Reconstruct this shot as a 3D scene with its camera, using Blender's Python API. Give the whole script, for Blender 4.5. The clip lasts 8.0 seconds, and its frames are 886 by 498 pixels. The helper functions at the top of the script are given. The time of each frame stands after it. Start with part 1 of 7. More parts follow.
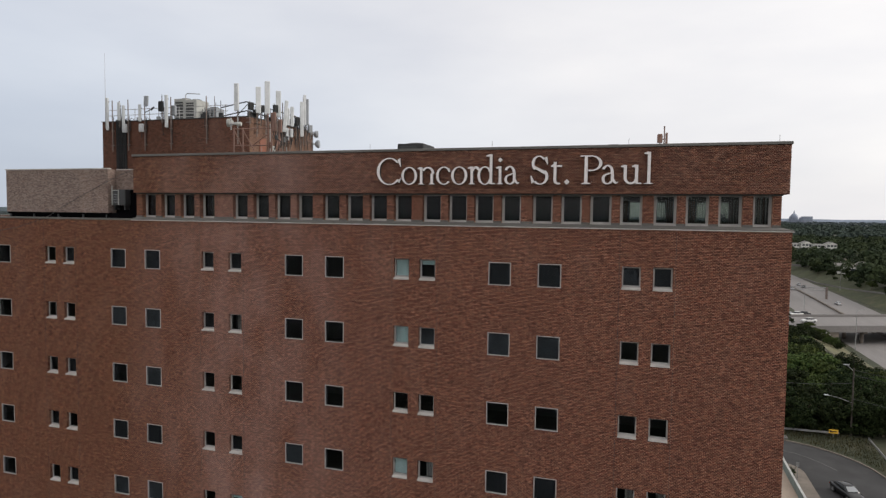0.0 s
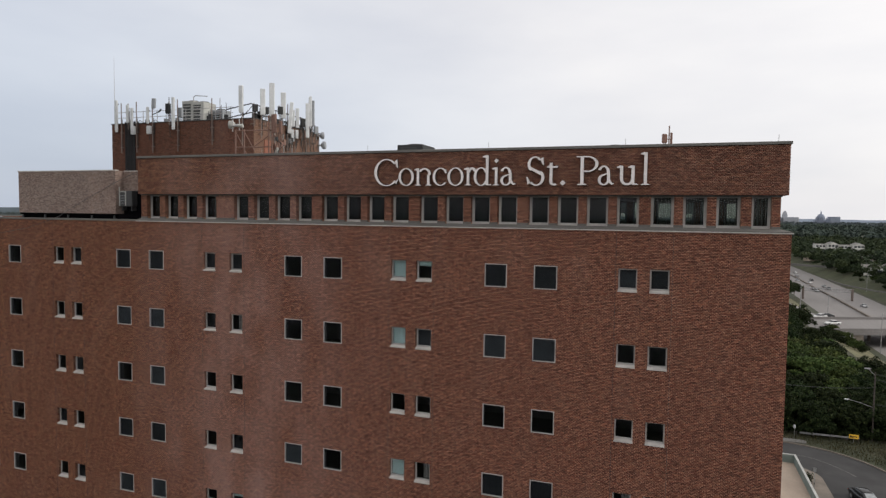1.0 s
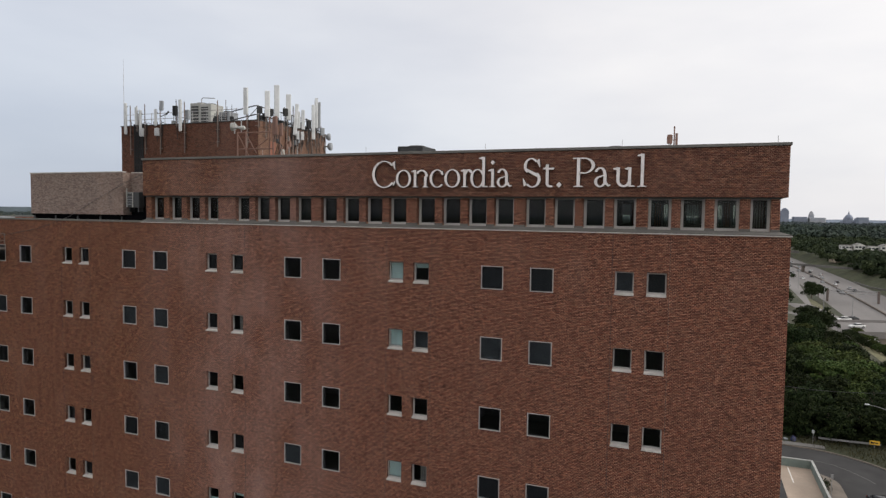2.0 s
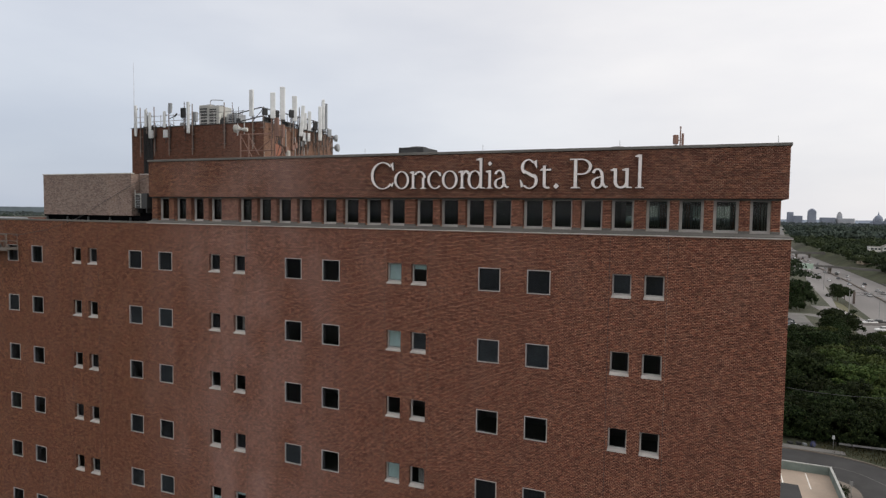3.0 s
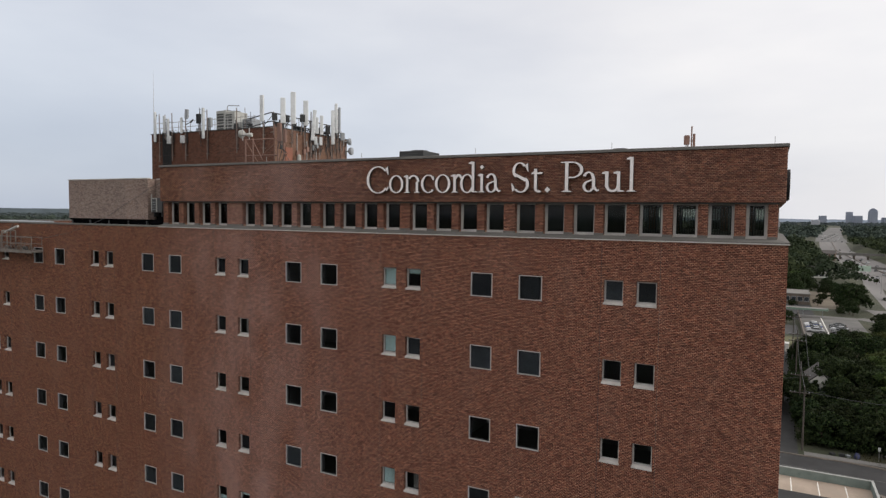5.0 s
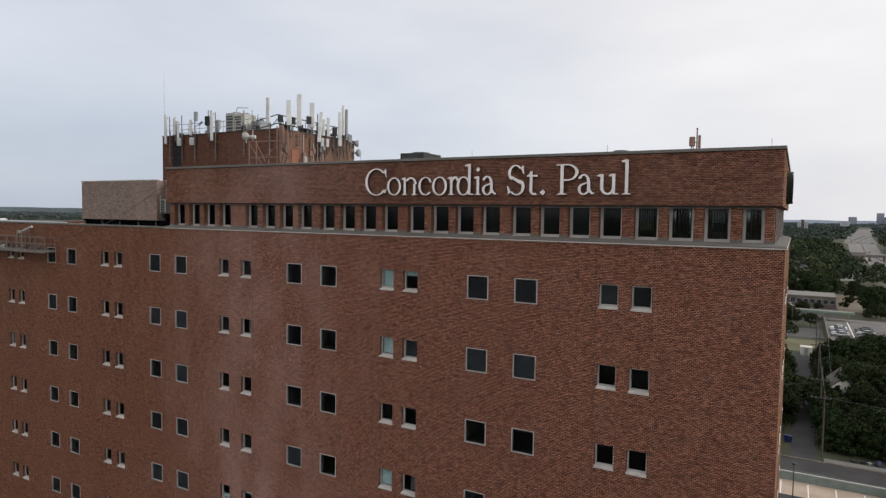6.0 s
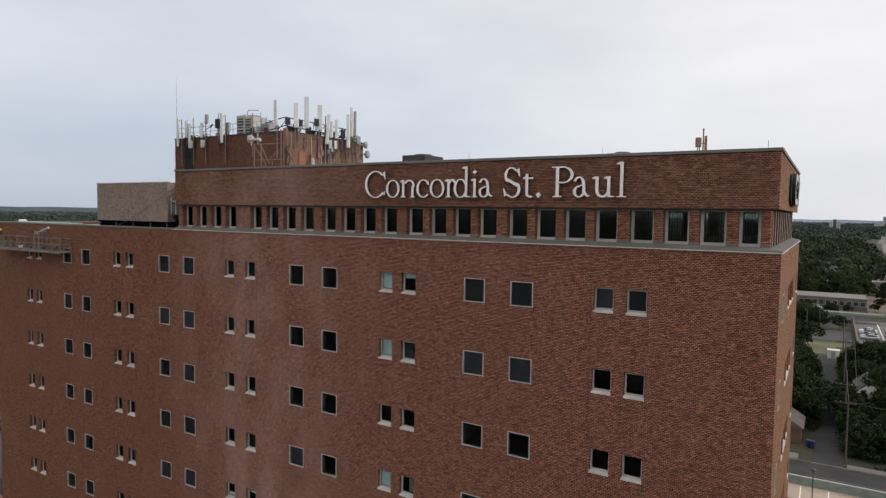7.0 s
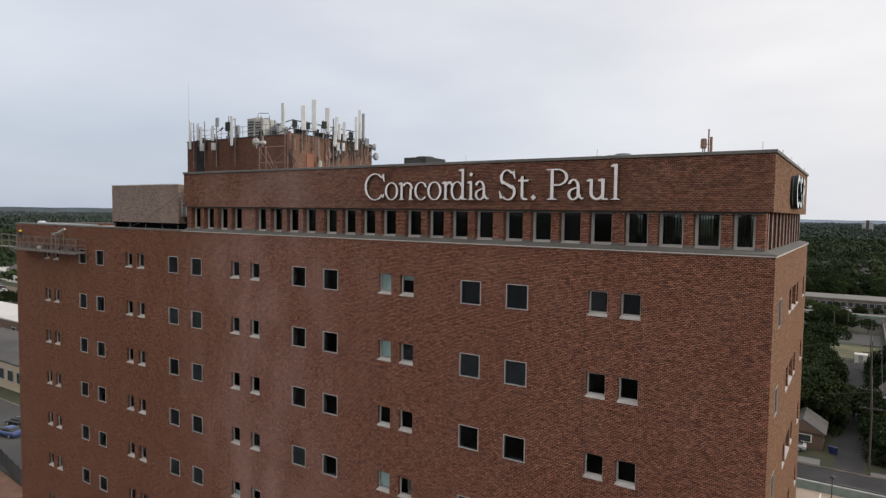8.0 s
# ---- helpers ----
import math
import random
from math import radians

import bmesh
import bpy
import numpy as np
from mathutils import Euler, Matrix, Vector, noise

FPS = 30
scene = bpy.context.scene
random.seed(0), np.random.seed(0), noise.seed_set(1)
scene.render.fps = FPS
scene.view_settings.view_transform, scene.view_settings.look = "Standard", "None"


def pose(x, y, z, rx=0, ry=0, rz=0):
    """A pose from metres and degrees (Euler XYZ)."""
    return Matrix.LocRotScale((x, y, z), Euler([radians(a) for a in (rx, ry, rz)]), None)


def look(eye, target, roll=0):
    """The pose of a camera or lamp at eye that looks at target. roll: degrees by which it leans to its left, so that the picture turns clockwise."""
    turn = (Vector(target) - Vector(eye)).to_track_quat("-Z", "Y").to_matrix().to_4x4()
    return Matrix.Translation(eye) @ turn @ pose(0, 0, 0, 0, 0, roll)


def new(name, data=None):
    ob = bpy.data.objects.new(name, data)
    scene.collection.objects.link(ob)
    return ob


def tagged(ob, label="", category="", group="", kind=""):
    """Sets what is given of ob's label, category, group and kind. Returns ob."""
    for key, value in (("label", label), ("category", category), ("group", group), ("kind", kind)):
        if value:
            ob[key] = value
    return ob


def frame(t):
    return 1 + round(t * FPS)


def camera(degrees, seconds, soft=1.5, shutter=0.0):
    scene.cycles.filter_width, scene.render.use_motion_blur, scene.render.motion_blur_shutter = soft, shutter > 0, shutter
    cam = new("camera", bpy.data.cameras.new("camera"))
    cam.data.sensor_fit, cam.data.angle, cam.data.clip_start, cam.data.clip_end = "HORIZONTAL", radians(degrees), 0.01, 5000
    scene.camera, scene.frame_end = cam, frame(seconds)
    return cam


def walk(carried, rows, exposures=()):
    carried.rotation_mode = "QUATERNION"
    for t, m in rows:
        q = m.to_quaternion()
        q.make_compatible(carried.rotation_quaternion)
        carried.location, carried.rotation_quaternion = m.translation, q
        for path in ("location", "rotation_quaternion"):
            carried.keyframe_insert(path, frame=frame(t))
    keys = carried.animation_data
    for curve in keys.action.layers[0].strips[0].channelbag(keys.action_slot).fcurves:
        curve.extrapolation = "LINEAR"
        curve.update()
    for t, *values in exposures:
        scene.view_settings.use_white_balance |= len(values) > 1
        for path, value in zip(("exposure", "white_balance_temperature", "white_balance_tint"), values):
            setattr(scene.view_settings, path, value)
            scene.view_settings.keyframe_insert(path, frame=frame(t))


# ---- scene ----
cam = camera(69.8, 8.0, soft=1.35)
PATH = [
    (0, (-6.061, -30.689, 32.707), (-6.666, -28.786, 32.595), 0.7),
    (0.5, (-5.502, -30.472, 32.785), (-6.137, -28.579, 32.669), 0.7),
    (1, (-4.94, -30.234, 32.768), (-5.606, -28.351, 32.656), 0.7),
    (1.5, (-4.392, -29.976, 32.818), (-5.088, -28.104, 32.706), 0.7),
    (3, (-2.837, -29.176, 32.937), (-3.623, -27.341, 32.825), 0.8),
    (3.5, (-2.293, -28.859, 32.975), (-3.111, -27.037, 32.863), 0.7),
    (4, (-1.751, -28.598, 33.038), (-2.599, -26.79, 32.926), 0.8),
    (4.5, (-1.199, -28.212, 33.09), (-2.08, -26.42, 32.978), 0.7),
    (6, (0.376, -27.201, 33.253), (-0.596, -25.457, 33.142), 0.8),
    (6.5, (0.954, -26.872, 33.338), (-0.052, -25.147, 33.225), 0.8),
    (7, (1.496, -26.521, 33.403), (0.458, -24.815, 33.29), 0.8),
    (7.5, (2.037, -26.188, 33.468), (0.968, -24.501, 33.354), 0.8),
    (8, (2.611, -25.859, 33.506), (1.51, -24.193, 33.394), 0.8),
]
walk(cam, [(t, look(eye, target, roll)) for t, eye, target, roll in PATH])

# ---- world, sun, exposure ----
scene.view_settings.exposure = 0.0
world = bpy.data.worlds.new("overcast_sky")
scene.world = world
world.use_nodes = True
wn, wl = world.node_tree.nodes, world.node_tree.links
wn.clear()
w_out = wn.new("ShaderNodeOutputWorld")
w_bg = wn.new("ShaderNodeBackground")
w_sky = wn.new("ShaderNodeTexSky")
w_sky.sky_type = "NISHITA"
w_sky.sun_disc = False
SUN_EL, SUN_AZ = 21.0, 80.0          # elevation, and degrees from +y towards +x
w_sky.sun_elevation = radians(SUN_EL)
w_sky.sun_rotation = radians(SUN_AZ)
w_sky.air_density, w_sky.dust_density = 1.0, 2.0
w_dim = wn.new("ShaderNodeVectorMath")
w_dim.operation = "SCALE"
w_dim.inputs["Scale"].default_value = 0.10
wl.new(w_sky.outputs[0], w_dim.inputs[0])
# cloud deck: soft grey-white layers, thicker in some parts than in others
w_tc = wn.new("ShaderNodeTexCoord")
w_map = wn.new("ShaderNodeMapping")
w_map.inputs["Scale"].default_value = (1.0, 1.0, 3.2)
wl.new(w_tc.outputs["Generated"], w_map.inputs["Vector"])
w_n1 = wn.new("ShaderNodeTexNoise")
w_n1.inputs["Scale"].default_value = 2.1
w_n1.inputs["Detail"].default_value = 5.0
w_n1.inputs["Roughness"].default_value = 0.5
wl.new(w_map.outputs[0], w_n1.inputs["Vector"])
w_ramp = wn.new("ShaderNodeValToRGB")
w_ramp.color_ramp.elements[0].position = 0.30
w_ramp.color_ramp.elements[0].color = (0.82, 0.825, 0.86, 1)
w_ramp.color_ramp.elements[1].position = 0.68
w_ramp.color_ramp.elements[1].color = (1.0, 0.985, 0.98, 1)
wl.new(w_n1.outputs["Fac"], w_ramp.inputs["Fac"])
w_mix = wn.new("ShaderNodeMix")
w_mix.data_type = "RGBA"
w_mix.inputs[0].default_value = 0.90
wl.new(w_dim.outputs[0], w_mix.inputs[6])
# the deck is thinner and whiter round the veiled sun, bluer away from it
w_dot = wn.new("ShaderNodeVectorMath")
w_dot.operation = "DOT_PRODUCT"
w_dot.inputs[1].default_value = (math.sin(radians(SUN_AZ + 40)), math.cos(radians(SUN_AZ + 40)), 0.85)
wl.new(w_tc.outputs["Generated"], w_dot.inputs[0])
w_side = wn.new("ShaderNodeMapRange")
w_side.inputs["From Min"].default_value = -0.95
w_side.inputs["From Max"].default_value = 0.75
wl.new(w_dot.outputs["Value"], w_side.inputs["Value"])
w_tint = wn.new("ShaderNodeValToRGB")
w_tint.color_ramp.elements[0].color = (0.54, 0.60, 0.70, 1)
w_tint.color_ramp.elements[1].color = (1.42, 1.38, 1.32, 1)
for w_at, w_col in ((0.10, (0.72, 0.765, 0.835, 1)), (0.32, (0.91, 0.905, 0.915, 1)), (0.70, (1.10, 1.075, 1.05, 1))):
    w_tint.color_ramp.elements.new(w_at).color = w_col
wl.new(w_side.outputs[0], w_tint.inputs["Fac"])
w_mul = wn.new("ShaderNodeMix")
w_mul.data_type = "RGBA"
w_mul.blend_type = "MULTIPLY"
w_mul.inputs[0].default_value = 1.0
wl.new(w_ramp.outputs[0], w_mul.inputs[6])
wl.new(w_tint.outputs[0], w_mul.inputs[7])
wl.new(w_mul.outputs[2], w_mix.inputs[7])
wl.new(w_mix.outputs[2], w_bg.inputs["Color"])
w_bg.inputs["Strength"].default_value = 1.09
wl.new(w_bg.outputs[0], w_out.inputs["Surface"])

sun_data = bpy.data.lights.new("sun", "SUN")
sun_data.energy = 1.9
sun_data.angle = radians(20)
sun_data.color = (1.0, 0.95, 0.87)
sun = new("sun", sun_data)
sun_from = Vector((math.sin(radians(SUN_AZ)) * math.cos(radians(SUN_EL)), math.cos(radians(SUN_AZ)) * math.cos(radians(SUN_EL)), math.sin(radians(SUN_EL))))
sun.matrix_world = look(sun_from * 200, (0, 0, 0))

# ---- materials ----


def base_mat(name):
    m = bpy.data.materials.new(name)
    m.use_nodes = True
    n, l = m.node_tree.nodes, m.node_tree.links
    return m, n, l, n["Principled BSDF"]


def math_node(n, l, op, a, b):
    k = n.new("ShaderNodeMath")
    k.operation = op
    for i, v in enumerate((a, b)):
        if isinstance(v, (int, float)):
            k.inputs[i].default_value = v
        else:
            l.new(v, k.inputs[i])
    return k.outputs[0]


def mix_col(n, l, fac, a, b, blend="MIX"):
    k = n.new("ShaderNodeMix")
    k.data_type = "RGBA"
    k.blend_type = blend
    for i, v in ((0, fac), (6, a), (7, b)):
        if isinstance(v, (int, float)):
            k.inputs[i].default_value = v
        elif isinstance(v, tuple):
            k.inputs[i].default_value = (*v, 1) if len(v) == 3 else v
        else:
            l.new(v, k.inputs[i])
    return k.outputs[2]


def noise_fac(n, l, scale, detail=4.0, stretch=(1, 1, 1), low=0.35, high=0.65):
    g = n.new("ShaderNodeNewGeometry")
    mp = n.new("ShaderNodeMapping")
    mp.inputs["Scale"].default_value = stretch
    l.new(g.outputs["Position"], mp.inputs["Vector"])
    t = n.new("ShaderNodeTexNoise")
    t.inputs["Scale"].default_value = scale
    t.inputs["Detail"].default_value = detail
    l.new(mp.outputs[0], t.inputs["Vector"])
    r = n.new("ShaderNodeMapRange")
    r.inputs["From Min"].default_value = low
    r.inputs["From Max"].default_value = high
    l.new(t.outputs["Fac"], r.inputs["Value"])
    return r.outputs[0]


def add_bump(n, l, p, height, dist, strength=0.6):
    b = n.new("ShaderNodeBump")
    b.inputs["Strength"].default_value = strength
    b.inputs["Distance"].default_value = dist
    l.new(height, b.inputs["Height"])
    l.new(b.outputs[0], p.inputs["Normal"])


def surface(name, col, rough=0.7, metal=0.0, vary=0.18, coarse=0.4, fine=9.0, bump=0.004, stretch=(1, 1, 1), stain=None):
    """A plain material with soft blotches, fine grain and relief."""
    m, n, l, p = base_mat(name)
    dark = tuple(c * (1 - vary) for c in col)
    light = tuple(min(1, c * (1 + vary)) for c in col)
    c1 = mix_col(n, l, noise_fac(n, l, coarse, 5, stretch), dark, light)
    g = noise_fac(n, l, fine, 3, stretch)
    c2 = mix_col(n, l, math_node(n, l, "MULTIPLY", g, 0.35), c1, tuple(c * 0.7 for c in col))
    if stain:
        c2 = mix_col(n, l, math_node(n, l, "MULTIPLY", noise_fac(n, l, coarse * 1.7, 6, stretch, 0.52, 0.72), 0.6), c2, stain)
    l.new(c2, p.inputs["Base Color"])
    p.inputs["Roughness"].default_value = rough
    p.inputs["Metallic"].default_value = metal
    if bump:
        add_bump(n, l, p, g, bump)
    return m


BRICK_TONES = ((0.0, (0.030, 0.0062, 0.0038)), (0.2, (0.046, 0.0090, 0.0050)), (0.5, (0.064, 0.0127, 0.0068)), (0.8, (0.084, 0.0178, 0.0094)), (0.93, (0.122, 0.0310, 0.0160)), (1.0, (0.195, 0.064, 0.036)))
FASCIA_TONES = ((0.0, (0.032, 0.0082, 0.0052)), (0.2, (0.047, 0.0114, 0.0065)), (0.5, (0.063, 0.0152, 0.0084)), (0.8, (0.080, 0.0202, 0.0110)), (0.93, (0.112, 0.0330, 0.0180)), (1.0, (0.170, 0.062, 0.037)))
# End-wall brick, warmed and lightened in its colour for the low sun.
END_LIT_TONES = ((0.0, (0.118, 0.0590, 0.0320)), (0.15, (0.142, 0.0715, 0.0380)), (0.5, (0.168, 0.0860, 0.0455)), (0.8, (0.190, 0.1010, 0.0545)), (1.0, (0.222, 0.1260, 0.0705)))
# Penthouse brick in two tones: east face coloured as sunlit, then the rest.
PENT_LIT_TONES = ((0.0, (0.044, 0.022, 0.0135)), (0.15, (0.066, 0.0335, 0.0195)), (0.5, (0.086, 0.0455, 0.0262)), (0.8, (0.101, 0.056, 0.033)), (1.0, (0.122, 0.074, 0.046)))
PENT_DARK_TONES = ((0.0, (0.030, 0.0125, 0.0085)), (0.15, (0.053, 0.0205, 0.0125)), (0.5, (0.075, 0.028, 0.0165)), (0.8, (0.089, 0.035, 0.021)), (1.0, (0.112, 0.049, 0.031)))
TAN_TONES = ((0.0, (0.108, 0.078, 0.067)), (0.3, (0.142, 0.106, 0.093)), (0.65, (0.180, 0.139, 0.122)), (1.0, (0.235, 0.188, 0.168)))


def tone_ramp(n, l, value, tones):
    r = n.new("ShaderNodeValToRGB")
    e = r.color_ramp.elements
    e[0].position, e[0].color = tones[0][0], (*tones[0][1], 1)
    e[1].position, e[1].color = tones[-1][0], (*tones[-1][1], 1)
    for pos, c in tones[1:-1]:
        k = e.new(pos)
        k.color = (*c, 1)
    l.new(value, r.inputs["Fac"])
    return r.outputs[0]


def weather(n, l, col, bloom=0.22, runs=1.0):
    """Patchy firing tone, soot streaks and pale bloom that vary over the wall."""
    c = mix_col(n, l, math_node(n, l, "MULTIPLY", noise_fac(n, l, 0.16, 4, (1, 1, 0.6), 0.4, 0.7), 0.22), col, (0.115, 0.045, 0.031))
    c = mix_col(n, l, math_node(n, l, "MULTIPLY", noise_fac(n, l, 0.55, 7, (1, 1, 0.45), 0.53, 0.75), bloom), c, (0.33, 0.225, 0.185))
    # runs of overburnt and of underburnt bricks, a few courses high
    c = mix_col(n, l, math_node(n, l, "MULTIPLY", noise_fac(n, l, 2.2, 3, (1.0, 1.0, 3.2), 0.50, 0.62), 0.42 * runs), c, (0.030, 0.010, 0.006))
    c = mix_col(n, l, math_node(n, l, "MULTIPLY", noise_fac(n, l, 2.9, 3, (1.0, 1.0, 2.8), 0.54, 0.66), 0.20 * runs), c, (0.34, 0.165, 0.095))
    # old pale salt bloom in a broad upright band on the front
    pos = n.new("ShaderNodeNewGeometry")
    sep = n.new("ShaderNodeSeparateXYZ")
    l.new(pos.outputs["Position"], sep.inputs[0])
    band = math_node(n, l, "ABSOLUTE", math_node(n, l, "ADD", sep.outputs[0], 27.5), 0.0)
    near = math_node(n, l, "MAXIMUM", math_node(n, l, "SUBTRACT", 1.0, math_node(n, l, "DIVIDE", band, 9.5)), 0.0)
    c = mix_col(n, l, math_node(n, l, "MULTIPLY", math_node(n, l, "MULTIPLY", near, 0.34), noise_fac(n, l, 0.42, 7, (1.0, 1.0, 0.5), 0.34, 0.66)), c, (0.38, 0.26, 0.24))
    c = mix_col(n, l, math_node(n, l, "MULTIPLY", noise_fac(n, l, 0.9, 5, (2.2, 2.2, 0.12), 0.56, 0.74), 0.15), c, (0.07, 0.04, 0.033))
    return c


def brick_mat(name, source, tones=BRICK_TONES, bloom=0.12):
    m, n, l, p = base_mat(name)
    if source == "island":
        r = n.new("ShaderNodeNewGeometry").outputs["Random Per Island"]
    else:
        r = n.new("ShaderNodeObjectInfo").outputs["Random"]
    c = weather(n, l, tone_ramp(n, l, r, tones), bloom)
    g = noise_fac(n, l, 40, 3)
    c = mix_col(n, l, math_node(n, l, "MULTIPLY", g, 0.25), c, (0.06, 0.035, 0.03))
    l.new(c, p.inputs["Base Color"])
    p.inputs["Roughness"].default_value = 0.88
    p.inputs["Specular IOR Level"].default_value = 0.25
    add_bump(n, l, p, g, 0.003)
    return m


def brick_pattern_mat(name, tones, mortar, bloom=0.2):
    """Courses drawn by the material, for walls that stay far off."""
    m, n, l, p = base_mat(name)
    g = n.new("ShaderNodeNewGeometry")
    s = n.new("ShaderNodeSeparateXYZ")
    l.new(g.outputs["Position"], s.inputs[0])
    cmb = n.new("ShaderNodeCombineXYZ")
    l.new(math_node(n, l, "ADD", s.outputs[0], s.outputs[1]), cmb.inputs[0])
    l.new(s.outputs[2], cmb.inputs[1])
    b = n.new("ShaderNodeTexBrick")
    b.inputs["Scale"].default_value = 1.0
    b.inputs["Brick Width"].default_value = 0.1524
    b.inputs["Row Height"].default_value = 0.0677
    b.inputs["Mortar Size"].default_value = 0.0065
    b.inputs["Mortar Smooth"].default_value = 0.2
    b.inputs["Color1"].default_value = (0, 0, 0, 1)
    b.inputs["Color2"].default_value = (1, 1, 1, 1)
    b.inputs["Mortar"].default_value = (0.5, 0.5, 0.5, 1)
    l.new(cmb.outputs[0], b.inputs["Vector"])
    c = tone_ramp(n, l, b.outputs["Color"], tones)
    c = mix_col(n, l, b.outputs["Fac"], c, mortar)
    c = weather(n, l, c, bloom, 0.3)
    l.new(c, p.inputs["Base Color"])
    p.inputs["Roughness"].default_value = 0.9
    p.inputs["Specular IOR Level"].default_value = 0.25
    inv = math_node(n, l, "SUBTRACT", 1.0, b.outputs["Fac"])
    add_bump(n, l, p, inv, 0.006)
    return m


def glass_mat(name, tint, gloss_rough=0.02):
    m, n, l, p = base_mat(name)
    n.remove(p)
    out = n["Material Output"]
    tr = n.new("ShaderNodeBsdfTransparent")
    tr.inputs["Color"].default_value = (*tint, 1)
    gl = n.new("ShaderNodeBsdfGlossy")
    gl.inputs["Roughness"].default_value = gloss_rough
    gl.inputs["Color"].default_value = (0.23, 0.235, 0.25, 1)
    lw = n.new("ShaderNodeLayerWeight")
    lw.inputs["Blend"].default_value = 0.5
    fac = math_node(n, l, "ADD", math_node(n, l, "MULTIPLY", math_node(n, l, "POWER", lw.outputs["Facing"], 5.0), 0.9), 0.04)
    mx = n.new("ShaderNodeMixShader")
    l.new(fac, mx.inputs[0])
    l.new(tr.outputs[0], mx.inputs[1])
    l.new(gl.outputs[0], mx.inputs[2])
    l.new(mx.outputs[0], out.inputs["Surface"])
    return m


def leaf_mat(name, tones, crowns=False):
    m, n, l, p = base_mat(name)
    r = n.new("ShaderNodeNewGeometry").outputs["Random Per Island"]
    if crowns:
        t = n.new("ShaderNodeAttribute")
        t.attribute_name = "crown_tone"
        r = math_node(n, l, "ADD", math_node(n, l, "MULTIPLY", r, 0.35), math_node(n, l, "MULTIPLY", t.outputs["Fac"], 0.65))
    o = n.new("ShaderNodeObjectInfo").outputs["Random"]
    c = tone_ramp(n, l, r, tones)
    h = n.new("ShaderNodeHueSaturation")
    l.new(c, h.inputs["Color"])
    l.new(math_node(n, l, "ADD", math_node(n, l, "MULTIPLY", o, 0.05), 0.475), h.inputs["Hue"])
    l.new(math_node(n, l, "ADD", math_node(n, l, "MULTIPLY", o, 0.6), 0.7), h.inputs["Value"])
    c = mix_col(n, l, math_node(n, l, "MULTIPLY", noise_fac(n, l, 0.05, 4, (1, 1, 1), 0.4, 0.7), 0.5), h.outputs[0], (0.028, 0.04, 0.016))
    l.new(c, p.inputs["Base Color"])
    p.inputs["Roughness"].default_value = 0.8
    p.inputs["Specular IOR Level"].default_value = 0.08
    return m


def ground_mat():
    m, n, l, p = base_mat("grass_and_soil")
    c = mix_col(n, l, noise_fac(n, l, 0.03, 6), (0.017, 0.021, 0.009), (0.036, 0.036, 0.016))
    c = mix_col(n, l, math_node(n, l, "MULTIPLY", noise_fac(n, l, 0.2, 6, (1, 1, 1), 0.5, 0.7), 0.5), c, (0.075, 0.058, 0.036))
    g = noise_fac(n, l, 2.5, 5)
    c = mix_col(n, l, math_node(n, l, "MULTIPLY", g, 0.4), c, (0.03, 0.04, 0.015))
    l.new(c, p.inputs["Base Color"])
    p.inputs["Roughness"].default_value = 0.95
    add_bump(n, l, p, g, 0.05)
    return m


M_BRICK = brick_mat("brick_red", "island")
M_BRICK_END_LIT = brick_mat("brick_end_sunlit", "island", END_LIT_TONES, 0.08)
M_BRICK_ONE = brick_mat("brick_red_single", "object")


def mortar_mat(name, dark, light):
    """Lime mortar, raked and stained in some places, pale and fresh in others."""
    m, n, l, p = base_mat(name)
    c = mix_col(n, l, noise_fac(n, l, 8.0, 7, (0.6, 0.6, 1.8), 0.36, 0.60), dark, light)
    c = mix_col(n, l, math_node(n, l, "MULTIPLY", noise_fac(n, l, 0.8, 4, (0.5, 0.5, 1.0), 0.45, 0.65), 0.18), c, dark)
    # the joints turn browner westward, from x -27 to -36
    pos = n.new("ShaderNodeNewGeometry")
    sep = n.new("ShaderNodeSeparateXYZ")
    l.new(pos.outputs["Position"], sep.inputs[0])
    westward = math_node(n, l, "MINIMUM", math_node(n, l, "MAXIMUM", math_node(n, l, "DIVIDE", math_node(n, l, "SUBTRACT", -27.0, sep.outputs[0]), 9.0), 0.0), 1.0)
    c = mix_col(n, l, math_node(n, l, "MULTIPLY", westward, 0.55), c, (0.25, 0.132, 0.055))
    c = weather(n, l, c, 0.08)
    l.new(c, p.inputs["Base Color"])
    p.inputs["Roughness"].default_value = 0.95
    p.inputs["Specular IOR Level"].default_value = 0.2
    return m


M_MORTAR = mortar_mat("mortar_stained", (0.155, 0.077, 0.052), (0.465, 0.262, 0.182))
# Mortar toned to match the sunlit end-wall brick.
M_MORTAR_END_LIT = mortar_mat("mortar_end_sunlit", (0.135, 0.079, 0.047), (0.245, 0.150, 0.094))
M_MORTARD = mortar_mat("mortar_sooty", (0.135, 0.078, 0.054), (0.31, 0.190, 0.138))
M_BRICKF = brick_mat("brick_brown_fascia", "island", FASCIA_TONES)
M_PENT_LIT = brick_pattern_mat("brick_penthouse_sunlit", PENT_LIT_TONES, (0.15, 0.10, 0.07), 0.08)
M_PENTS = brick_pattern_mat("brick_dark_courses", PENT_DARK_TONES, (0.105, 0.066, 0.048), 0.06)
# Near-black without gloss; beam and fill take it for shade below the enclosure.
M_VOID = surface("black_void", (0.004, 0.004, 0.005), 1.0, bump=0)
M_VOID.node_tree.nodes["Principled BSDF"].inputs["Specular IOR Level"].default_value = 0.0
M_FASP = brick_pattern_mat("brick_brown_fascia_courses", FASCIA_TONES, (0.24, 0.155, 0.115))
M_BRICKP = brick_pattern_mat("brick_red_courses", BRICK_TONES, (0.33, 0.22, 0.16))
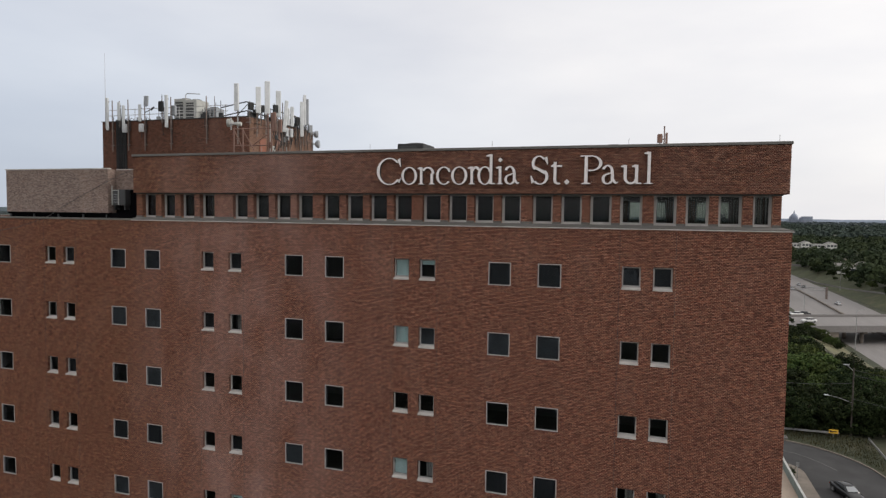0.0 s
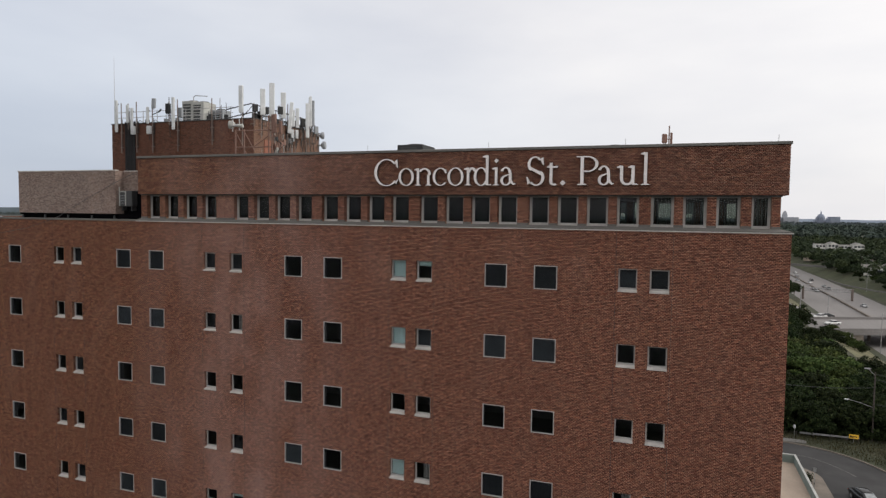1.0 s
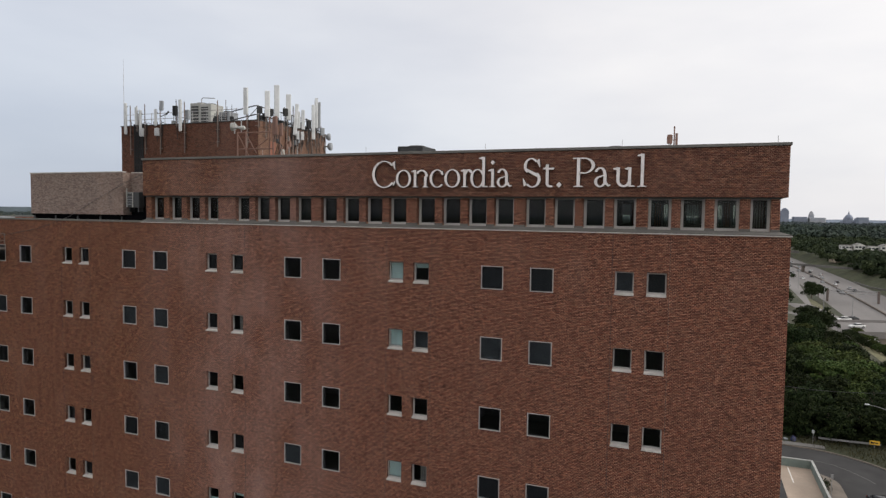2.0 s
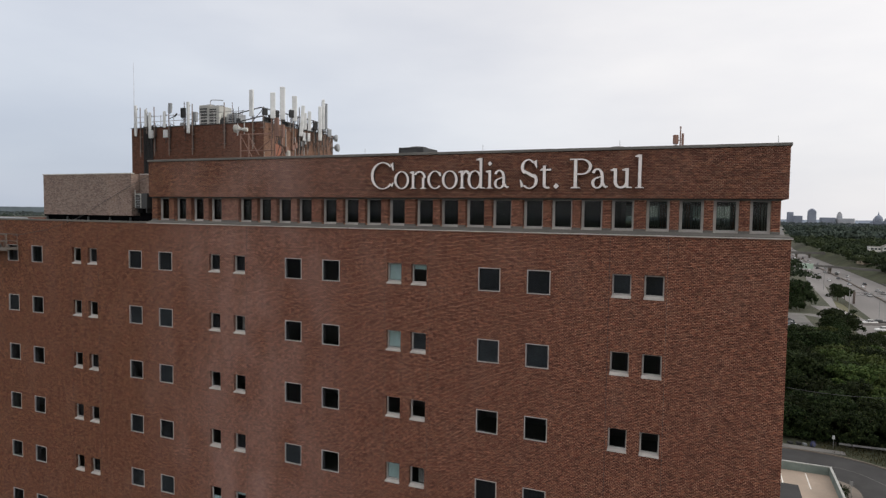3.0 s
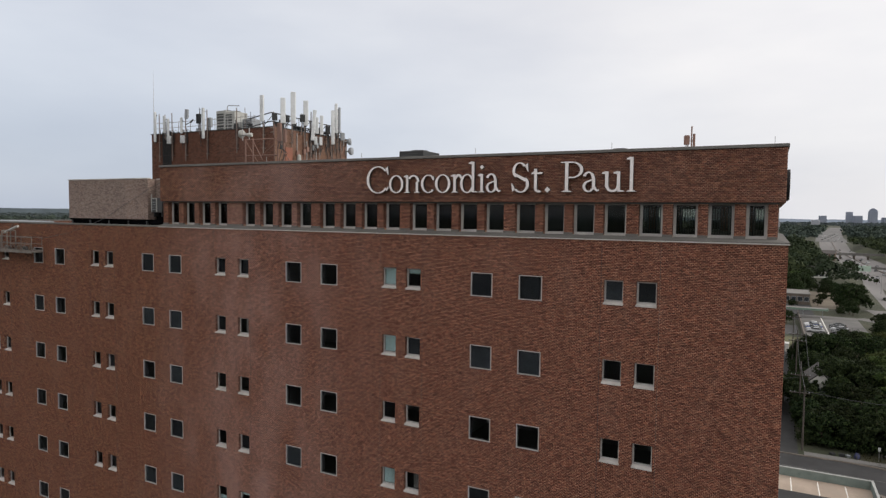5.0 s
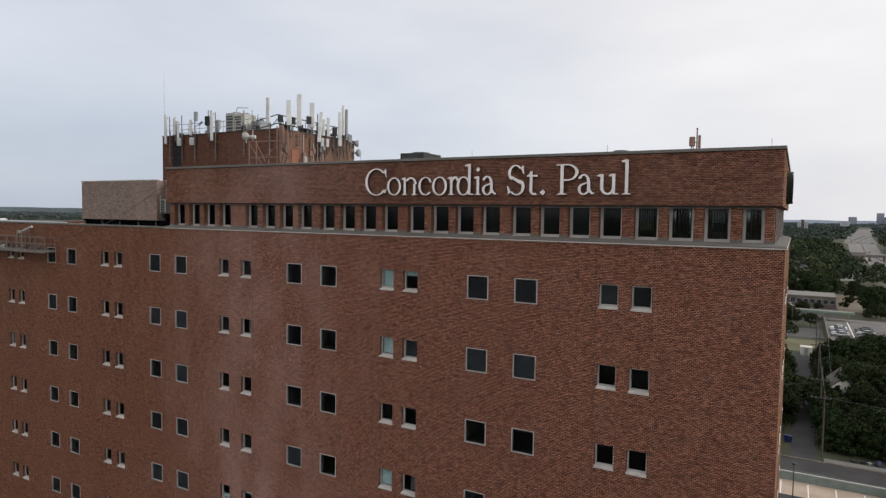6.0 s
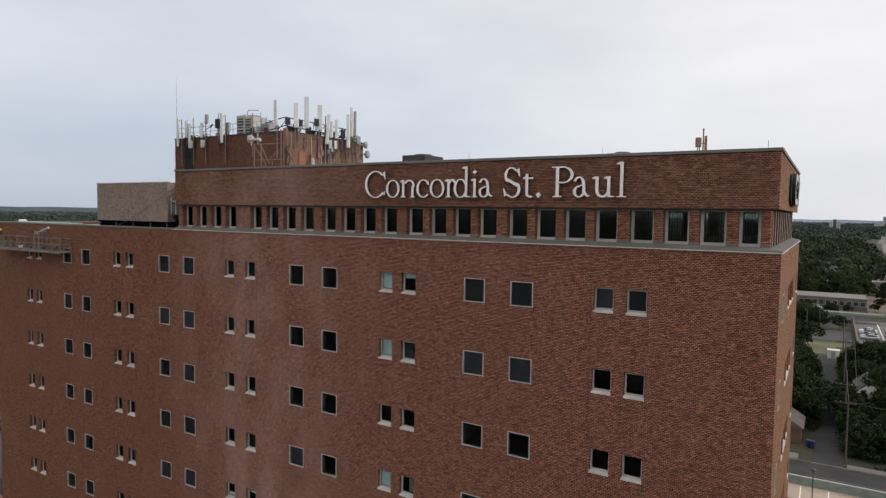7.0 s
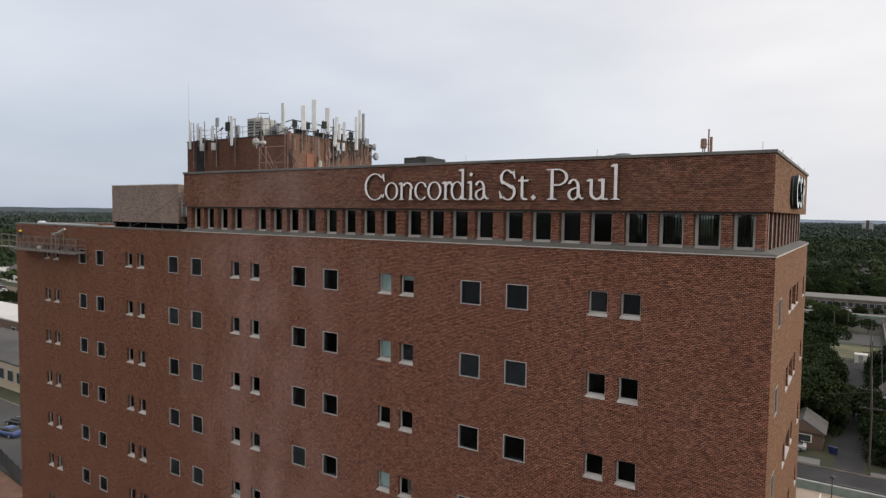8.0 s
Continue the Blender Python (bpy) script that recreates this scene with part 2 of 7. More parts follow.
M_TANP = brick_pattern_mat("brick_tan_courses", TAN_TONES, (0.21, 0.172, 0.155), 0.3)
M_CONC = surface("concrete_sill", (0.108, 0.103, 0.097), 0.85, stain=(0.10, 0.095, 0.09), fine=14)
M_SILL = surface("limestone_sill", (0.43, 0.41, 0.395), 0.8, stain=(0.34, 0.31, 0.28), coarse=1.5, fine=14)
M_COPING = surface("coping_metal", (0.115, 0.110, 0.104), 0.7, 0.0, stain=(0.085, 0.082, 0.076), fine=12, bump=0.002)
M_FRAME = surface("window_aluminium", (0.33, 0.322, 0.318), 0.5, 0.0, vary=0.12, coarse=1.2, bump=0.001)
M_FRAMED = surface("window_stone_frame", (0.36, 0.345, 0.33), 0.7, 0.0, vary=0.15, coarse=1.2, bump=0.002)
M_GLASS = glass_mat("window_glass", (0.90, 0.92, 0.94))
M_GLASSB = glass_mat("tinted_glass", (0.60, 0.63, 0.60))
M_BLIND = surface("blind_pale", (0.66, 0.82, 0.79), 0.8, vary=0.08, coarse=2.0, fine=3, stretch=(8, 8, 0.6), bump=0.003)
M_SCREEN = surface("window_screen_grey", (0.050, 0.057, 0.066), 0.6, vary=0.2, coarse=1.5, bump=0.001)
M_DIM = surface("blind_dark", (0.014, 0.016, 0.021), 0.6, vary=0.25, coarse=1.5, stretch=(3, 3, 0.4), bump=0.001)
M_CURTAIN = surface("curtain_grey", (0.34, 0.33, 0.31), 0.9, vary=0.3, coarse=5, fine=9, stretch=(3, 3, 0.1), bump=0.01)
M_PLASTER = surface("interior_plaster", (0.14, 0.14, 0.15), 0.9, bump=0.001)
M_FLOOR_REVEAL_SHADE = surface("interior_floor_reveal_shade", (0.06, 0.056, 0.06), 0.95, bump=0.001)
M_GRAVEL = surface("roof_ballast", (0.36, 0.345, 0.32), 0.95, vary=0.3, coarse=0.3, fine=18, bump=0.01)
M_BRONZE = surface("letter_return", (0.05, 0.043, 0.04), 0.6, vary=0.1, bump=0)
M_LETTER = surface("letter_face", (0.70, 0.665, 0.675), 0.5, vary=0.06, coarse=1.2, bump=0.001)
M_STEEL = surface("galvanised_steel", (0.27, 0.27, 0.275), 0.5, 0.4, fine=25, bump=0.001)
M_MAST = surface("weathered_mast", (0.15, 0.118, 0.105), 0.65, 0.2, vary=0.25, coarse=1.5, bump=0.001)
M_DARKST = surface("dark_steel", (0.045, 0.047, 0.05), 0.55, 0.3, bump=0.001)
M_RUST = surface("painted_pipe_tan", (0.17, 0.095, 0.075), 0.7, stain=(0.10, 0.05, 0.036), bump=0.002)
M_DOOR = surface("door_orange_red", (0.20, 0.072, 0.042), 0.7, stain=(0.13, 0.05, 0.032), bump=0.001)
M_ANT = surface("antenna_radome", (0.50, 0.52, 0.54), 0.5, vary=0.1, coarse=1.5, bump=0.001)
M_ANTG = surface("antenna_grey", (0.22, 0.235, 0.255), 0.5, vary=0.12, bump=0.001)
M_CRADLE = surface("dusty_cradle_metal", (0.150, 0.132, 0.118), 0.75, 0.1, stain=(0.10, 0.06, 0.045), coarse=2.0, fine=20, bump=0.002)
M_VANE = surface("vertical_blind_dark", (0.05, 0.052, 0.055), 0.7, vary=0.3, coarse=3, bump=0)
M_RADIO = surface("radio_black", (0.012, 0.013, 0.015), 0.7, vary=0.3, bump=0.002)
M_HVAC = surface("hvac_paint", (0.33, 0.335, 0.32), 0.6, stain=(0.23, 0.22, 0.20), coarse=0.9, bump=0.002)
M_BLACK = surface("black_panel", (0.012, 0.012, 0.014), 0.9, bump=0.001)
M_LOGO = surface("logo_white", (0.50, 0.55, 0.58), 0.6, vary=0.05, bump=0.001)
M_ASPH = surface("asphalt", (0.024, 0.0235, 0.0245), 0.92, vary=0.35, coarse=0.25, fine=8, bump=0.004, stain=(0.035, 0.034, 0.034))
M_HWY = surface("highway_concrete", (0.165, 0.155, 0.152), 0.9, vary=0.15, coarse=0.05, fine=2, stain=(0.12, 0.113, 0.108), stretch=(1, 0.08, 1))
M_AVENUE = surface("worn_avenue", (0.050, 0.048, 0.048), 0.92, vary=0.25, coarse=0.1, fine=3, stain=(0.068, 0.065, 0.062))
M_HWYF = surface("far_highway", (0.12, 0.116, 0.114), 0.9, vary=0.45, coarse=0.02, fine=0.3, stain=(0.09, 0.092, 0.09), bump=0)
M_WALK = surface("sidewalk_concrete", (0.145, 0.122, 0.103), 0.92, vary=0.2, coarse=0.6, fine=8, stain=(0.135, 0.115, 0.095))
M_DECK = surface("parking_deck_concrete", (0.33, 0.262, 0.208), 0.9, vary=0.14, coarse=0.3, fine=6, stain=(0.28, 0.235, 0.19))
M_DECKWALL = surface("deck_parapet_green", (0.16, 0.20, 0.185), 0.75, vary=0.15, coarse=0.7, stain=(0.09, 0.115, 0.105))
M_LINE = surface("road_paint", (0.68, 0.66, 0.62), 0.8, vary=0.15, coarse=2, bump=0.001)
M_YELLOW = surface("sign_yellow", (0.72, 0.42, 0.03), 0.6, vary=0.08, bump=0.001)
M_GROUND = ground_mat()
M_GRASSDRY = surface("dry_grass", (0.082, 0.079, 0.036), 0.95, vary=0.3, coarse=0.12, fine=3, bump=0.03, stain=(0.17, 0.145, 0.08))
M_GRASSG = surface("green_verge", (0.040, 0.047, 0.018), 0.95, vary=0.3, coarse=0.1, fine=3, bump=0.03, stain=(0.075, 0.068, 0.034))
M_YARD = surface("tan_yard", (0.142, 0.118, 0.087), 0.95, vary=0.2, coarse=0.12, fine=2, stain=(0.13, 0.115, 0.082))
M_CANOPY = surface("canopy_green", (0.13, 0.19, 0.153), 0.6, vary=0.12, coarse=0.5, bump=0.001)
M_BRIDGE = surface("weathered_bridge", (0.13, 0.125, 0.12), 0.9, vary=0.2, coarse=0.1, fine=2)
M_BARK = surface("bark", (0.09, 0.068, 0.05), 0.95, vary=0.3, coarse=2, fine=12, stretch=(1, 1, 0.2), bump=0.02)
M_LEAF = leaf_mat("leaf_green", ((0.0, (0.004, 0.007, 0.003)), (0.35, (0.009, 0.015, 0.0055)), (0.75, (0.017, 0.027, 0.009)), (1.0, (0.038, 0.050, 0.016))))
M_LEAFL = leaf_mat("leaf_light", ((0.0, (0.018, 0.028, 0.009)), (0.4, (0.034, 0.050, 0.014)), (0.8, (0.055, 0.072, 0.020)), (1.0, (0.085, 0.098, 0.030))))
# Canopies lean blue with distance: the haze is in the base colour.
M_WOODSF_HAZE = leaf_mat("far_canopy_haze", ((0.0, (0.027, 0.038, 0.035)), (0.5, (0.040, 0.053, 0.048)), (1.0, (0.056, 0.071, 0.060))), True)
M_WOODSB_HAZE = leaf_mat("skyline_canopy_haze", ((0.0, (0.055, 0.068, 0.078)), (0.5, (0.070, 0.086, 0.096)), (1.0, (0.088, 0.105, 0.112))), True)
M_WOODS = leaf_mat("far_woods", ((0.0, (0.013, 0.021, 0.013)), (0.5, (0.025, 0.038, 0.020)), (1.0, (0.050, 0.064, 0.028))), True)
M_TUFT = leaf_mat("rough_grass", ((0.0, (0.016, 0.018, 0.007)), (0.6, (0.036, 0.034, 0.014)), (1.0, (0.095, 0.078, 0.038))))
M_POLE = surface("utility_pole_wood", (0.058, 0.048, 0.041), 0.9, stretch=(1, 1, 0.1), bump=0.01)
M_WHITEW = surface("white_siding", (0.62, 0.61, 0.58), 0.8, vary=0.08, bump=0.002)
M_TANW = surface("tan_stucco", (0.32, 0.265, 0.20), 0.85, vary=0.1, bump=0.002)
M_SHOPW = surface("shop_brick", (0.105, 0.085, 0.068), 0.9, vary=0.25, coarse=0.4, fine=5, stain=(0.09, 0.072, 0.06), bump=0.002)
M_BRNW = surface("brown_siding", (0.105, 0.068, 0.050), 0.85, vary=0.12, bump=0.002)
M_SHING = surface("roof_shingle", (0.075, 0.068, 0.065), 0.95, vary=0.2, coarse=1.0, fine=10, bump=0.01)
M_ROOFL = surface("flat_roof_pale", (0.16, 0.152, 0.142), 0.9, vary=0.1, coarse=0.1)
M_ROOFW = surface("flat_roof_white", (0.50, 0.49, 0.47), 0.85, vary=0.08, coarse=0.1)
M_ROOFG = surface("flat_roof_grey", (0.12, 0.115, 0.11), 0.95, vary=0.25, coarse=0.12)
M_ROOFD = surface("flat_roof_tarred", (0.058, 0.055, 0.053), 0.95, vary=0.3, coarse=0.12)
M_DARKGL = surface("far_window_dark", (0.03, 0.035, 0.04), 0.2, vary=0.2, bump=0)
M_TYRE = surface("tyre_rubber", (0.02, 0.02, 0.02), 0.85, bump=0.001)
M_CARS = [surface("car_" + k, c, 0.16, 0.0, vary=0.04, bump=0) for k, c in (("black", (0.006, 0.0065, 0.008)), ("white", (0.62, 0.62, 0.62)), ("silver", (0.34, 0.35, 0.36)), ("blue", (0.035, 0.06, 0.16)), ("red", (0.25, 0.025, 0.02)))]
M_CARGL = surface("car_glass", (0.02, 0.022, 0.025), 0.06, vary=0.1, bump=0)
M_TARP = surface("tarpaulin_navy", (0.010, 0.014, 0.055), 0.7, vary=0.3, coarse=3, bump=0.004)
M_BIN = surface("bin_blue", (0.012, 0.022, 0.085), 0.5, vary=0.1, bump=0.001)
# Skyline materials, greyed and blued in their colour for distance haze.
M_HAZE1 = surface("distant_ridge_haze", (0.17, 0.205, 0.26), 1.0, vary=0.12, coarse=0.004, fine=0.03, bump=0)
M_HAZEW = surface("western_ridge_haze", (0.050, 0.066, 0.078), 1.0, vary=0.25, coarse=0.006, fine=0.04, bump=0)
M_HAZE2 = surface("distant_stone_haze", (0.34, 0.35, 0.38), 0.9, vary=0.1, coarse=0.02, fine=0.2, bump=0)
M_HAZEG = surface("distant_glazing_haze", (0.235, 0.262, 0.32), 0.8, vary=0.1, coarse=0.02, fine=0.2, bump=0)
M_HAZE3 = surface("distant_tower_haze", (0.175, 0.202, 0.265), 0.8, vary=0.1, coarse=0.02, fine=0.2, bump=0)

# ---- builders ----


def finish(bm, name, mat):
    me = bpy.data.meshes.new(name)
    bm.normal_update()
    bm.to_mesh(me)
    bm.free()
    me.materials.append(mat)
    return me


def thing(name, label, category, loc=(0, 0, 0), turn=0.0, group="", kind=""):
    ob = tagged(new(name), label, category, group, kind)
    ob.empty_display_size = 0.3
    ob.location = loc
    ob.rotation_euler = (0, 0, radians(turn))
    return ob


def hold(name, mesh, parent=None, loc=(0, 0, 0), label="", turn=0.0, kind=""):
    """One object on a mesh that others may share, under its thing or part."""
    ob = tagged(new(name, mesh), label, kind=kind)
    ob.parent = parent
    ob.location = loc
    ob.rotation_euler = (0, 0, radians(turn))
    return ob


def part(name, bm, mat, parent, label="", loc=(0, 0, 0), kind=""):
    return hold(name, finish(bm, name, mat), parent, loc, label, kind=kind)


def structure(name, bm, mat, label, category):
    return tagged(new(name, finish(bm, name, mat)), label, category, kind="structure")


def box(bm, x0, x1, y0, y1, z0, z1, bevel=0.0):
    v = [bm.verts.new((x, y, z)) for z in (z0, z1) for x, y in ((x0, y0), (x1, y0), (x1, y1), (x0, y1))]
    fs = [bm.faces.new([v[i] for i in q]) for q in ((3, 2, 1, 0), (4, 5, 6, 7), (0, 1, 5, 4), (1, 2, 6, 5), (2, 3, 7, 6), (3, 0, 4, 7))]
    if bevel:
        es = list({e for f in fs for e in f.edges})
        bmesh.ops.bevel(bm, geom=es, offset=bevel, segments=1, affect="EDGES")
    return bm


def boxes(*dims, bevel=0.0):
    bm = bmesh.new()
    for d in dims:
        box(bm, *d, bevel=bevel)
    return bm


def tube(bm, a, b, r0, r1=None, n=8):
    """A round bar from a to b."""
    a, b = Vector(a), Vector(b)
    r1 = r0 if r1 is None else r1
    d = (b - a).normalized()
    u = d.orthogonal().normalized()
    w = d.cross(u)
    ring = []
    for c, r in ((a, r0), (b, r1)):
        ring.append([bm.verts.new(c + (u * math.cos(2 * math.pi * i / n) + w * math.sin(2 * math.pi * i / n)) * r) for i in range(n)])
    for i in range(n):
        bm.faces.new((ring[0][i], ring[0][(i + 1) % n], ring[1][(i + 1) % n], ring[1][i]))
    bm.faces.new(ring[0][::-1])
    bm.faces.new(ring[1])
    return bm


def tubes(*bars):
    bm = bmesh.new()
    for b in bars:
        tube(bm, *b)
    return bm


def rope_mesh(points, r, n=6):
    """One unbroken round strand along a line of points."""
    bm = bmesh.new()
    pts = [Vector(p) for p in points]
    prev = None
    for i, p in enumerate(pts):
        d = (pts[min(i + 1, len(pts) - 1)] - pts[max(i - 1, 0)]).normalized()
        u = d.cross(Vector((0.31, 0.17, 0.93))).normalized()
        w = d.cross(u)
        row = [bm.verts.new(p + (u * math.cos(2 * math.pi * k / n) + w * math.sin(2 * math.pi * k / n)) * r) for k in range(n)]
        if prev:
            for k in range(n):
                bm.faces.new((prev[k], prev[(k + 1) % n], row[(k + 1) % n], row[k]))
        else:
            bm.faces.new(row[::-1])
        prev = row
    bm.faces.new(prev)
    return bm


def lathe(bm, profile, n=16, centre=(0, 0, 0)):
    """A turned body from (radius, height) pairs."""
    rings = []
    for r, z in profile:
        rings.append([bm.verts.new((centre[0] + r * math.cos(2 * math.pi * i / n), centre[1] + r * math.sin(2 * math.pi * i / n), centre[2] + z)) for i in range(n)])
    for a, b in zip(rings, rings[1:]):
        for i in range(n):
            bm.faces.new((a[i], a[(i + 1) % n], b[(i + 1) % n], b[i]))
    bm.faces.new(rings[0][::-1])
    bm.faces.new(rings[-1])
    return bm


def quads_mesh(name, verts, faces, mat):
    """A mesh from number arrays: verts (n, 3), faces (m, 4)."""
    me = bpy.data.meshes.new(name)
    me.vertices.add(len(verts))
    me.vertices.foreach_set("co", np.asarray(verts, dtype=np.float32).ravel())
    me.loops.add(faces.size)
    me.loops.foreach_set("vertex_index", np.asarray(faces, dtype=np.int32).ravel())
    me.polygons.add(len(faces))
    me.polygons.foreach_set("loop_start", np.arange(0, faces.size, 4, dtype=np.int32))
    me.update(calc_edges=True)
    me.materials.append(mat)
    return me


def pierced_wall(u0, u1, z0, z1, thick, holes, place):
    """A solid wall with openings through it. place(u, depth, z) gives the world point."""
    us = sorted({u0, u1, *[round(c, 4) for h in holes for c in h[:2]]})
    zs = sorted({z0, z1, *[round(c, 4) for h in holes for c in h[2:]]})
    us = [u for u in us if u0 <= u <= u1]
    zs = [z for z in zs if z0 <= z <= z1]
    full = np.ones((len(us) - 1, len(zs) - 1), bool)
    for a, b, c, d in holes:
        for i in range(len(us) - 1):
            um = (us[i] + us[i + 1]) / 2
            if a < um < b:
                for j in range(len(zs) - 1):
                    if c < (zs[j] + zs[j + 1]) / 2 < d:
                        full[i, j] = False
    bm = bmesh.new()
    grid = {}

    def v(i, k, j):
        if (i, k, j) not in grid:
            grid[i, k, j] = bm.verts.new(place(us[i], k * thick, zs[j]))
        return grid[i, k, j]

    def is_full(i, j):
        return 0 <= i < full.shape[0] and 0 <= j < full.shape[1] and full[i, j]

    for i in range(full.shape[0]):
        for j in range(full.shape[1]):
            if not full[i, j]:
                continue
            bm.faces.new((v(i, 0, j), v(i + 1, 0, j), v(i + 1, 0, j + 1), v(i, 0, j + 1)))
            bm.faces.new((v(i, 1, j + 1), v(i + 1, 1, j + 1), v(i + 1, 1, j), v(i, 1, j)))
            if not is_full(i - 1, j):
                bm.faces.new((v(i, 1, j), v(i, 0, j), v(i, 0, j + 1), v(i, 1, j + 1)))
            if not is_full(i + 1, j):
                bm.faces.new((v(i + 1, 0, j), v(i + 1, 1, j), v(i + 1, 1, j + 1), v(i + 1, 0, j + 1)))
            if not is_full(i, j - 1):
                bm.faces.new((v(i, 0, j), v(i, 1, j), v(i + 1, 1, j), v(i + 1, 0, j)))
            if not is_full(i, j + 1):
                bm.faces.new((v(i, 1, j + 1), v(i, 0, j + 1), v(i + 1, 0, j + 1), v(i + 1, 1, j + 1)))
    return bm


COURSE, BRICK = 0.0677, 0.1524


def course_bricks(u0, u1, z0, z1, holes, joints=()):
    """The short bricks of a running bond as rows (u0, u1, z0, z1), cut at openings and movement joints."""
    out = []
    for k in range(int(math.floor(z0 / COURSE)), int(math.ceil(z1 / COURSE))):
        a, b = max(k * COURSE + 0.0088, z0), min((k + 1) * COURSE - 0.0088, z1)
        if b - a < 0.02:
            continue
        cuts = [(h[0], h[1]) for h in holes if h[2] < b and h[3] > a] + [(j - 0.008, j + 0.008) for j in joints]
        runs, at = [], u0
        for c, d in sorted(cuts):
            if c > at:
                runs.append((at, c))
            at = max(at, d)
        if at < u1:
            runs.append((at, u1))
        for r0, r1 in runs:
            i = math.floor((r0 - (k % 2) * BRICK / 2) / BRICK)
            while True:
                s = i * BRICK + (k % 2) * BRICK / 2
                if s >= r1:
                    break
                p, q = max(s + 0.0085, r0), min(s + BRICK - 0.0085, r1)
                if q - p > 0.025:
                    out.append((p, q, a, b))
                i += 1
    return np.array(out)


def bricks_mesh(name, rows, place, mat, proud=0.0035):
    n = len(rows)
    lift = proud + np.random.uniform(-0.0015, 0.0015, n)
    g = np.random.default_rng(n)
    p, q, a, b = (rows + g.uniform(-0.0026, 0.0026, rows.shape)).T
    zero = np.zeros(n)
    corners = [(p, -lift, a), (q, -lift, a), (q, -lift, b), (p, -lift, b), (p, zero, a), (q, zero, a), (q, zero, b), (p, zero, b)]
    verts = np.stack([np.stack(place(*c), axis=1) for c in corners], axis=1).reshape(-1, 3)
    f = np.array(((0, 1, 2, 3), (4, 0, 3, 7), (1, 5, 6, 2), (3, 2, 6, 7)))
    faces = (np.arange(n)[:, None, None] * 8 + f[None]).reshape(-1, 4)
    return quads_mesh(name, verts, faces, mat)


def ribbon(points, off0, off1, z0, z1, lift=None):
    """A strip of ground along a line of points, between two offsets to its left, with thickness."""
    bm = bmesh.new()
    pts = [Vector(p) for p in points]
    prev = None
    for i, p in enumerate(pts):
        d = (pts[min(i + 1, len(pts) - 1)] - pts[max(i - 1, 0)]).normalized()
        nrm = Vector((-d.y, d.x))
        h = lift(p) if lift else 0.0
        row = [bm.verts.new((p.x + nrm.x * o, p.y + nrm.y * o, z + h)) for o, z in ((off0, z0), (off0, z1), (off1, z1), (off1, z0))]
        if prev:
            for a in range(4):
                b = (a + 1) % 4
                bm.faces.new((prev[a], row[a], row[b], prev[b]))
        else:
            bm.faces.new(row)
        prev = row
    bm.faces.new(prev[::-1])
    bmesh.ops.recalc_face_normals(bm, faces=bm.faces)
    return bm

# ---- ground and roads ----
TRENCH = -5.0
gx = [-4900, -1500, -500, -200, -60, 36, 38, 50, 88, 101, 103, 250, 700, 1800, 4900]
gz = [0, 0, 0, 0, 0, 0, 0, TRENCH, TRENCH, 0, 0, 0, 0, 0, 0]
gy = [-4900, -1500, -400, -100, 60, 120, 180, 240, 320, 450, 700, 850, 1000, 1100, 1800, 3000, 4900]
bm = bmesh.new()
gv = [[bm.verts.new((x, y, z if y < 900 else 0)) for x, z in zip(gx, gz)] for y in gy]
for j in range(len(gy) - 1):
    for i in range(len(gx) - 1):
        bm.faces.new((gv[j][i], gv[j][i + 1], gv[j + 1][i + 1], gv[j + 1][i]))
structure("ground", bm, M_GROUND, "dry summer grass and soil between the streets", "ground")

STREET = [(-420, 67.1), (-200, 67.1), (-60, 67.1), (0, 67.1), (10.5, 67.1)] + [(10.5 + 8.1 * math.sin(radians(a)), 59.0 + 8.1 * math.cos(radians(a))) for a in range(10, 91, 10)] + [(18.6, 40), (18.6, -60), (18.6, -300)]
street = structure("road_street", ribbon(STREET, -5.2, 5.2, -0.2, 0.02), M_ASPH, "patched grey asphalt street that bends round the corner", "road")
for side, a, b in (("outer", 5.2, 5.42), ("inner", -4.52, -4.3)):
    structure("kerb_" + side, ribbon(STREET, a, b, -0.2, 0.15), M_WALK, "pale concrete kerb along the street", "kerb")
part("crack_seal", ribbon([(x, y + 0.3 * math.sin(x)) for x, y in STREET[3:12]], 0.4, 0.5, 0.02, 0.026), M_ROOFG, street)
structure("pavement_far", ribbon([(-300, 74), (-20, 74), (-1.0, 74)], -1.2, 1.2, -0.2, 0.14), M_BRIDGE, "concrete pavement along the far side of the street", "pavement")
structure("pavement_far_east", ribbon([(4.8, 73.4), (15, 73.4)], -0.7, 0.7, -0.2, 0.14), M_BRIDGE, "concrete pavement east of the alley mouth", "pavement")
structure("pavement_corner", ribbon(STREET[:-2], -8.2, -4.52, -0.2, 0.14), M_WALK, "pale concrete pavement round the street corner", "pavement")
alley = structure("road_alley", ribbon([(2.4, 72.3), (2.3, 90), (2.4, 115), (2.8, 153)], -1.7, 1.7, -0.2, 0.03), M_ASPH, "narrow worn asphalt alley between back yards", "road")
lawn = structure("lawn", ribbon([(-30, 164), (8, 164)], -9, 9, -0.2, 0.03), M_GRASSDRY, "dry yellow-green lawn at the end of the alley", "lawn")
structure("road_avenue", ribbon([(-300, 186), (0, 186), (8, 186)], -9, 9, -0.2, 0.02), M_AVENUE, "wide grey avenue with parking bays", "road")
structure("road_north", ribbon([(2.6, 270), (2.8, 380), (4.4, 465), (7, 640), (14, 1100)], -1.8, 1.8, -0.2, 0.05), M_ASPH, "straight residential street running away north", "road")
structure("lot_north", ribbon([(-80, 228), (14, 228)], -20, 22, -0.2, 0.03), M_ASPH, "asphalt parking lot before the low shops", "parking lot")


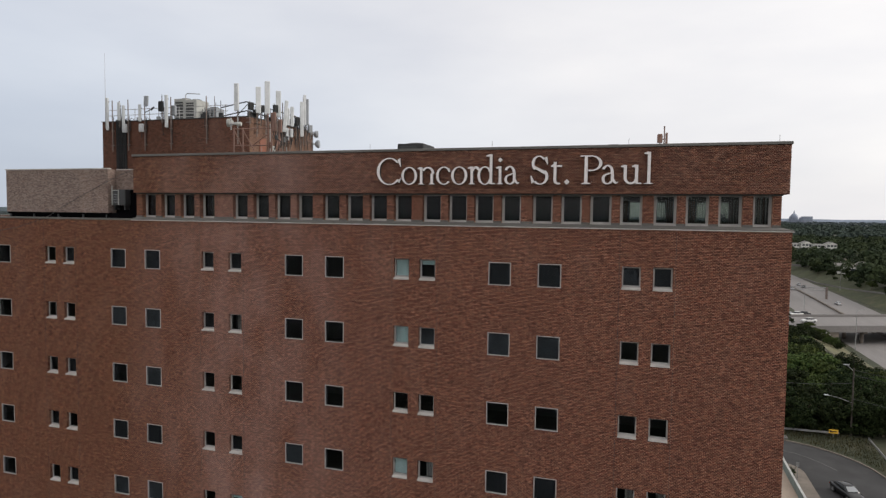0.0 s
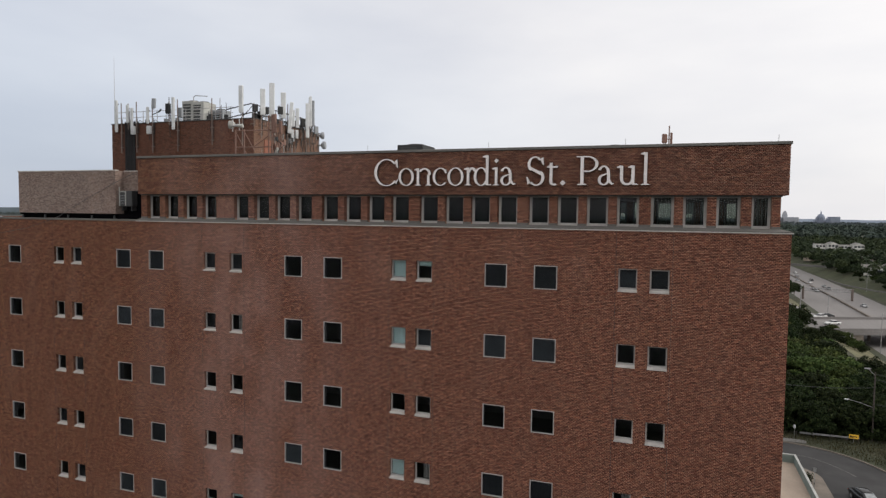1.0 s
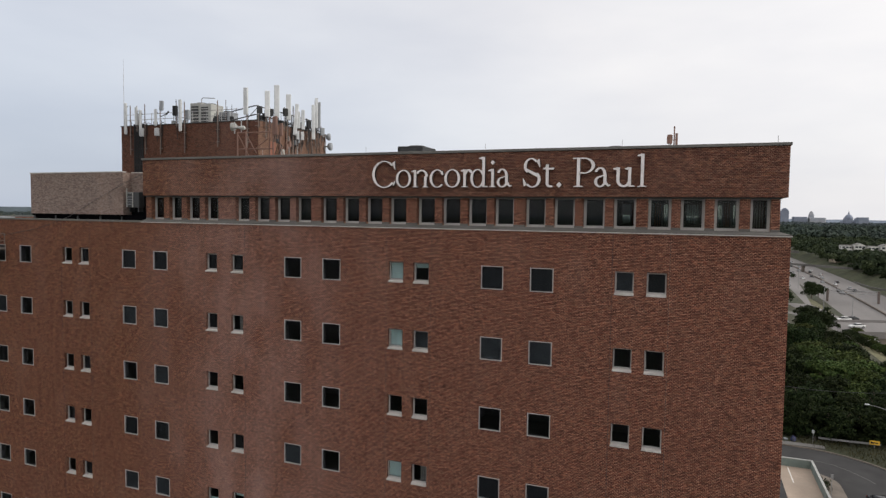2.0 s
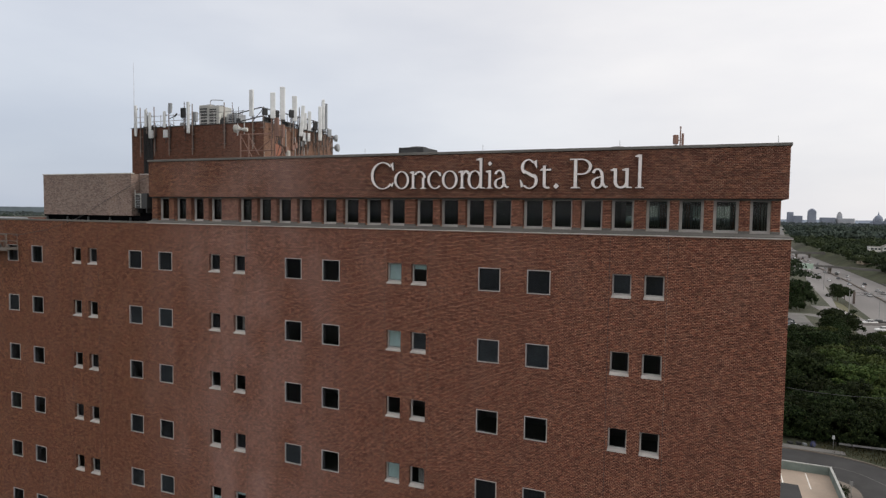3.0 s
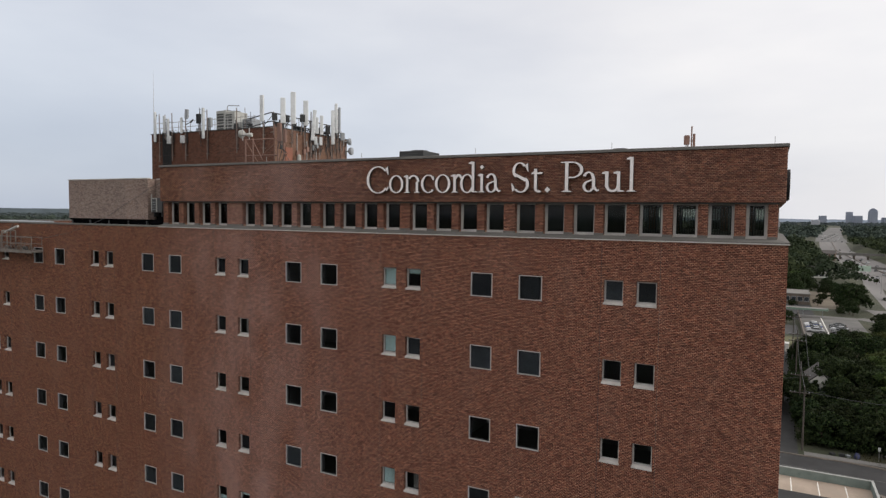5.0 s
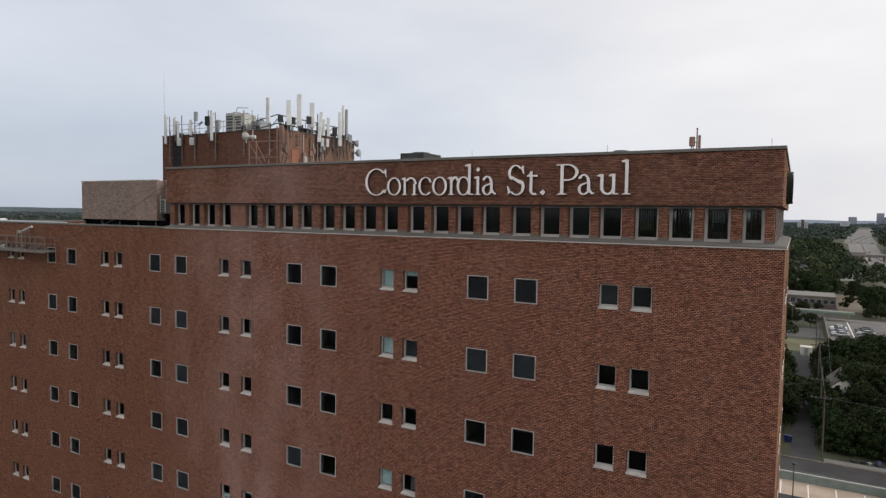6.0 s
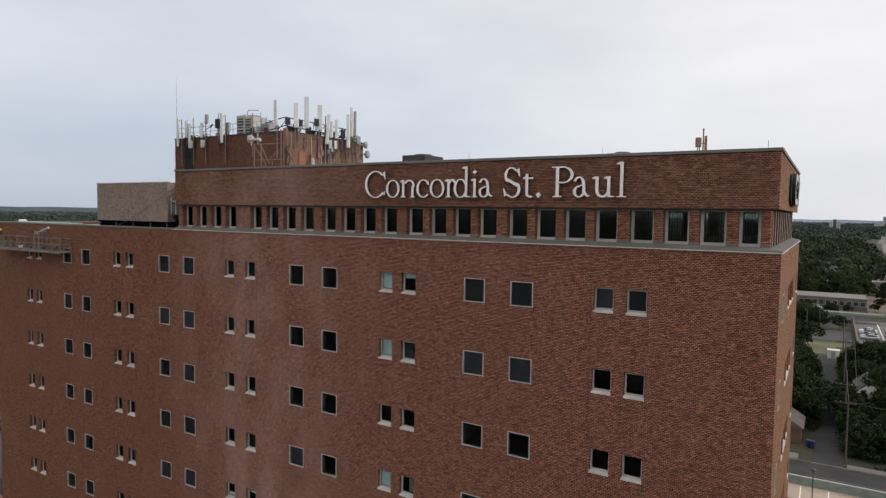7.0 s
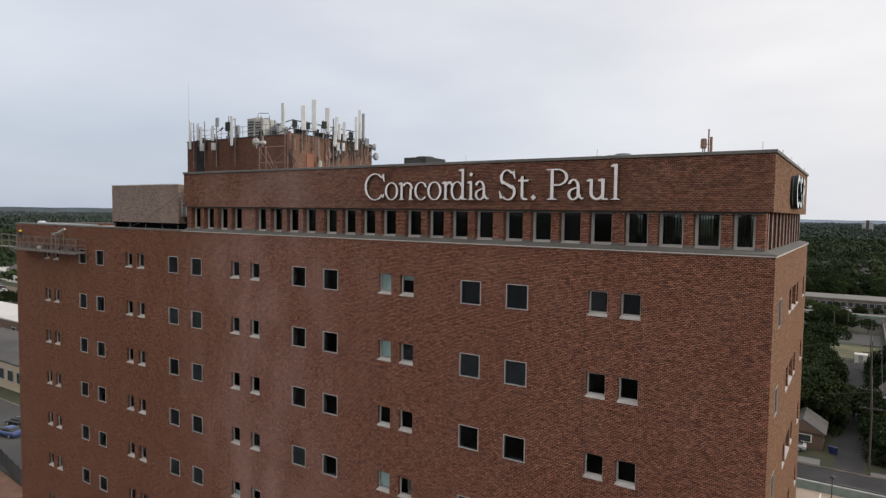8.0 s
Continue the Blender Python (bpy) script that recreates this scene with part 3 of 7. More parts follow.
def bank(name, x0, x1, y0, y1, z0, z1, mat, label):
    """A grassy slope laid just over the side of the cutting."""
    bm = bmesh.new()
    n = 24
    rows = [[bm.verts.new((x, y0 + (y1 - y0) * i / n, z)) for x, z in ((x0, z0 - 0.3), (x0, z0 + 0.04), (x1, z1 + 0.04), (x1, z1 - 0.3))] for i in range(n + 1)]
    for a, b in zip(rows, rows[1:]):
        for k in range(4):
            bm.faces.new((a[k], a[(k + 1) % 4], b[(k + 1) % 4], b[k]))
    bmesh.ops.recalc_face_normals(bm, faces=bm.faces)
    return structure(name, bm, mat, label, "embankment")


bank("embankment", 38, 50, 60, 186, 0, TRENCH, M_GRASSDRY, "dry grassy embankment beside the motorway")
bank("embankment_north", 42.5, 50, 214, 300, -1.9, TRENCH, M_GRASSDRY, "dry brown grass between slip road and motorway")
bank("embankment_east", 88, 101, 150, 845, TRENCH, 0, M_GRASSG, "green grass slope on the east side of the motorway")

def hwy_rise(p):
    """The cutting runs out between 850 and 1000 m."""
    return -TRENCH * min(max((p.y - 850) / 150, 0), 1)


HWY = [(68, -300), (68, 240), (69.5, 300), (71.5, 420), (71, 540), (70, 690), (70, 850), (77, 1000)]
hwy = structure("road_highway", ribbon(HWY, -15.5, 15.5, TRENCH - 0.2, TRENCH + 0.03, hwy_rise), M_HWY, "wide pale concrete motorway in a shallow cutting", "motorway")
part("median_barrier", ribbon(HWY, -0.3, 0.3, TRENCH, TRENCH + 0.8, hwy_rise), M_WALK, hwy, "low stained concrete median barrier")


def hwy_x(y):
    for (xa, ya), (xb, yb) in zip(HWY, HWY[1:]):
        if ya <= y <= yb:
            return xa + (xb - xa) * (y - ya) / (yb - ya)
    return HWY[-1][0]


for off in (-11, -7.4, -3.8, 3.8, 7.4, 11):
    bm = bmesh.new()
    for y in range(150, 700, 12):
        x = hwy_x(y) + off
        box(bm, x - 0.09, x + 0.09, y, y + 4, TRENCH + 0.03, TRENCH + 0.036)
    part("lane_line", bm, M_ROOFL, hwy)
for off in (-14.2, 14.2):
    part("edge_line", ribbon(HWY, off - 0.09, off + 0.09, TRENCH + 0.03, TRENCH + 0.036, hwy_rise), M_ROOFL, hwy)
structure("road_highway_far", ribbon([(77, 1000), (92, 1250), (135, 1800), (210, 2600)], -20, 20, -0.4, 0.06), M_HWYF, "wide motorway and its side roads running to the skyline", "motorway")
RAMP = [(40, 168), (40.5, 190), (39, 215), (35.5, 245), (44, 325), (49.5, 378), (55, 427), (62, 526)]
structure("road_ramp", ribbon(RAMP, -4.2, 4.2, -5.5, 0.04, lambda p: TRENCH * min(max((p.y - 250) / 180, 0), 1) - 0.008), M_HWY, "slip road climbing from the motorway to the bridge", "road")
structure("road_side", ribbon([(26.5, 221), (33, 214), (38, 205)], -2.5, 2.5, -0.2, 0.045), M_ROOFG, "short side road between the lot and the bridge", "road")
for k in range(7):
    structure("crossing_bar_" + str(k + 1), ribbon([(37.0 + k * 1.1, 202.0), (37.4 + k * 1.1, 205.5)], -0.25, 0.25, 0.05, 0.075), M_LINE, "white painted crossing bar at the bridge junction", "road marking")
structure("barrier_east", ribbon([(87.6, 410), (88.5, 378), (92.4, 336), (97, 305), (101.5, 270)], -0.15, 0.15, 0, 0.85, lambda p: TRENCH * (1 - min(max((p.x - 88) / 13, 0), 1)) - 0.1), M_ROOFL, "long low pale barrier along the slip road", "barrier")


def overpass(x, y, turn, u0, u1, half, mat, label):
    t = thing("overpass", label, "bridge", (x, y, 0), turn, kind="structure")
    wide = half > 2
    part("deck", boxes((u0, u1, -half, half, -1.1 if wide else -0.75, 0.095), bevel=0.04), mat, t)
    for v in (-half, half - 0.35):
        part("parapet", boxes((u0, u1, v, v + 0.35, 0.097, 0.9 if wide else 0.55), bevel=0.04), mat, t)
    if half > 5:
        for u in (u0, u1 - 9):
            part("abutment", boxes((u, u + 9, -half + 0.4, half - 0.4, TRENCH - 0.5, -1.1)), M_WALK, t)
    for k in (0.27, 0.5, 0.73) if wide else (0.38,):
        u = u0 + (u1 - u0) * k
        for v in (-half * 0.7, 0.0, half * 0.7):
            part("pier", tubes(((u, v, TRENCH), (u, v, -1.9), 0.5)), M_WALK, t)
        part("pier_cap", boxes((u - 0.7, u + 0.7, -half * 0.85, half * 0.85, -1.9, -1.08 if wide else -0.73), bevel=0.08), M_WALK, t)
    return t


overpass(56, 197, 22, -20, 48, 10.7, M_HWY, "pale concrete road bridge over the motorway with low parapets")
overpass(70, 669, 2, -24, 24, 4.0, M_BRIDGE, "far thin dark bridge across the motorway")
overpass(72.5, 477, -38, -27, 38, 1.6, M_BRIDGE, "long thin dark footbridge slanting across the motorway")

# ---- the brick tower ----
tower = thing("university_building", "tall red-brown brick block with paired windows and a set-back top storey", "building", kind="")
W, D = 59.5, 15.6
STOREY, TOPSILL, WIN_H = 52 * COURSE, 431 * COURSE, 17 * COURSE
FLOORS = 9
SQUARE = ((-10.98, -9.84), (-13.43, -12.30), (-22.49, -21.37), (-24.96, -23.85), (-34.52, -33.40), (-37.06, -35.95), (-46.38, -45.26), (-48.90, -47.80))
NARROW = ((-5.65, -4.80), (-7.04, -6.20), (-17.10, -16.22), (-18.50, -17.66), (-28.65, -27.79), (-30.48, -29.65), (-40.84, -39.96), (-42.32, -41.46), (-53.00, -52.14), (-54.44, -53.58))
EAST_FLUSH = ((1.80, 2.70),)
EAST_DEEP = ((5.95, 6.85), (7.30, 9.20), (9.65, 10.55), (13.55, 14.40))


def south(u, d, z):
    return (u, d, z)


def south_np(u, d, z):
    return (u, d, z)


def east(u, d, z):
    return (-d, u, z)


levels = [TOPSILL - STOREY * f for f in range(FLOORS)]
holes_s = [(a, b, z, z + WIN_H) for z in levels for a, b in SQUARE] + [(a, b, z + COURSE, z + WIN_H) for z in levels for a, b in NARROW]
holes_e = [(a, b, z, z + WIN_H) for z in levels for a, b in EAST_FLUSH] + [(a, b, z + COURSE, z + WIN_H) for z in levels for a, b in EAST_DEEP]
wall_s = part("wall_south", pierced_wall(-W, 0.0, 0.0, 32.06, 0.34, holes_s, south), M_MORTAR, tower, "red-brown brick front wall")
# Part of the sun on this wall is in its brick and mortar colours.
wall_e = part("wall_east", pierced_wall(0.34, D, 0.0, 32.06, 0.34, holes_e, east), M_MORTAR_END_LIT, tower, "brick end wall coloured a sunlit tan-brown")
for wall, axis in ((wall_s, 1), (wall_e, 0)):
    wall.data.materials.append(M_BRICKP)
    wall.data.materials.append(M_FLOOR_REVEAL_SHADE)
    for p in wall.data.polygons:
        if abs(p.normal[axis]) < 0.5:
            # Reveals behind the square panes take the dark floor colour as shade.
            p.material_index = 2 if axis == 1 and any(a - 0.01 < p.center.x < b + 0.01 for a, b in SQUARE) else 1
part("wall_west", boxes((-W, -W + 0.34, 0.34, D, 0, 32.06)), M_BRICKP, tower)
part("wall_north", boxes((-W + 0.34, -0.34, D - 0.34, D, 0, 32.06)), M_BRICKP, tower)
part("plinth", boxes((-W - 0.08, 0.08, -0.08, D + 0.08, -0.3, 0.55)), M_CONC, tower)

# rooms behind the windows
bm = bmesh.new()
for z in levels:
    f = z - 0.95
    box(bm, -W + 0.36, -0.36, 0.36, 6.0, f - 0.3, f)
part("floor_slabs", bm, M_FLOOR_REVEAL_SHADE, tower, "dark room floors")
part("corridor_wall", boxes((-W + 0.36, -0.36, 5.2, 5.4, 0.0, 31.9)), M_PLASTER, tower, "painted corridor wall")
for x in (-57, -50.6, -44.0, -38.5, -32.0, -26.2, -20.0, -14.8, -8.6, -3.0):
    part("partition_wall", boxes((x - 0.08, x + 0.08, 0.36, 5.198, 0.0, 31.9)), M_PLASTER, tower, "painted room wall")


def window_frame_mesh(w, h, t, depth, mat):
    bm = bmesh.new()
    box(bm, -w / 2, -w / 2 + t, 0, depth, 0, h)
    box(bm, w / 2 - t, w / 2, 0, depth, 0, h)
    box(bm, -w / 2 + t, w / 2 - t, 0.002, depth, h - t, h)
    box(bm, -w / 2 + t, w / 2 - t, 0.002, depth, 0, t)
    return finish(bm, "window_frame", mat)


def pane_mesh(w, h, mat=None):
    return finish(boxes((-w / 2, w / 2, -0.004, 0.004, 0, h)), "pane", mat or M_GLASS)


def sill_mesh(w):
    bm = bmesh.new()
    v = [bm.verts.new(c) for c in ((-w / 2, -0.03, 0), (w / 2, -0.03, 0), (w / 2, 0.19, 0), (-w / 2, 0.19, 0), (-w / 2, -0.03, 0.065), (w / 2, -0.03, 0.065), (w / 2, 0.19, 0.12), (-w / 2, 0.19, 0.12))]
    for q in ((3, 2, 1, 0), (4, 5, 6, 7), (0, 1, 5, 4), (1, 2, 6, 5), (2, 3, 7, 6), (3, 0, 4, 7)):
        bm.faces.new([v[i] for i in q])
    return finish(bm, "sill", M_SILL)


def blind_mesh(w, h, mat, folds=0):
    bm = bmesh.new()
    n = max(2, folds)
    row = []
    for i in range(n + 1):
        x = -w / 2 + w * i / n
        y = (0.025 if i % 2 else 0.0) if folds else 0.0
        row.append([bm.verts.new((x, y, 0)), bm.verts.new((x, y, h))])
    for a, b in zip(row, row[1:]):
        bm.faces.new((a[0], b[0], b[1], a[1]))
    bmesh.ops.solidify(bm, geom=bm.faces[:], thickness=0.006)
    return finish(bm, "blind", mat)


SQ_FRAME, SQ_PANE = window_frame_mesh(1.12, WIN_H, 0.04, 0.11, M_FRAME), pane_mesh(1.04, WIN_H - 0.08)
NA_FRAME, NA_PANE, NA_SILL = window_frame_mesh(0.85, WIN_H - 0.19, 0.068, 0.09, M_FRAME), pane_mesh(0.714, WIN_H - 0.326), sill_mesh(0.87)
SQ_SCREEN, SQ_DIM = blind_mesh(1.0, 1.03, M_SCREEN), blind_mesh(1.0, 1.03, M_DIM)
NA_BLIND, NA_HALF, NA_CURT, NA_SCREEN, NA_DIM = blind_mesh(0.70, 0.80, M_BLIND), blind_mesh(0.70, 0.22, M_BLIND), blind_mesh(0.34, 0.80, M_CURTAIN, 8), blind_mesh(0.70, 0.80, M_SCREEN), blind_mesh(0.70, 0.80, M_DIM)
rnd = random.Random(11)
SHADES = {
    -5.225: ("dim", "", "", "curtain", ""), -6.62: ("screen", "", "", "curtain", ""),
    -10.41: ("dim", "screen", "", "dim", ""), -12.865: ("dim", "screen", "", "dim", "dim"),
    -16.66: ("half", "screen", "", "curtain", ""), -18.08: ("full", "full", "", "full", ""),
    -21.93: ("", "", "", "", ""), -24.405: ("", "", "", "screen", ""),
    -28.22: ("dim", "curtain", "", "dim", "half"), -30.065: ("dim", "dim", "", "", "low"),
    -33.96: ("dim", "screen", "screen", "dim", "screen"), -36.505: ("dim", "screen", "", "dim", "screen"),
    -40.40: ("dim", "", "dim", "", "dim"), -41.89: ("", "curtain", "", "dim", ""),
}


def slat_blind_mesh(w, h, mat, turn):
    """Upright vanes of a vertical blind, all turned by the same angle."""
    bm = bmesh.new()
    n = int(w / 0.09)
    c, q = math.sin(radians(turn)) * 0.042, math.cos(radians(turn)) * 0.042
    for i in range(n):
        x = -w / 2 + (i + 0.5) * w / n
        at = [(x - c - q * 0.03, -q), (x - c + q * 0.03, -q), (x + c + q * 0.03, q), (x + c - q * 0.03, q)]
        lo, hi = ([bm.verts.new((px, py, z)) for px, py in at] for z in (0, h))
        for k in range(4):
            bm.faces.new((lo[k], lo[(k + 1) % 4], hi[(k + 1) % 4], hi[k]))
        bm.faces.new(lo[::-1])
        bm.faces.new(hi)
    return finish(bm, "vertical_blind", mat)


def pick_shade(x, f, narrow):
    for sx, kinds in SHADES.items():
        if f < 5 and abs(sx - x) < 0.03:
            return kinds[f]
    r = rnd.random()
    if narrow:
        return "curtain" if r < 0.12 else "dim" if r < 0.5 else ""
    return "screen" if r < 0.08 else "dim" if r < 0.3 else ""


def square_window(x, z, f, at=lambda x, d, z: (x, d, z), turn=0.0):
    w = hold("window", SQ_FRAME, tower, at(x, -0.018, z), "flush window with a pale metal frame and dark glass", turn)
    hold("pane", SQ_PANE, w, (0, 0.05, 0.04)).visible_shadow = False
    kind = pick_shade(x, f, False)
    if kind == "screen":
        hold("blind", SQ_SCREEN, w, (0, 0.09, 0.06), "grey roller blind")
    elif kind == "dim":
        hold("blind", SQ_DIM, w, (0, 0.09, 0.06), "dark blue-grey roller blind")
    return w


def narrow_window(x, z, f, at=lambda x, d, z: (x, d, z), turn=0.0):
    w = hold("window", NA_FRAME, tower, at(x, 0.17, z + 0.19), "narrow recessed window with a pale stone sill", turn)
    hold("pane", NA_PANE, w, (0, 0.045, 0.068)).visible_shadow = False
    hold("sill", NA_SILL, w, (0, -0.17, COURSE - 0.188), "pale stone sill")
    kind = pick_shade(x, f, True)
    if kind == "full":
        hold("blind", NA_BLIND, w, (0, 0.10, 0.08), "pale lowered blind")
    elif kind == "half":
        hold("blind", NA_HALF, w, (0, 0.10, 0.68), "partly lowered pale blind")
    elif kind == "low":
        hold("blind", NA_HALF, w, (0, 0.10, 0.08), "pale paper over the lower half")
    elif kind == "curtain":
        hold("curtain", NA_CURT, w, (0.16 if f % 2 else -0.16, 0.12, 0.08), "grey curtain drawn to one side")
    elif kind == "screen":
        hold("blind", NA_SCREEN, w, (0, 0.09, 0.08), "grey roller blind")
    elif kind == "dim":
        hold("blind", NA_DIM, w, (0, 0.09, 0.08), "dark blue-grey roller blind")
    return w


def at_east(u, d, z):
    return (-d, u, z)


for f, z in enumerate(levels):
    for a, b in SQUARE:
        square_window((a + b) / 2, z, f)
    for a, b in NARROW:
        narrow_window((a + b) / 2, z, f)
    for a, b in EAST_FLUSH:
        square_window((a + b) / 2, z, f, at_east, 90).scale = (0.80, 1, 1)
    for a, b in EAST_DEEP:
        narrow_window((a + b) / 2, z, f, at_east, 90).scale = ((b - a) / 0.86, 1, 1)

# sill band and the set-back top storey
bm = bmesh.new()
rings = [[bm.verts.new((x, y, z)) for x, y in ((-35.45, -o), (o, -o), (o, D + o), (-35.45, D + o))] for o, z in ((0.05, 32.11), (0.05, 32.155), (-0.36, 32.26))]
for a, b in zip(rings, rings[1:]):
    for i in range(4):
        bm.faces.new((a[i], a[(i + 1) % 4], b[(i + 1) % 4], b[i]))
bm.faces.new(rings[-1])
bm.faces.new(rings[0][::-1])
part("sill_band", bm, M_CONC, tower, "weathered sloping sill band")
part("drip_edge", boxes((-35.45, 0.065, -0.065, D + 0.065, 32.062, 32.108), bevel=0.006), M_SILL, tower, "pale drip edge under the sill band")
bm = boxes((-W - 0.05, -35.46, -0.05, 0.33, 32.062, 32.17), (-W - 0.05, -W + 0.33, 0.33, D + 0.05, 32.062, 32.17), (-W + 0.33, -35.46, D - 0.33, D + 0.05, 32.062, 32.17), bevel=0.01)
part("parapet_coping", bm, M_COPING, tower, "thin grey metal coping")
part("lower_roof", boxes((-W + 0.34, -35.5, 0.34, D - 0.34, 31.55, 31.85)), M_GRAVEL, tower, "pale ballasted flat roof")
part("band_floor", boxes((-35.3, -0.36, 0.36, D - 0.36, 31.9, 32.05)), M_FLOOR_REVEAL_SHADE, tower)

BAND = [(a, a + 1.0) for g in (-34.98, -28.60, -22.83, -17.08, -11.37, -5.71) for a in (g, g + 1.385, g + 2.765, g + 4.15)]
BAND[-1] = (-1.53, -0.74)
FAS0, FAS1 = 33.72, 35.87
edges = [-35.4] + [c for w in BAND for c in w] + [-0.40]
BAND_H = FAS0 - 32.26


def pier_mesh(w, mat=M_FASP):
    bm = boxes((-w / 2, w / 2, 0, 0.46, 0, BAND_H), bevel=0.008)
    return finish(bm, "pier", mat)


for i in range(0, len(edges), 2):
    a, b = edges[i], edges[i + 1]
    m = pier_mesh(b - a, M_MORTAR)
    front = hold("pier", m, tower, ((a + b) / 2, 0.36, 32.26))
    laid = course_bricks(-(b - a) / 2, (b - a) / 2, 0.105, BAND_H - 0.08, ())
    hold("brickwork", bricks_mesh("brickwork", laid, south_np, M_BRICK), front, kind="stuff")
    side = course_bricks(0.0, 0.30, 0.105, BAND_H - 0.08, ())
    hold("brickwork", bricks_mesh("brickwork", side, lambda u, d, z, e=(b - a) / 2: (e - d, u, z), M_BRICK), front, kind="stuff")
    hold("pier", m, tower, ((a + b) / 2, D - 0.36, 32.26), turn=180)
    bl = finish(boxes((-(b - a) / 2 - 0.01, (b - a) / 2 + 0.01, -0.02, 0.1, 0, 0.1), bevel=0.005), "pier_foot", M_CONC)
    hold("pier_foot", bl, tower, ((a + b) / 2, 0.35, 32.262))

band_frames = {}


def band_window(x, y, w, turn, curtain=""):
    if round(w, 2) not in band_frames:
        band_frames[round(w, 2)] = (window_frame_mesh(w, BAND_H, 0.06, 0.12, M_FRAMED), pane_mesh(w - 0.17, BAND_H - 0.17, M_GLASSB), blind_mesh((w - 0.2) * 0.5, BAND_H - 0.3, M_CURTAIN, 8), blind_mesh(w - 0.2, BAND_H - 0.2, M_SCREEN), blind_mesh(w - 0.2, 0.7, M_BLIND), slat_blind_mesh(w - 0.2, BAND_H - 0.2, M_VANE, 26), window_frame_mesh(w - 0.121, BAND_H - 0.12, 0.06, 0.05, M_FRAME))
    fr, pa, cu, sc, bl, va, inner = band_frames[round(w, 2)]
    win = hold("window", fr, tower, (x, y, 32.262), "tall top-storey window in a pale frame", turn)
    hold("pane", pa, win, (0, 0.06, 0.085)).visible_shadow = False
    hold("inner_frame", inner, win, (0, 0.03, 0.06))
    if curtain == "side":
        hold("curtain", cu, win, (w * 0.16, 0.22, 0.12), "grey curtain at one side")
    elif curtain == "screen":
        hold("blind", sc, win, (0, 0.16, 0.1), "grey roller blind")
    elif curtain == "vanes":
        hold("vertical_blind", va, win, (0, 0.18, 0.1), "dark vertical blind with half-turned vanes")
    elif curtain == "up":
        hold("blind", bl, win, (0, 0.16, BAND_H - 0.8), "raised pale blind")
    return win


for i, (a, b) in enumerate(BAND):
    kind = {17: "screen", 18: "screen", 19: "", 20: "vanes", 21: "vanes", 22: "vanes", 23: "vanes", 7: "screen", 12: "", 3: "side"}.get(i, "screen" if rnd.random() < 0.2 else "")
    band_window((a + b) / 2, 0.66, b - a, 0, kind)
    band_window((a + b) / 2, D - 0.66, b - a, 180, "up" if i % 3 == 0 else "")
E_BAND = [(1.05 + 1.40 * i, 1.05 + 1.40 * i + 0.95) for i in range(10)]
e_edges = [0.80] + [c for w in E_BAND for c in w] + [D - 0.8]
for i in range(0, len(e_edges), 2):
    a, b = e_edges[i], e_edges[i + 1]
    if b - a > 0.05:
        m = pier_mesh(b - a, M_FASP)
        hold("pier", m, tower, (-0.36, (a + b) / 2, 32.26), turn=90)
        part("pier_edge", boxes((-0.37, -0.352, a - 0.004, a + 0.07, 32.27, FAS0 - 0.08)), M_FRAMED, tower, "pale stone edge strip")
for a, b in E_BAND:
    band_window(-0.68, (a + b) / 2, b - a, 90, "side" if rnd.random() < 0.4 else "")
# Block added inside so the north sky doesn't shine through these windows.
part("band_view_block", boxes((-34.6, -7.6, 6.6, 8.6, 32.05, FAS0 + 0.02)), M_PLASTER, tower, "block added to stop sky showing through the top storey")
part("band_wall_west", boxes((-35.4, -35.1, 0.78, D - 0.78, 32.26, FAS0)), M_BRICKP, tower)

# Dark strip that draws the fascia's shadow above the window heads.
part("fascia_shadow_strip", boxes((-35.4, -0.36, 0.31, 0.358, FAS0 - 0.075, FAS0 - 0.002)), M_DARKST, tower, "dark strip drawn as the shadow under the fascia")

# fascia, coping and upper roof
FX0, FX1, FY0, FY1 = -35.42, -0.14, 0.14, D - 0.14
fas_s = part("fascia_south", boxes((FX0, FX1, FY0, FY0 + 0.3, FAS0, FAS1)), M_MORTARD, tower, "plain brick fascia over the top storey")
# The end fascia carries the same sunlit colours.
fas_e = part("fascia_east", boxes((FX1 - 0.3, FX1, FY0 + 0.3, FY1 - 0.3, FAS0, FAS1)), M_MORTAR_END_LIT, tower, "plain brick fascia at the end, coloured as sunlit")
part("fascia_north", boxes((FX0, FX1, FY1 - 0.3, FY1, FAS0, FAS1)), M_FASP, tower)
part("fascia_west", boxes((FX0, FX0 + 0.3, FY0 + 0.3, FY1 - 0.3, FAS0, FAS1)), M_FASP, tower)
part("soffit", boxes((FX0 + 0.3, FX1 - 0.3, FY0 + 0.3, FY1 - 0.3, FAS0 + 0.02, FAS0 + 0.2)), M_PLASTER, tower, "ceiling of the top storey")
part("upper_roof", boxes((FX0 + 0.3, FX1 - 0.3, FY0 + 0.3, FY1 - 0.3, 35.3, 35.5)), M_GRAVEL, tower, "ballasted upper roof")
o = 0.06
bm = boxes((FX0 - o, FX1 + o, FY0 - o, FY0 + 0.36, FAS1 + 0.002, FAS1 + 0.13), (FX1 - 0.36, FX1 + o, FY0 + 0.36, FY1 + o, FAS1 + 0.002, FAS1 + 0.13), (FX0 - o, FX0 + 0.36, FY0 + 0.36, FY1 + o, FAS1 + 0.002, FAS1 + 0.13), (FX0 + 0.36, FX1 - 0.36, FY1 - 0.36, FY1 + o, FAS1 + 0.002, FAS1 + 0.13), bevel=0.01)
part("roof_coping", bm, M_COPING, tower, "grey metal roof coping")
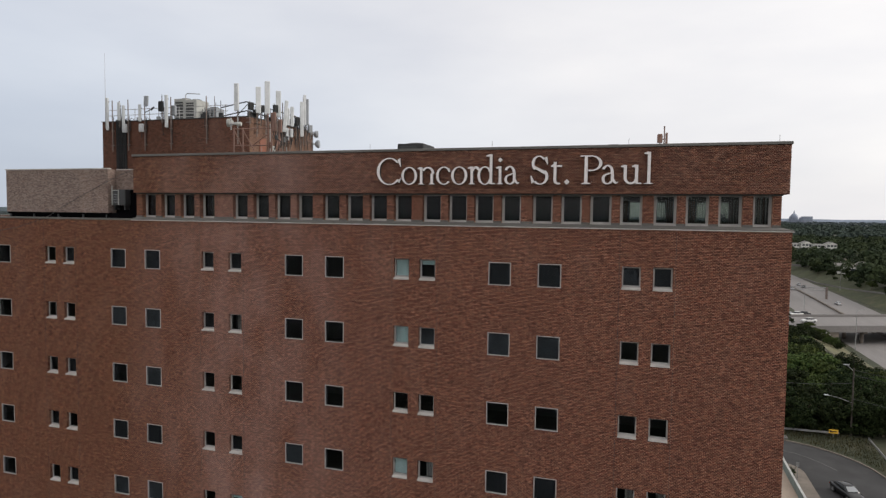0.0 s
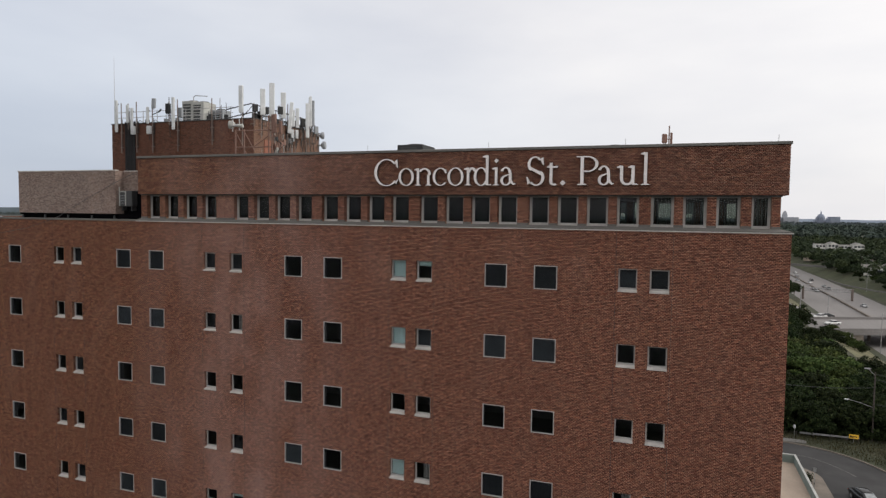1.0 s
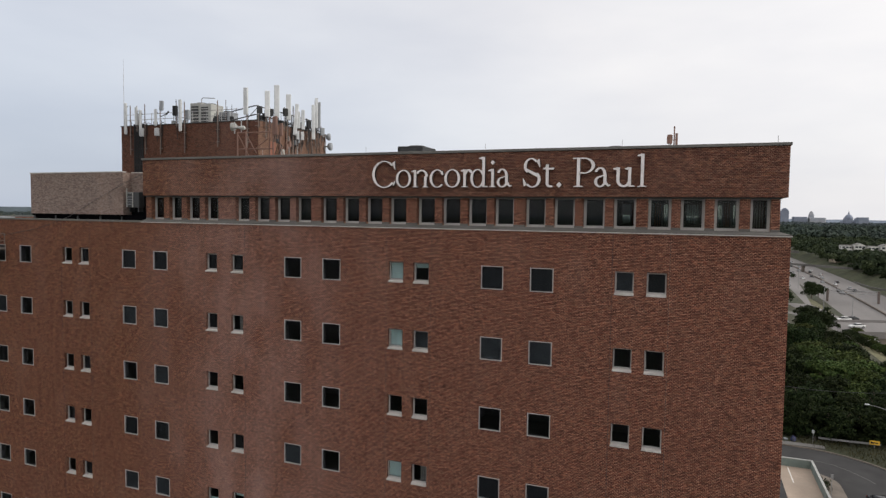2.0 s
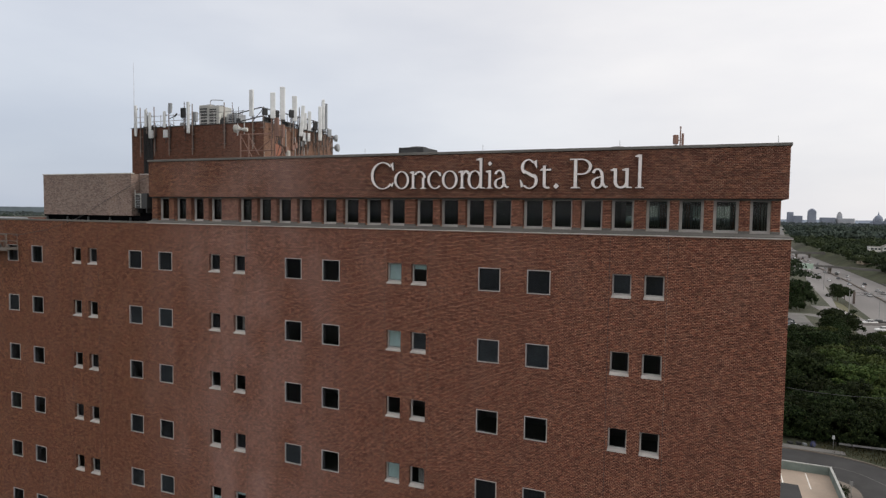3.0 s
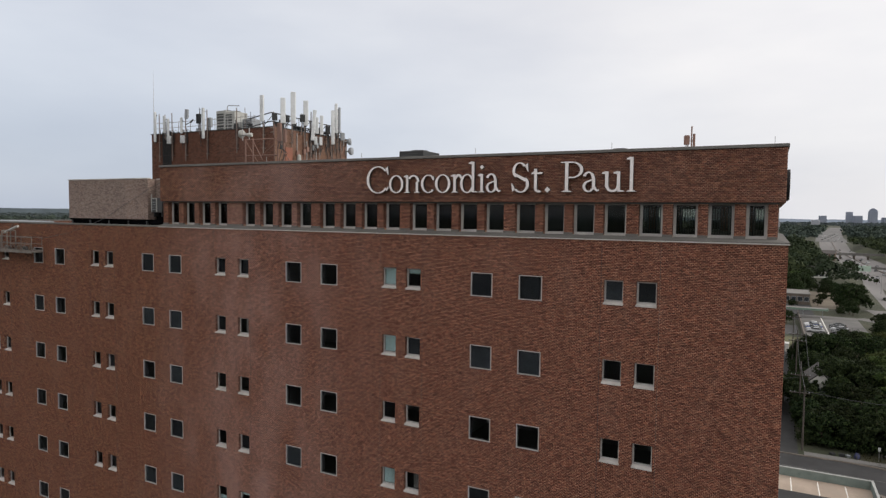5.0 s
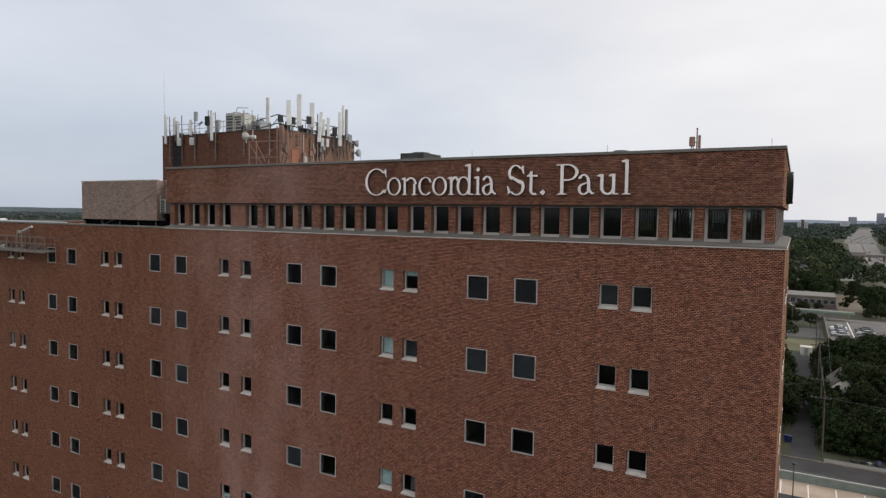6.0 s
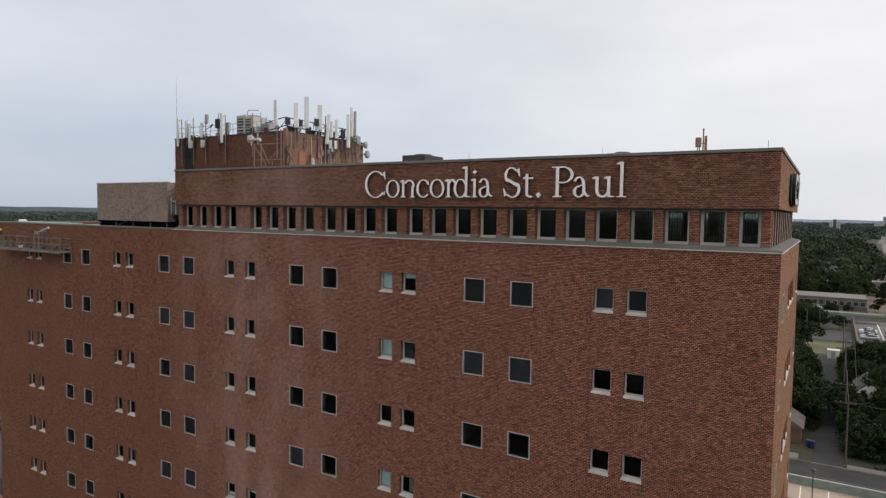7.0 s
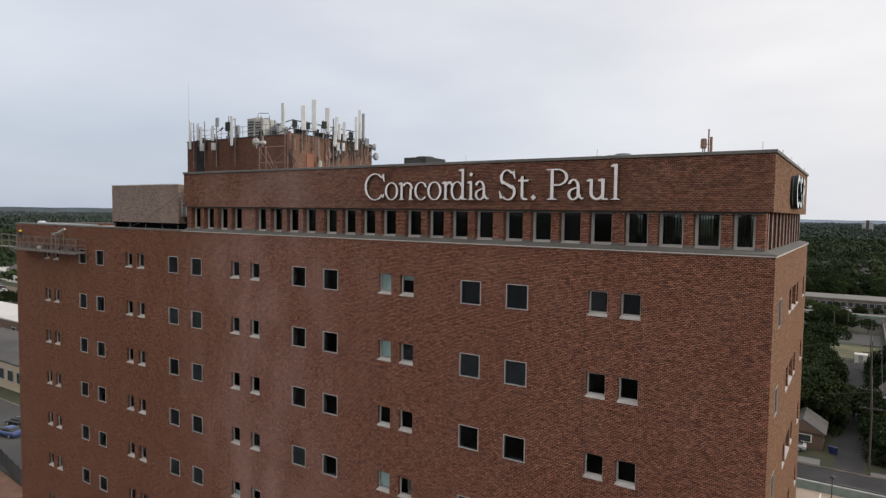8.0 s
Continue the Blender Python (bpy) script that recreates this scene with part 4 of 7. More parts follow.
for i, x in enumerate((-0.6, -6.9, -13.4, -20, -26.6)):
    part("lightning_rod", tubes(((x, 0.25, 36.0), (x, 0.25, 36.3), 0.01)), M_STEEL, tower)
for y in (3.5, 7.2, 11.0, 14.8):
    part("lightning_rod", tubes(((-0.25, y, 36.0), (-0.25, y, 36.28), 0.01)), M_STEEL, tower)

# lift penthouse
PX0, PX1, PY0, PY1, PZ = -44.2, -31.70, 6.5, 15.1, 39.05
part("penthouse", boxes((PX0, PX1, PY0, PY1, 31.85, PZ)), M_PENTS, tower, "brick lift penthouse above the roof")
# Thin facing whose lighter colour holds the sun on the east face.
part("penthouse_east_face", boxes((PX1 + 0.001, PX1 + 0.02, PY0, PY1, 35.5, PZ)), M_PENT_LIT, tower, "penthouse end face coloured a sunlit tan-brown")
part("penthouse_coping", boxes((PX0 - 0.06, PX1 + 0.06, PY0 - 0.06, PY1 + 0.06, PZ + 0.002, PZ + 0.06), bevel=0.015), M_DARKST, tower, "dark metal coping of the penthouse")
part("penthouse_door", boxes((PX1 + 0.022, PX1 + 0.08, 7.65, 8.4, 35.5, 37.75), bevel=0.01), M_DOOR, tower, "faded red-brown steel door")

# ---- walls in brick, one by one ----
JOINTS = [c + d for p in ((-7.04, -4.80), (-18.50, -16.22), (-30.48, -27.79), (-42.32, -39.96), (-54.44, -52.14)) for c, d in ((p[0], -0.12), (p[1], 0.12))]
for j in JOINTS:
    hold("movement_joint", finish(boxes((j - 0.008, j + 0.008, -0.003, -0.0005, 7.0, 32.05)), "movement_joint", M_DARKST), wall_s)
LOOSE = (-2.3, 0.0, 30.72, 32.06)
rows = course_bricks(-W, 0.006, 7.0, 32.055, holes_s, JOINTS)
mid_u, mid_z = rows[:, :2].mean(axis=1), rows[:, 2:].mean(axis=1)
loose = (mid_u > LOOSE[0]) & (mid_u < LOOSE[1]) & (mid_z > LOOSE[2]) & (mid_z < LOOSE[3])
hold("brickwork", bricks_mesh("brickwork", rows[~loose], south_np, M_BRICK), wall_s, kind="stuff")
hold("brickwork", bricks_mesh("brickwork", course_bricks(0.0, D, 12.0, 32.055, holes_e), east, M_BRICK_END_LIT), wall_e, kind="stuff")
hold("brickwork", bricks_mesh("brickwork", course_bricks(FX0, FX1 + 0.006, FAS0 + 0.004, FAS1, ()), lambda u, d, z: (u, FY0 + d, z), M_BRICKF), fas_s, kind="stuff")
hold("brickwork", bricks_mesh("brickwork", course_bricks(FY0, FY1, FAS0 + 0.004, FAS1, ()), lambda u, d, z: (FX1 - d, u, z), M_BRICK_END_LIT), fas_e, kind="stuff")
one_brick = {}
for p, q, a, b in rows[loose].tolist():
    key = (round(q - p, 3), round(b - a, 3))
    if key not in one_brick:
        one_brick[key] = finish(boxes((0, key[0], -0.0038, 0.0, 0, key[1])), "brick", M_BRICK_ONE)
    hold("brick", one_brick[key], wall_s, (p, 0, a))

# ---- lettering on the fascia ----


def slab(polys, depth, mat, name):
    """Flat strokes cut from sheet: each is a pair of edge lines, given depth towards +y."""
    bm = bmesh.new()
    for k, (left, right) in enumerate(polys):
        f = 0.0025 * (k % 4)
        rows = [[bm.verts.new((p[0], y, p[1])) for p, y in ((a, f), (b, f), (b, depth), (a, depth))] for a, b in zip(left, right)]
        for r, s in zip(rows, rows[1:]):
            for i in range(4):
                j = (i + 1) % 4
                bm.faces.new((r[i], s[i], s[j], r[j]))
        bm.faces.new(rows[0])
        bm.faces.new(rows[-1][::-1])
    bmesh.ops.recalc_face_normals(bm, faces=bm.faces)
    mesh = finish(bm, name, mat)
    mesh.materials.append(M_BRONZE)
    for p in mesh.polygons:
        if abs(p.normal[1]) < 0.5:
            p.material_index = 1
    return mesh


def arc(cx, cy, rx, ry, a0, a1, tv, th, n=28):
    """A bowl: thick at its sides (tv) and thin at top and foot (th)."""
    outer, inner = [], []
    for i in range(n + 1):
        a = radians(a0 + (a1 - a0) * i / n)
        outer.append((cx + rx * math.cos(a), cy + ry * math.sin(a)))
        inner.append((cx + (rx - tv) * math.cos(a), cy + (ry - th) * math.sin(a)))
    return outer, inner


def stem(x, z0, z1, w, lean=0.0):
    return [(x - w / 2, z0), (x - w / 2 - lean, z1)], [(x + w / 2, z0), (x + w / 2 - lean, z1)]


def foot(x, z, w, h=0.05):
    return [(x - w / 2, z), (x - w * 0.28, z + h)], [(x + w / 2, z), (x + w * 0.28, z + h)]


def flag(x, z, w, drop=0.11):
    """The slanted serif at the top left of a stem."""
    return [(x, z - drop * 1.25), (x - w, z - drop)], [(x, z), (x - w, z - drop + 0.045)]


def diamond(x, z, r):
    return [(x - r, z), (x, z + r)], [(x, z - r), (x + r, z)]


XH, CAP, ASC, ST, TH = 0.87, 1.34, 1.46, 0.138, 0.052


def glyph(ch, w):
    s = ST
    if ch == "C":
        return [arc(w * 0.52, CAP / 2, w * 0.52, CAP / 2 + 0.03, 42, 322, 0.155, 0.052), ([(w * 0.86, CAP * 0.93), (w * 0.97, CAP * 0.68)], [(w * 0.97, CAP * 1.01), (w * 1.0, CAP * 0.68)]), ([(w * 0.88, CAP * 0.10), (w * 0.98, CAP * 0.26)], [(w * 0.94, CAP * 0.06), (w * 1.0, CAP * 0.22)])]
    if ch == "o":
        return [arc(w / 2, XH / 2, w / 2, XH / 2 + 0.02, 0, 360, s, TH, 40)]
    if ch == "c":
        return [arc(w * 0.54, XH / 2, w * 0.54, XH / 2 + 0.02, 55, 318, s, TH), ([(w * 0.72, XH * 0.92), (w * 0.86, XH * 0.70)], [(w * 0.92, XH * 0.92), (w * 0.98, XH * 0.72)])]
    if ch == "n":
        a, b = w * 0.23, w * 0.79
        return [stem(a, 0.03, XH, s), foot(a, 0, 0.36), flag(a - s * 0.3, XH + 0.02, 0.16), arc((a + b + s) / 2, XH * 0.62, (b - a + s) / 2 + 0.0, XH * 0.40, 0, 150, s, 0.08), stem(b, 0.03, XH * 0.63, s), foot(b, 0, 0.36)]
    if ch == "r":
        a = w * 0.36
        return [stem(a, 0.03, XH, s), foot(a, 0, 0.38), flag(a - s * 0.3, XH + 0.02, 0.17), arc(a + 0.21, XH * 0.66, 0.24, XH * 0.36, 30, 160, 0.12, 0.11), diamond(w * 0.93, XH * 0.86, 0.09)]
    if ch == "d":
        b = w * 0.76
        return [arc(b * 0.55, XH * 0.49, b * 0.55, XH / 2 + 0.02, 28, 335, s, TH), stem(b, 0.02, ASC, s), flag(b - s * 0.3, ASC + 0.02, 0.2), foot(b + 0.09, 0.0, 0.30, 0.06)]
    if ch == "i":
        a = w * 0.52
        return [stem(a, 0.03, XH, s), foot(a, 0, w * 0.95), flag(a - s * 0.3, XH + 0.02, 0.17), diamond(a, XH + 0.32, 0.115)]
    if ch == "a":
        b = w * 0.66
        return [arc(w * 0.36, XH * 0.66, w * 0.36 + 0.01, XH * 0.36, 0, 158, s, 0.07), stem(b, 0.10, XH * 0.68, s), arc(w * 0.36, XH * 0.27, w * 0.36, XH * 0.29, 75, 330, s * 0.95, 0.06), ([(b - s * 0.5, 0.18), (w * 0.86, 0.0), (w, 0.05)], [(b + s * 0.5, 0.26), (w * 0.88, 0.09), (w, 0.10)]), ([(w * 0.30, XH * 0.50), (b, XH * 0.58)], [(w * 0.30, XH * 0.56), (b, XH * 0.65)])]
    if ch == "S":
        q = CAP * 0.5
        return [arc(w * 0.47, CAP * 0.735, w * 0.36, CAP * 0.285, 35, 232, 0.138, 0.058), arc(w * 0.53, CAP * 0.27, w * 0.40, CAP * 0.29, -142, 52, 0.148, 0.058), ([(w * 0.17, CAP * 0.59), (w * 0.50, CAP * 0.455), (w * 0.72, CAP * 0.36)], [(w * 0.27, CAP * 0.65), (w * 0.60, CAP * 0.525), (w * 0.86, CAP * 0.44)]), ([(w * 0.70, CAP * 0.92), (w * 0.86, CAP * 0.70)], [(w * 0.86, CAP * 0.99), (w * 0.90, CAP * 0.70)]), ([(w * 0.06, CAP * 0.30), (w * 0.12, CAP * 0.02)], [(w * 0.11, CAP * 0.30), (w * 0.26, CAP * 0.09)])]
    if ch == "t":
        a = w * 0.36
        return [stem(a, 0.14, XH + 0.18, s), ([(w * 0.02, XH - 0.05), (w * 0.86, XH - 0.06)], [(w * 0.06, XH + 0.02), (w * 0.90, XH + 0.03)]), arc(a + 0.16, 0.19, 0.237, 0.21, 180, 300, s, 0.09), flag(a + s * 0.5, XH + 0.20, 0.2, 0.2)]
    if ch == ".":
        return [diamond(w / 2, 0.10, 0.135)]
    if ch == "P":
        a = w * 0.26
        return [stem(a, 0.03, CAP, 0.152), foot(a, 0, 0.50, 0.06), ([(0.0, CAP - 0.055), (w * 0.5, CAP - 0.06)], [(0.0, CAP), (w * 0.5, CAP)]), arc(w * 0.48, CAP * 0.725, w * 0.50, CAP * 0.275, -92, 92, 0.148, 0.052), ([(w * 0.28, CAP * 0.45), (w * 0.5, CAP * 0.45)], [(w * 0.28, CAP * 0.50), (w * 0.5, CAP * 0.505)])]
    if ch == "u":
        a, b = w * 0.22, w * 0.76
        return [stem(a, XH * 0.34, XH, s), flag(a - s * 0.3, XH + 0.02, 0.17), arc((a + b) / 2 + 0.0, XH * 0.35, (b - a) / 2 + s / 2, XH * 0.37, 180, 345, s, 0.09), stem(b, 0.04, XH, s), flag(b - s * 0.3, XH + 0.02, 0.17), foot(b + 0.1, 0, 0.30, 0.06)]
    a = w * 0.52
    return [stem(a, 0.03, ASC, s), foot(a, 0, w * 0.95), flag(a - s * 0.3, ASC + 0.02, 0.18)]


SIGN = (("C", -19.47, -18.13), ("o", -18.10, -17.24), ("n", -17.25, -16.24), ("c", -16.22, -15.45), ("o", -15.43, -14.58), ("r", -14.56, -13.98), ("d", -14.06, -13.16), ("i", -13.12, -12.73), ("a", -12.70, -11.96), ("S", -11.48, -10.48), ("t", -10.46, -9.85), (".", -9.81, -9.54), ("P", -9.06, -8.03), ("a", -8.07, -7.34), ("u", -7.22, -6.29), ("l", -6.21, -5.75))
sign = thing("letter_sign", "pale grey raised serif letters fixed to the brick fascia", "sign", (0, FY0 - 0.19, 34.17))
for ch, a, b in SIGN:
    lt = hold("letter", slab(glyph(ch, b - a), 0.14, M_LETTER, "letter"), sign, (a, 0, 0))
    for px, pz in (((b - a) * 0.3, 0.12), ((b - a) * 0.5, 0.12)):
        part("standoff", tubes(((px, 0.12, pz), (px, 0.192, pz), 0.012)), M_STEEL, lt)

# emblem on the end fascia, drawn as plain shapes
emblem = thing("emblem_sign", "dark panel with three pale upright shapes on the end fascia", "sign", (FX1, 8.3, 33.97))
bm = bmesh.new()
n = 28
ring = []
for d in (0.02, 0.10):
    ring.append([bm.verts.new((d, 2.5 * math.copysign(abs(math.cos(2 * math.pi * i / n)) ** 0.5, math.cos(2 * math.pi * i / n)), 0.73 + 0.75 * math.copysign(abs(math.sin(2 * math.pi * i / n)) ** 0.5, math.sin(2 * math.pi * i / n)))) for i in range(n)])
for i in range(n):
    bm.faces.new((ring[0][i], ring[0][(i + 1) % n], ring[1][(i + 1) % n], ring[1][i]))
bm.faces.new(ring[1])
bm.faces.new(ring[0][::-1])
part("panel", bm, M_BLACK, emblem, "black rounded panel")


def raised(shape):
    """Black returns round the pale face of a raised shape."""
    shape.data.materials.append(M_BLACK)
    for p in shape.data.polygons:
        p.material_index = 0 if p.normal[0] > 0.5 else 1


def emblem_bow(y, z, ry, rz, a0, a1, inner):
    """A raised bow of flat strip, open where the angles leave off."""
    bow = bmesh.new()
    bows = []
    for k in range(17):
        t = radians(a0 + (a1 - a0) * k / 16)
        bows.append([bow.verts.new((d, y + r * ry * math.cos(t), z + r * rz * math.sin(t))) for d, r in ((0.102, 1), (0.26, 1), (0.26, inner), (0.102, inner))])
    for p, q in zip(bows, bows[1:]):
        for k in range(4):
            bow.faces.new((p[k], p[(k + 1) % 4], q[(k + 1) % 4], q[k]))
    bow.faces.new(bows[0][::-1])
    bow.faces.new(bows[-1])
    bmesh.ops.recalc_face_normals(bow, faces=bow.faces)
    raised(part("emblem_shape", bow, M_LOGO, emblem))


emblem_bow(-1.35, 0.73, 0.85, 0.74, 45, 315, 0.66)
emblem_bow(0.15, 1.08, 0.55, 0.38, 20, 250, 0.5)
emblem_bow(0.15, 0.40, 0.55, 0.38, -160, 70, 0.5)
emblem_bow(1.55, 1.05, 0.6, 0.42, -90, 90, 0.5)
raised(part("emblem_shape", boxes((0.102, 0.26, 1.2, 1.5, 0.02, 1.47)), M_LOGO, emblem))

# ---- on the roofs ----


def rooftop_unit(name, label, x0, x1, y0, y1, z0, z1, mat, group=""):
    t = thing(name, label, "air conditioner", ((x0 + x1) / 2, (y0 + y1) / 2, z0), group=group)
    w, d, h = x1 - x0, y1 - y0, z1 - z0
    part("casing", boxes((-w / 2, w / 2, -d / 2, d / 2, 0.12, h), bevel=0.03), mat, t)
    part("base_rail", boxes((-w / 2, w / 2, -d / 2 + 0.05, -d / 2 + 0.15, 0, 0.12), (-w / 2, w / 2, d / 2 - 0.15, d / 2 - 0.05, 0, 0.12)), M_DARKST, t)
    part("louvre_panel", boxes((-w / 2 + 0.1 * w, w / 2 - 0.25 * w, -d / 2 - 0.012, -d / 2 - 0.002, 0.2 * h + 0.1, 0.88 * h)), M_DARKST, t, "dark louvred intake")
    for i in range(5):
        z = 0.25 * h + 0.1 + i * 0.12 * h
        part("slat", boxes((-w / 2 + 0.1 * w, w / 2 - 0.25 * w, -d / 2 - 0.03, -d / 2 - 0.013, z, z + 0.03 * h)), mat, t)
    bm = bmesh.new()
    lathe(bm, [(min(w, d) * 0.34, 0), (min(w, d) * 0.36, 0.05), (min(w, d) * 0.3, 0.1)], 20, (0, 0, h + 0.001))
    part("fan_cowl", bm, M_DARKST, t)
    return t


rooftop_unit("rooftop_air_handler", "dark grey louvred air handler on the upper roof", -19.95, -18.35, 4.0, 6.0, 35.5, 36.72, M_RADIO)
rooftop_unit("rooftop_air_handler", "low grey duct unit beside the air handler", -18.2, -16.6, 5.2, 7.4, 35.5, 36.38, M_ANTG)
rooftop_unit("roof_hatch_unit", "low dark rooftop unit behind the coping", -8.5, -7.3, 6.0, 7.6, 35.5, 36.6, M_ANTG)
rooftop_unit("condenser_unit", "beige weathered condenser on the penthouse roof", -40.3, -39.2, 9.4, 10.8, PZ + 0.06, 41.1, M_HVAC)
rooftop_unit("condenser_unit", "second beige condenser with curved housing", -39.15, -38.1, 9.2, 10.6, PZ + 0.06, 40.95, M_HVAC)
rooftop_unit("condenser_unit", "small grey-green condenser on the penthouse roof", -37.7, -36.7, 9.6, 10.6, PZ + 0.06, 40.35, M_ANTG)
vent = thing("goose_pipe", "thin bent steel vent pipe over the condensers", "pipe", (-39.9, 10.2, PZ + 0.06))
part("pipe", tubes(((0, 0, 0), (0, 0, 2.4), 0.03), ((0, 0, 2.4), (0.15, 0, 2.52), 0.03), ((0.15, 0, 2.52), (1.3, 0, 2.42), 0.03)), M_STEEL, vent)

flue = thing("flue_stack", "rust-brown flue with a box cowl on the roof", "chimney", (-5.05, 13.4, 35.5))
part("flue_pipe", lathe(bmesh.new(), [(0.04, 0), (0.04, 2.95), (0.05, 2.97), (0.05, 3.05), (0.02, 3.07)], 12), M_RUST, flue)
part("cowl", lathe(bmesh.new(), [(0.14, 1.98), (0.17, 2.02), (0.17, 2.48), (0.14, 2.54)], 14, (-0.27, 0, 0)), M_RUST, flue, "rust-brown round cowl")
part("stay_plate", boxes((0.07, 0.21, -0.06, 0.06, 0.6, 2.62), bevel=0.01), M_RUST, flue)
part("flue_leg", tubes(((-0.3, 0, 0), (-0.3, 0, 2.0), 0.03), ((-0.2, 0, 0), (-0.2, 0, 2.0), 0.03), ((-0.27, 0, 2.2), (0.07, 0, 2.2), 0.025)), M_RUST, flue)


def mast(x, y, z0, z1, label, wall=(0, 1), r=0.035, group="antenna masts"):
    """A pipe mast held off the wall by two brackets."""
    t = thing("antenna_mast", label, "mast", (x, y, z0), group=group)
    part("pipe", tubes(((0, 0, 0), (0, 0, z1 - z0), r)), M_MAST, t)
    for f in (0.12, 0.5):
        z = (min(z1, PZ) - z0) * f * 1.3 + 0.1
        part("feeder_cable", tubes(((0.05, 0.05, z - 0.1), (0.06, 0.05, z + (1.0 if z1 > 40 else 0.5)), 0.02)), M_RADIO, t)
        part("bracket", tubes(((-0.12 * wall[1], -0.12 * wall[0], z), (0.12 * wall[1], 0.12 * wall[0], z), 0.022), ((0, 0, z), (wall[0] * 0.28, wall[1] * 0.28, z), 0.03)), M_MAST, t)
    return t


def panel_antenna(t, dx, dy, z0, z1, w=0.24, mat=None, tilt=0.0, label="", turn=0.0):
    """A radome on a mast; z0 and z1 from the mast's foot."""
    bm = boxes((-w / 2, w / 2, -0.07, 0.07, 0, z1 - z0), bevel=0.03)
    p = part("panel_antenna", bm, mat or M_ANT, t, label or "tall pale radome panel", (dx, dy, z0))
    p.rotation_euler = (0, radians(tilt), radians(turn))
    for z in (0.15, z1 - z0 - 0.3):
        part("clamp", boxes((-0.05, 0.05, 0.06, 0.16, z, z + 0.09)), M_DARKST, p)
    part("connector", tubes(((-0.05, 0, -0.08), (-0.05, 0, 0.02), 0.015), ((0.05, 0, -0.1), (0.05, 0, 0.02), 0.015)), M_DARKST, p)
    return p


def radio_box(t, dx, dy, z0, z1, w=0.34, mat=None, label=""):
    p = part("radio_unit", boxes((-w / 2, w / 2, -0.1, 0.1, 0, z1 - z0), bevel=0.02), mat or M_ANT, t, label or "pale radio unit", (dx, dy, z0))
    fin = finish(boxes((-0.008, 0.008, -0.125, -0.101, 0.05, (z1 - z0) - 0.05)), "cooling_fin", mat or M_ANT)
    for i in range(4):
        hold("cooling_fin", fin, p, (-w * 0.36 + i * w * 0.24, 0, 0))
    part("cable", tubes(((0, 0, -0.5), (0, 0, 0.0), 0.014), ((0.06, 0, -0.35), (0.06, 0, 0.0), 0.012)), M_RADIO, p)
    return p


SY = 6.32
whip = thing("whip_antenna", "thin grey whip antenna at the penthouse corner", "antenna", (-43.72, SY, 38.6))
part("whip", tubes(((0, 0, 0), (0, 0, 2.0), 0.03, 0.02), ((0, 0, 2.0), (0, 0, 5.4), 0.018, 0.006)), M_STEEL, whip)
part("bracket", tubes(((0, 0, 0.2), (0, 0.3, 0.2), 0.025)), M_STEEL, whip)
m = mast(-43.10, SY, 36.9, 40.57, "steel mast with one white panel at the penthouse corner")
panel_antenna(m, -0.40, -0.06, 1.55, 3.87, 0.2)
m = mast(-42.45, SY, 38.6, 40.5, "short mast with a slim white panel")
panel_antenna(m, 0.04, -0.1, 0.5, 1.8, 0.22)
m = mast(-41.68, SY, 36.94, 40.58, "steel mast with a white panel and radio box")
panel_antenna(m, -0.35, -0.08, 1.63, 3.23, 0.2)
radio_box(m, -0.22, -0.1, 1.30, 1.90, 0.32)
m = mast(-40.21, SY, 36.91, 40.24, "steel mast with white and grey antennas and a radio box")
panel_antenna(m, -0.36, -0.08, 2.07, 3.27, 0.2)
radio_box(m, -0.22, -0.1, 1.33, 1.90, 0.32)
panel_antenna(m, 0.16, -0.05, 3.15, 3.85, 0.34, M_ANTG, 4, "dark grey angled panel")
part("arm", tubes(((0, 0, 2.7), (0.75, 0, 2.95), 0.03), ((0.55, 0, 2.85), (0.8, 0, 3.05), 0.06)), M_DARKST, m)
m = mast(-38.70, SY, 38.8, 40.5, "short mast with a black radio unit")
radio_box(m, 0, -0.1, 0.82, 1.52, 0.36, M_RADIO, "black finned radio unit")
part("finial", tubes(((0, 0, 1.6), (0, 0, 2.0), 0.02), ((-0.08, 0, 1.85), (0.08, 0, 1.85), 0.015)), M_DARKST, m)
m = mast(-37.95, SY, 36.94, 40.59, "steel mast with a long white panel")
panel_antenna(m, -0.31, -0.08, 1.55, 3.81, 0.24)
radio_box(m, 0.1, 0.2, 2.4, 3.1, 0.34, M_ANTG, "grey radio unit behind the mast")
mast(-34.99, SY, 37.3, 40.54, "bare steel mast on the penthouse wall")
mast(-34.78, SY + 0.6, 39.1, 40.64, "thin bare rod behind the parapet", r=0.02)
m = mast(-32.44, SY - 0.05, 37.2, 41.0, "corner mast with a tall white panel")
panel_antenna(m, 0, -0.12, 2.22, 4.04, 0.34)
EX = -31.5
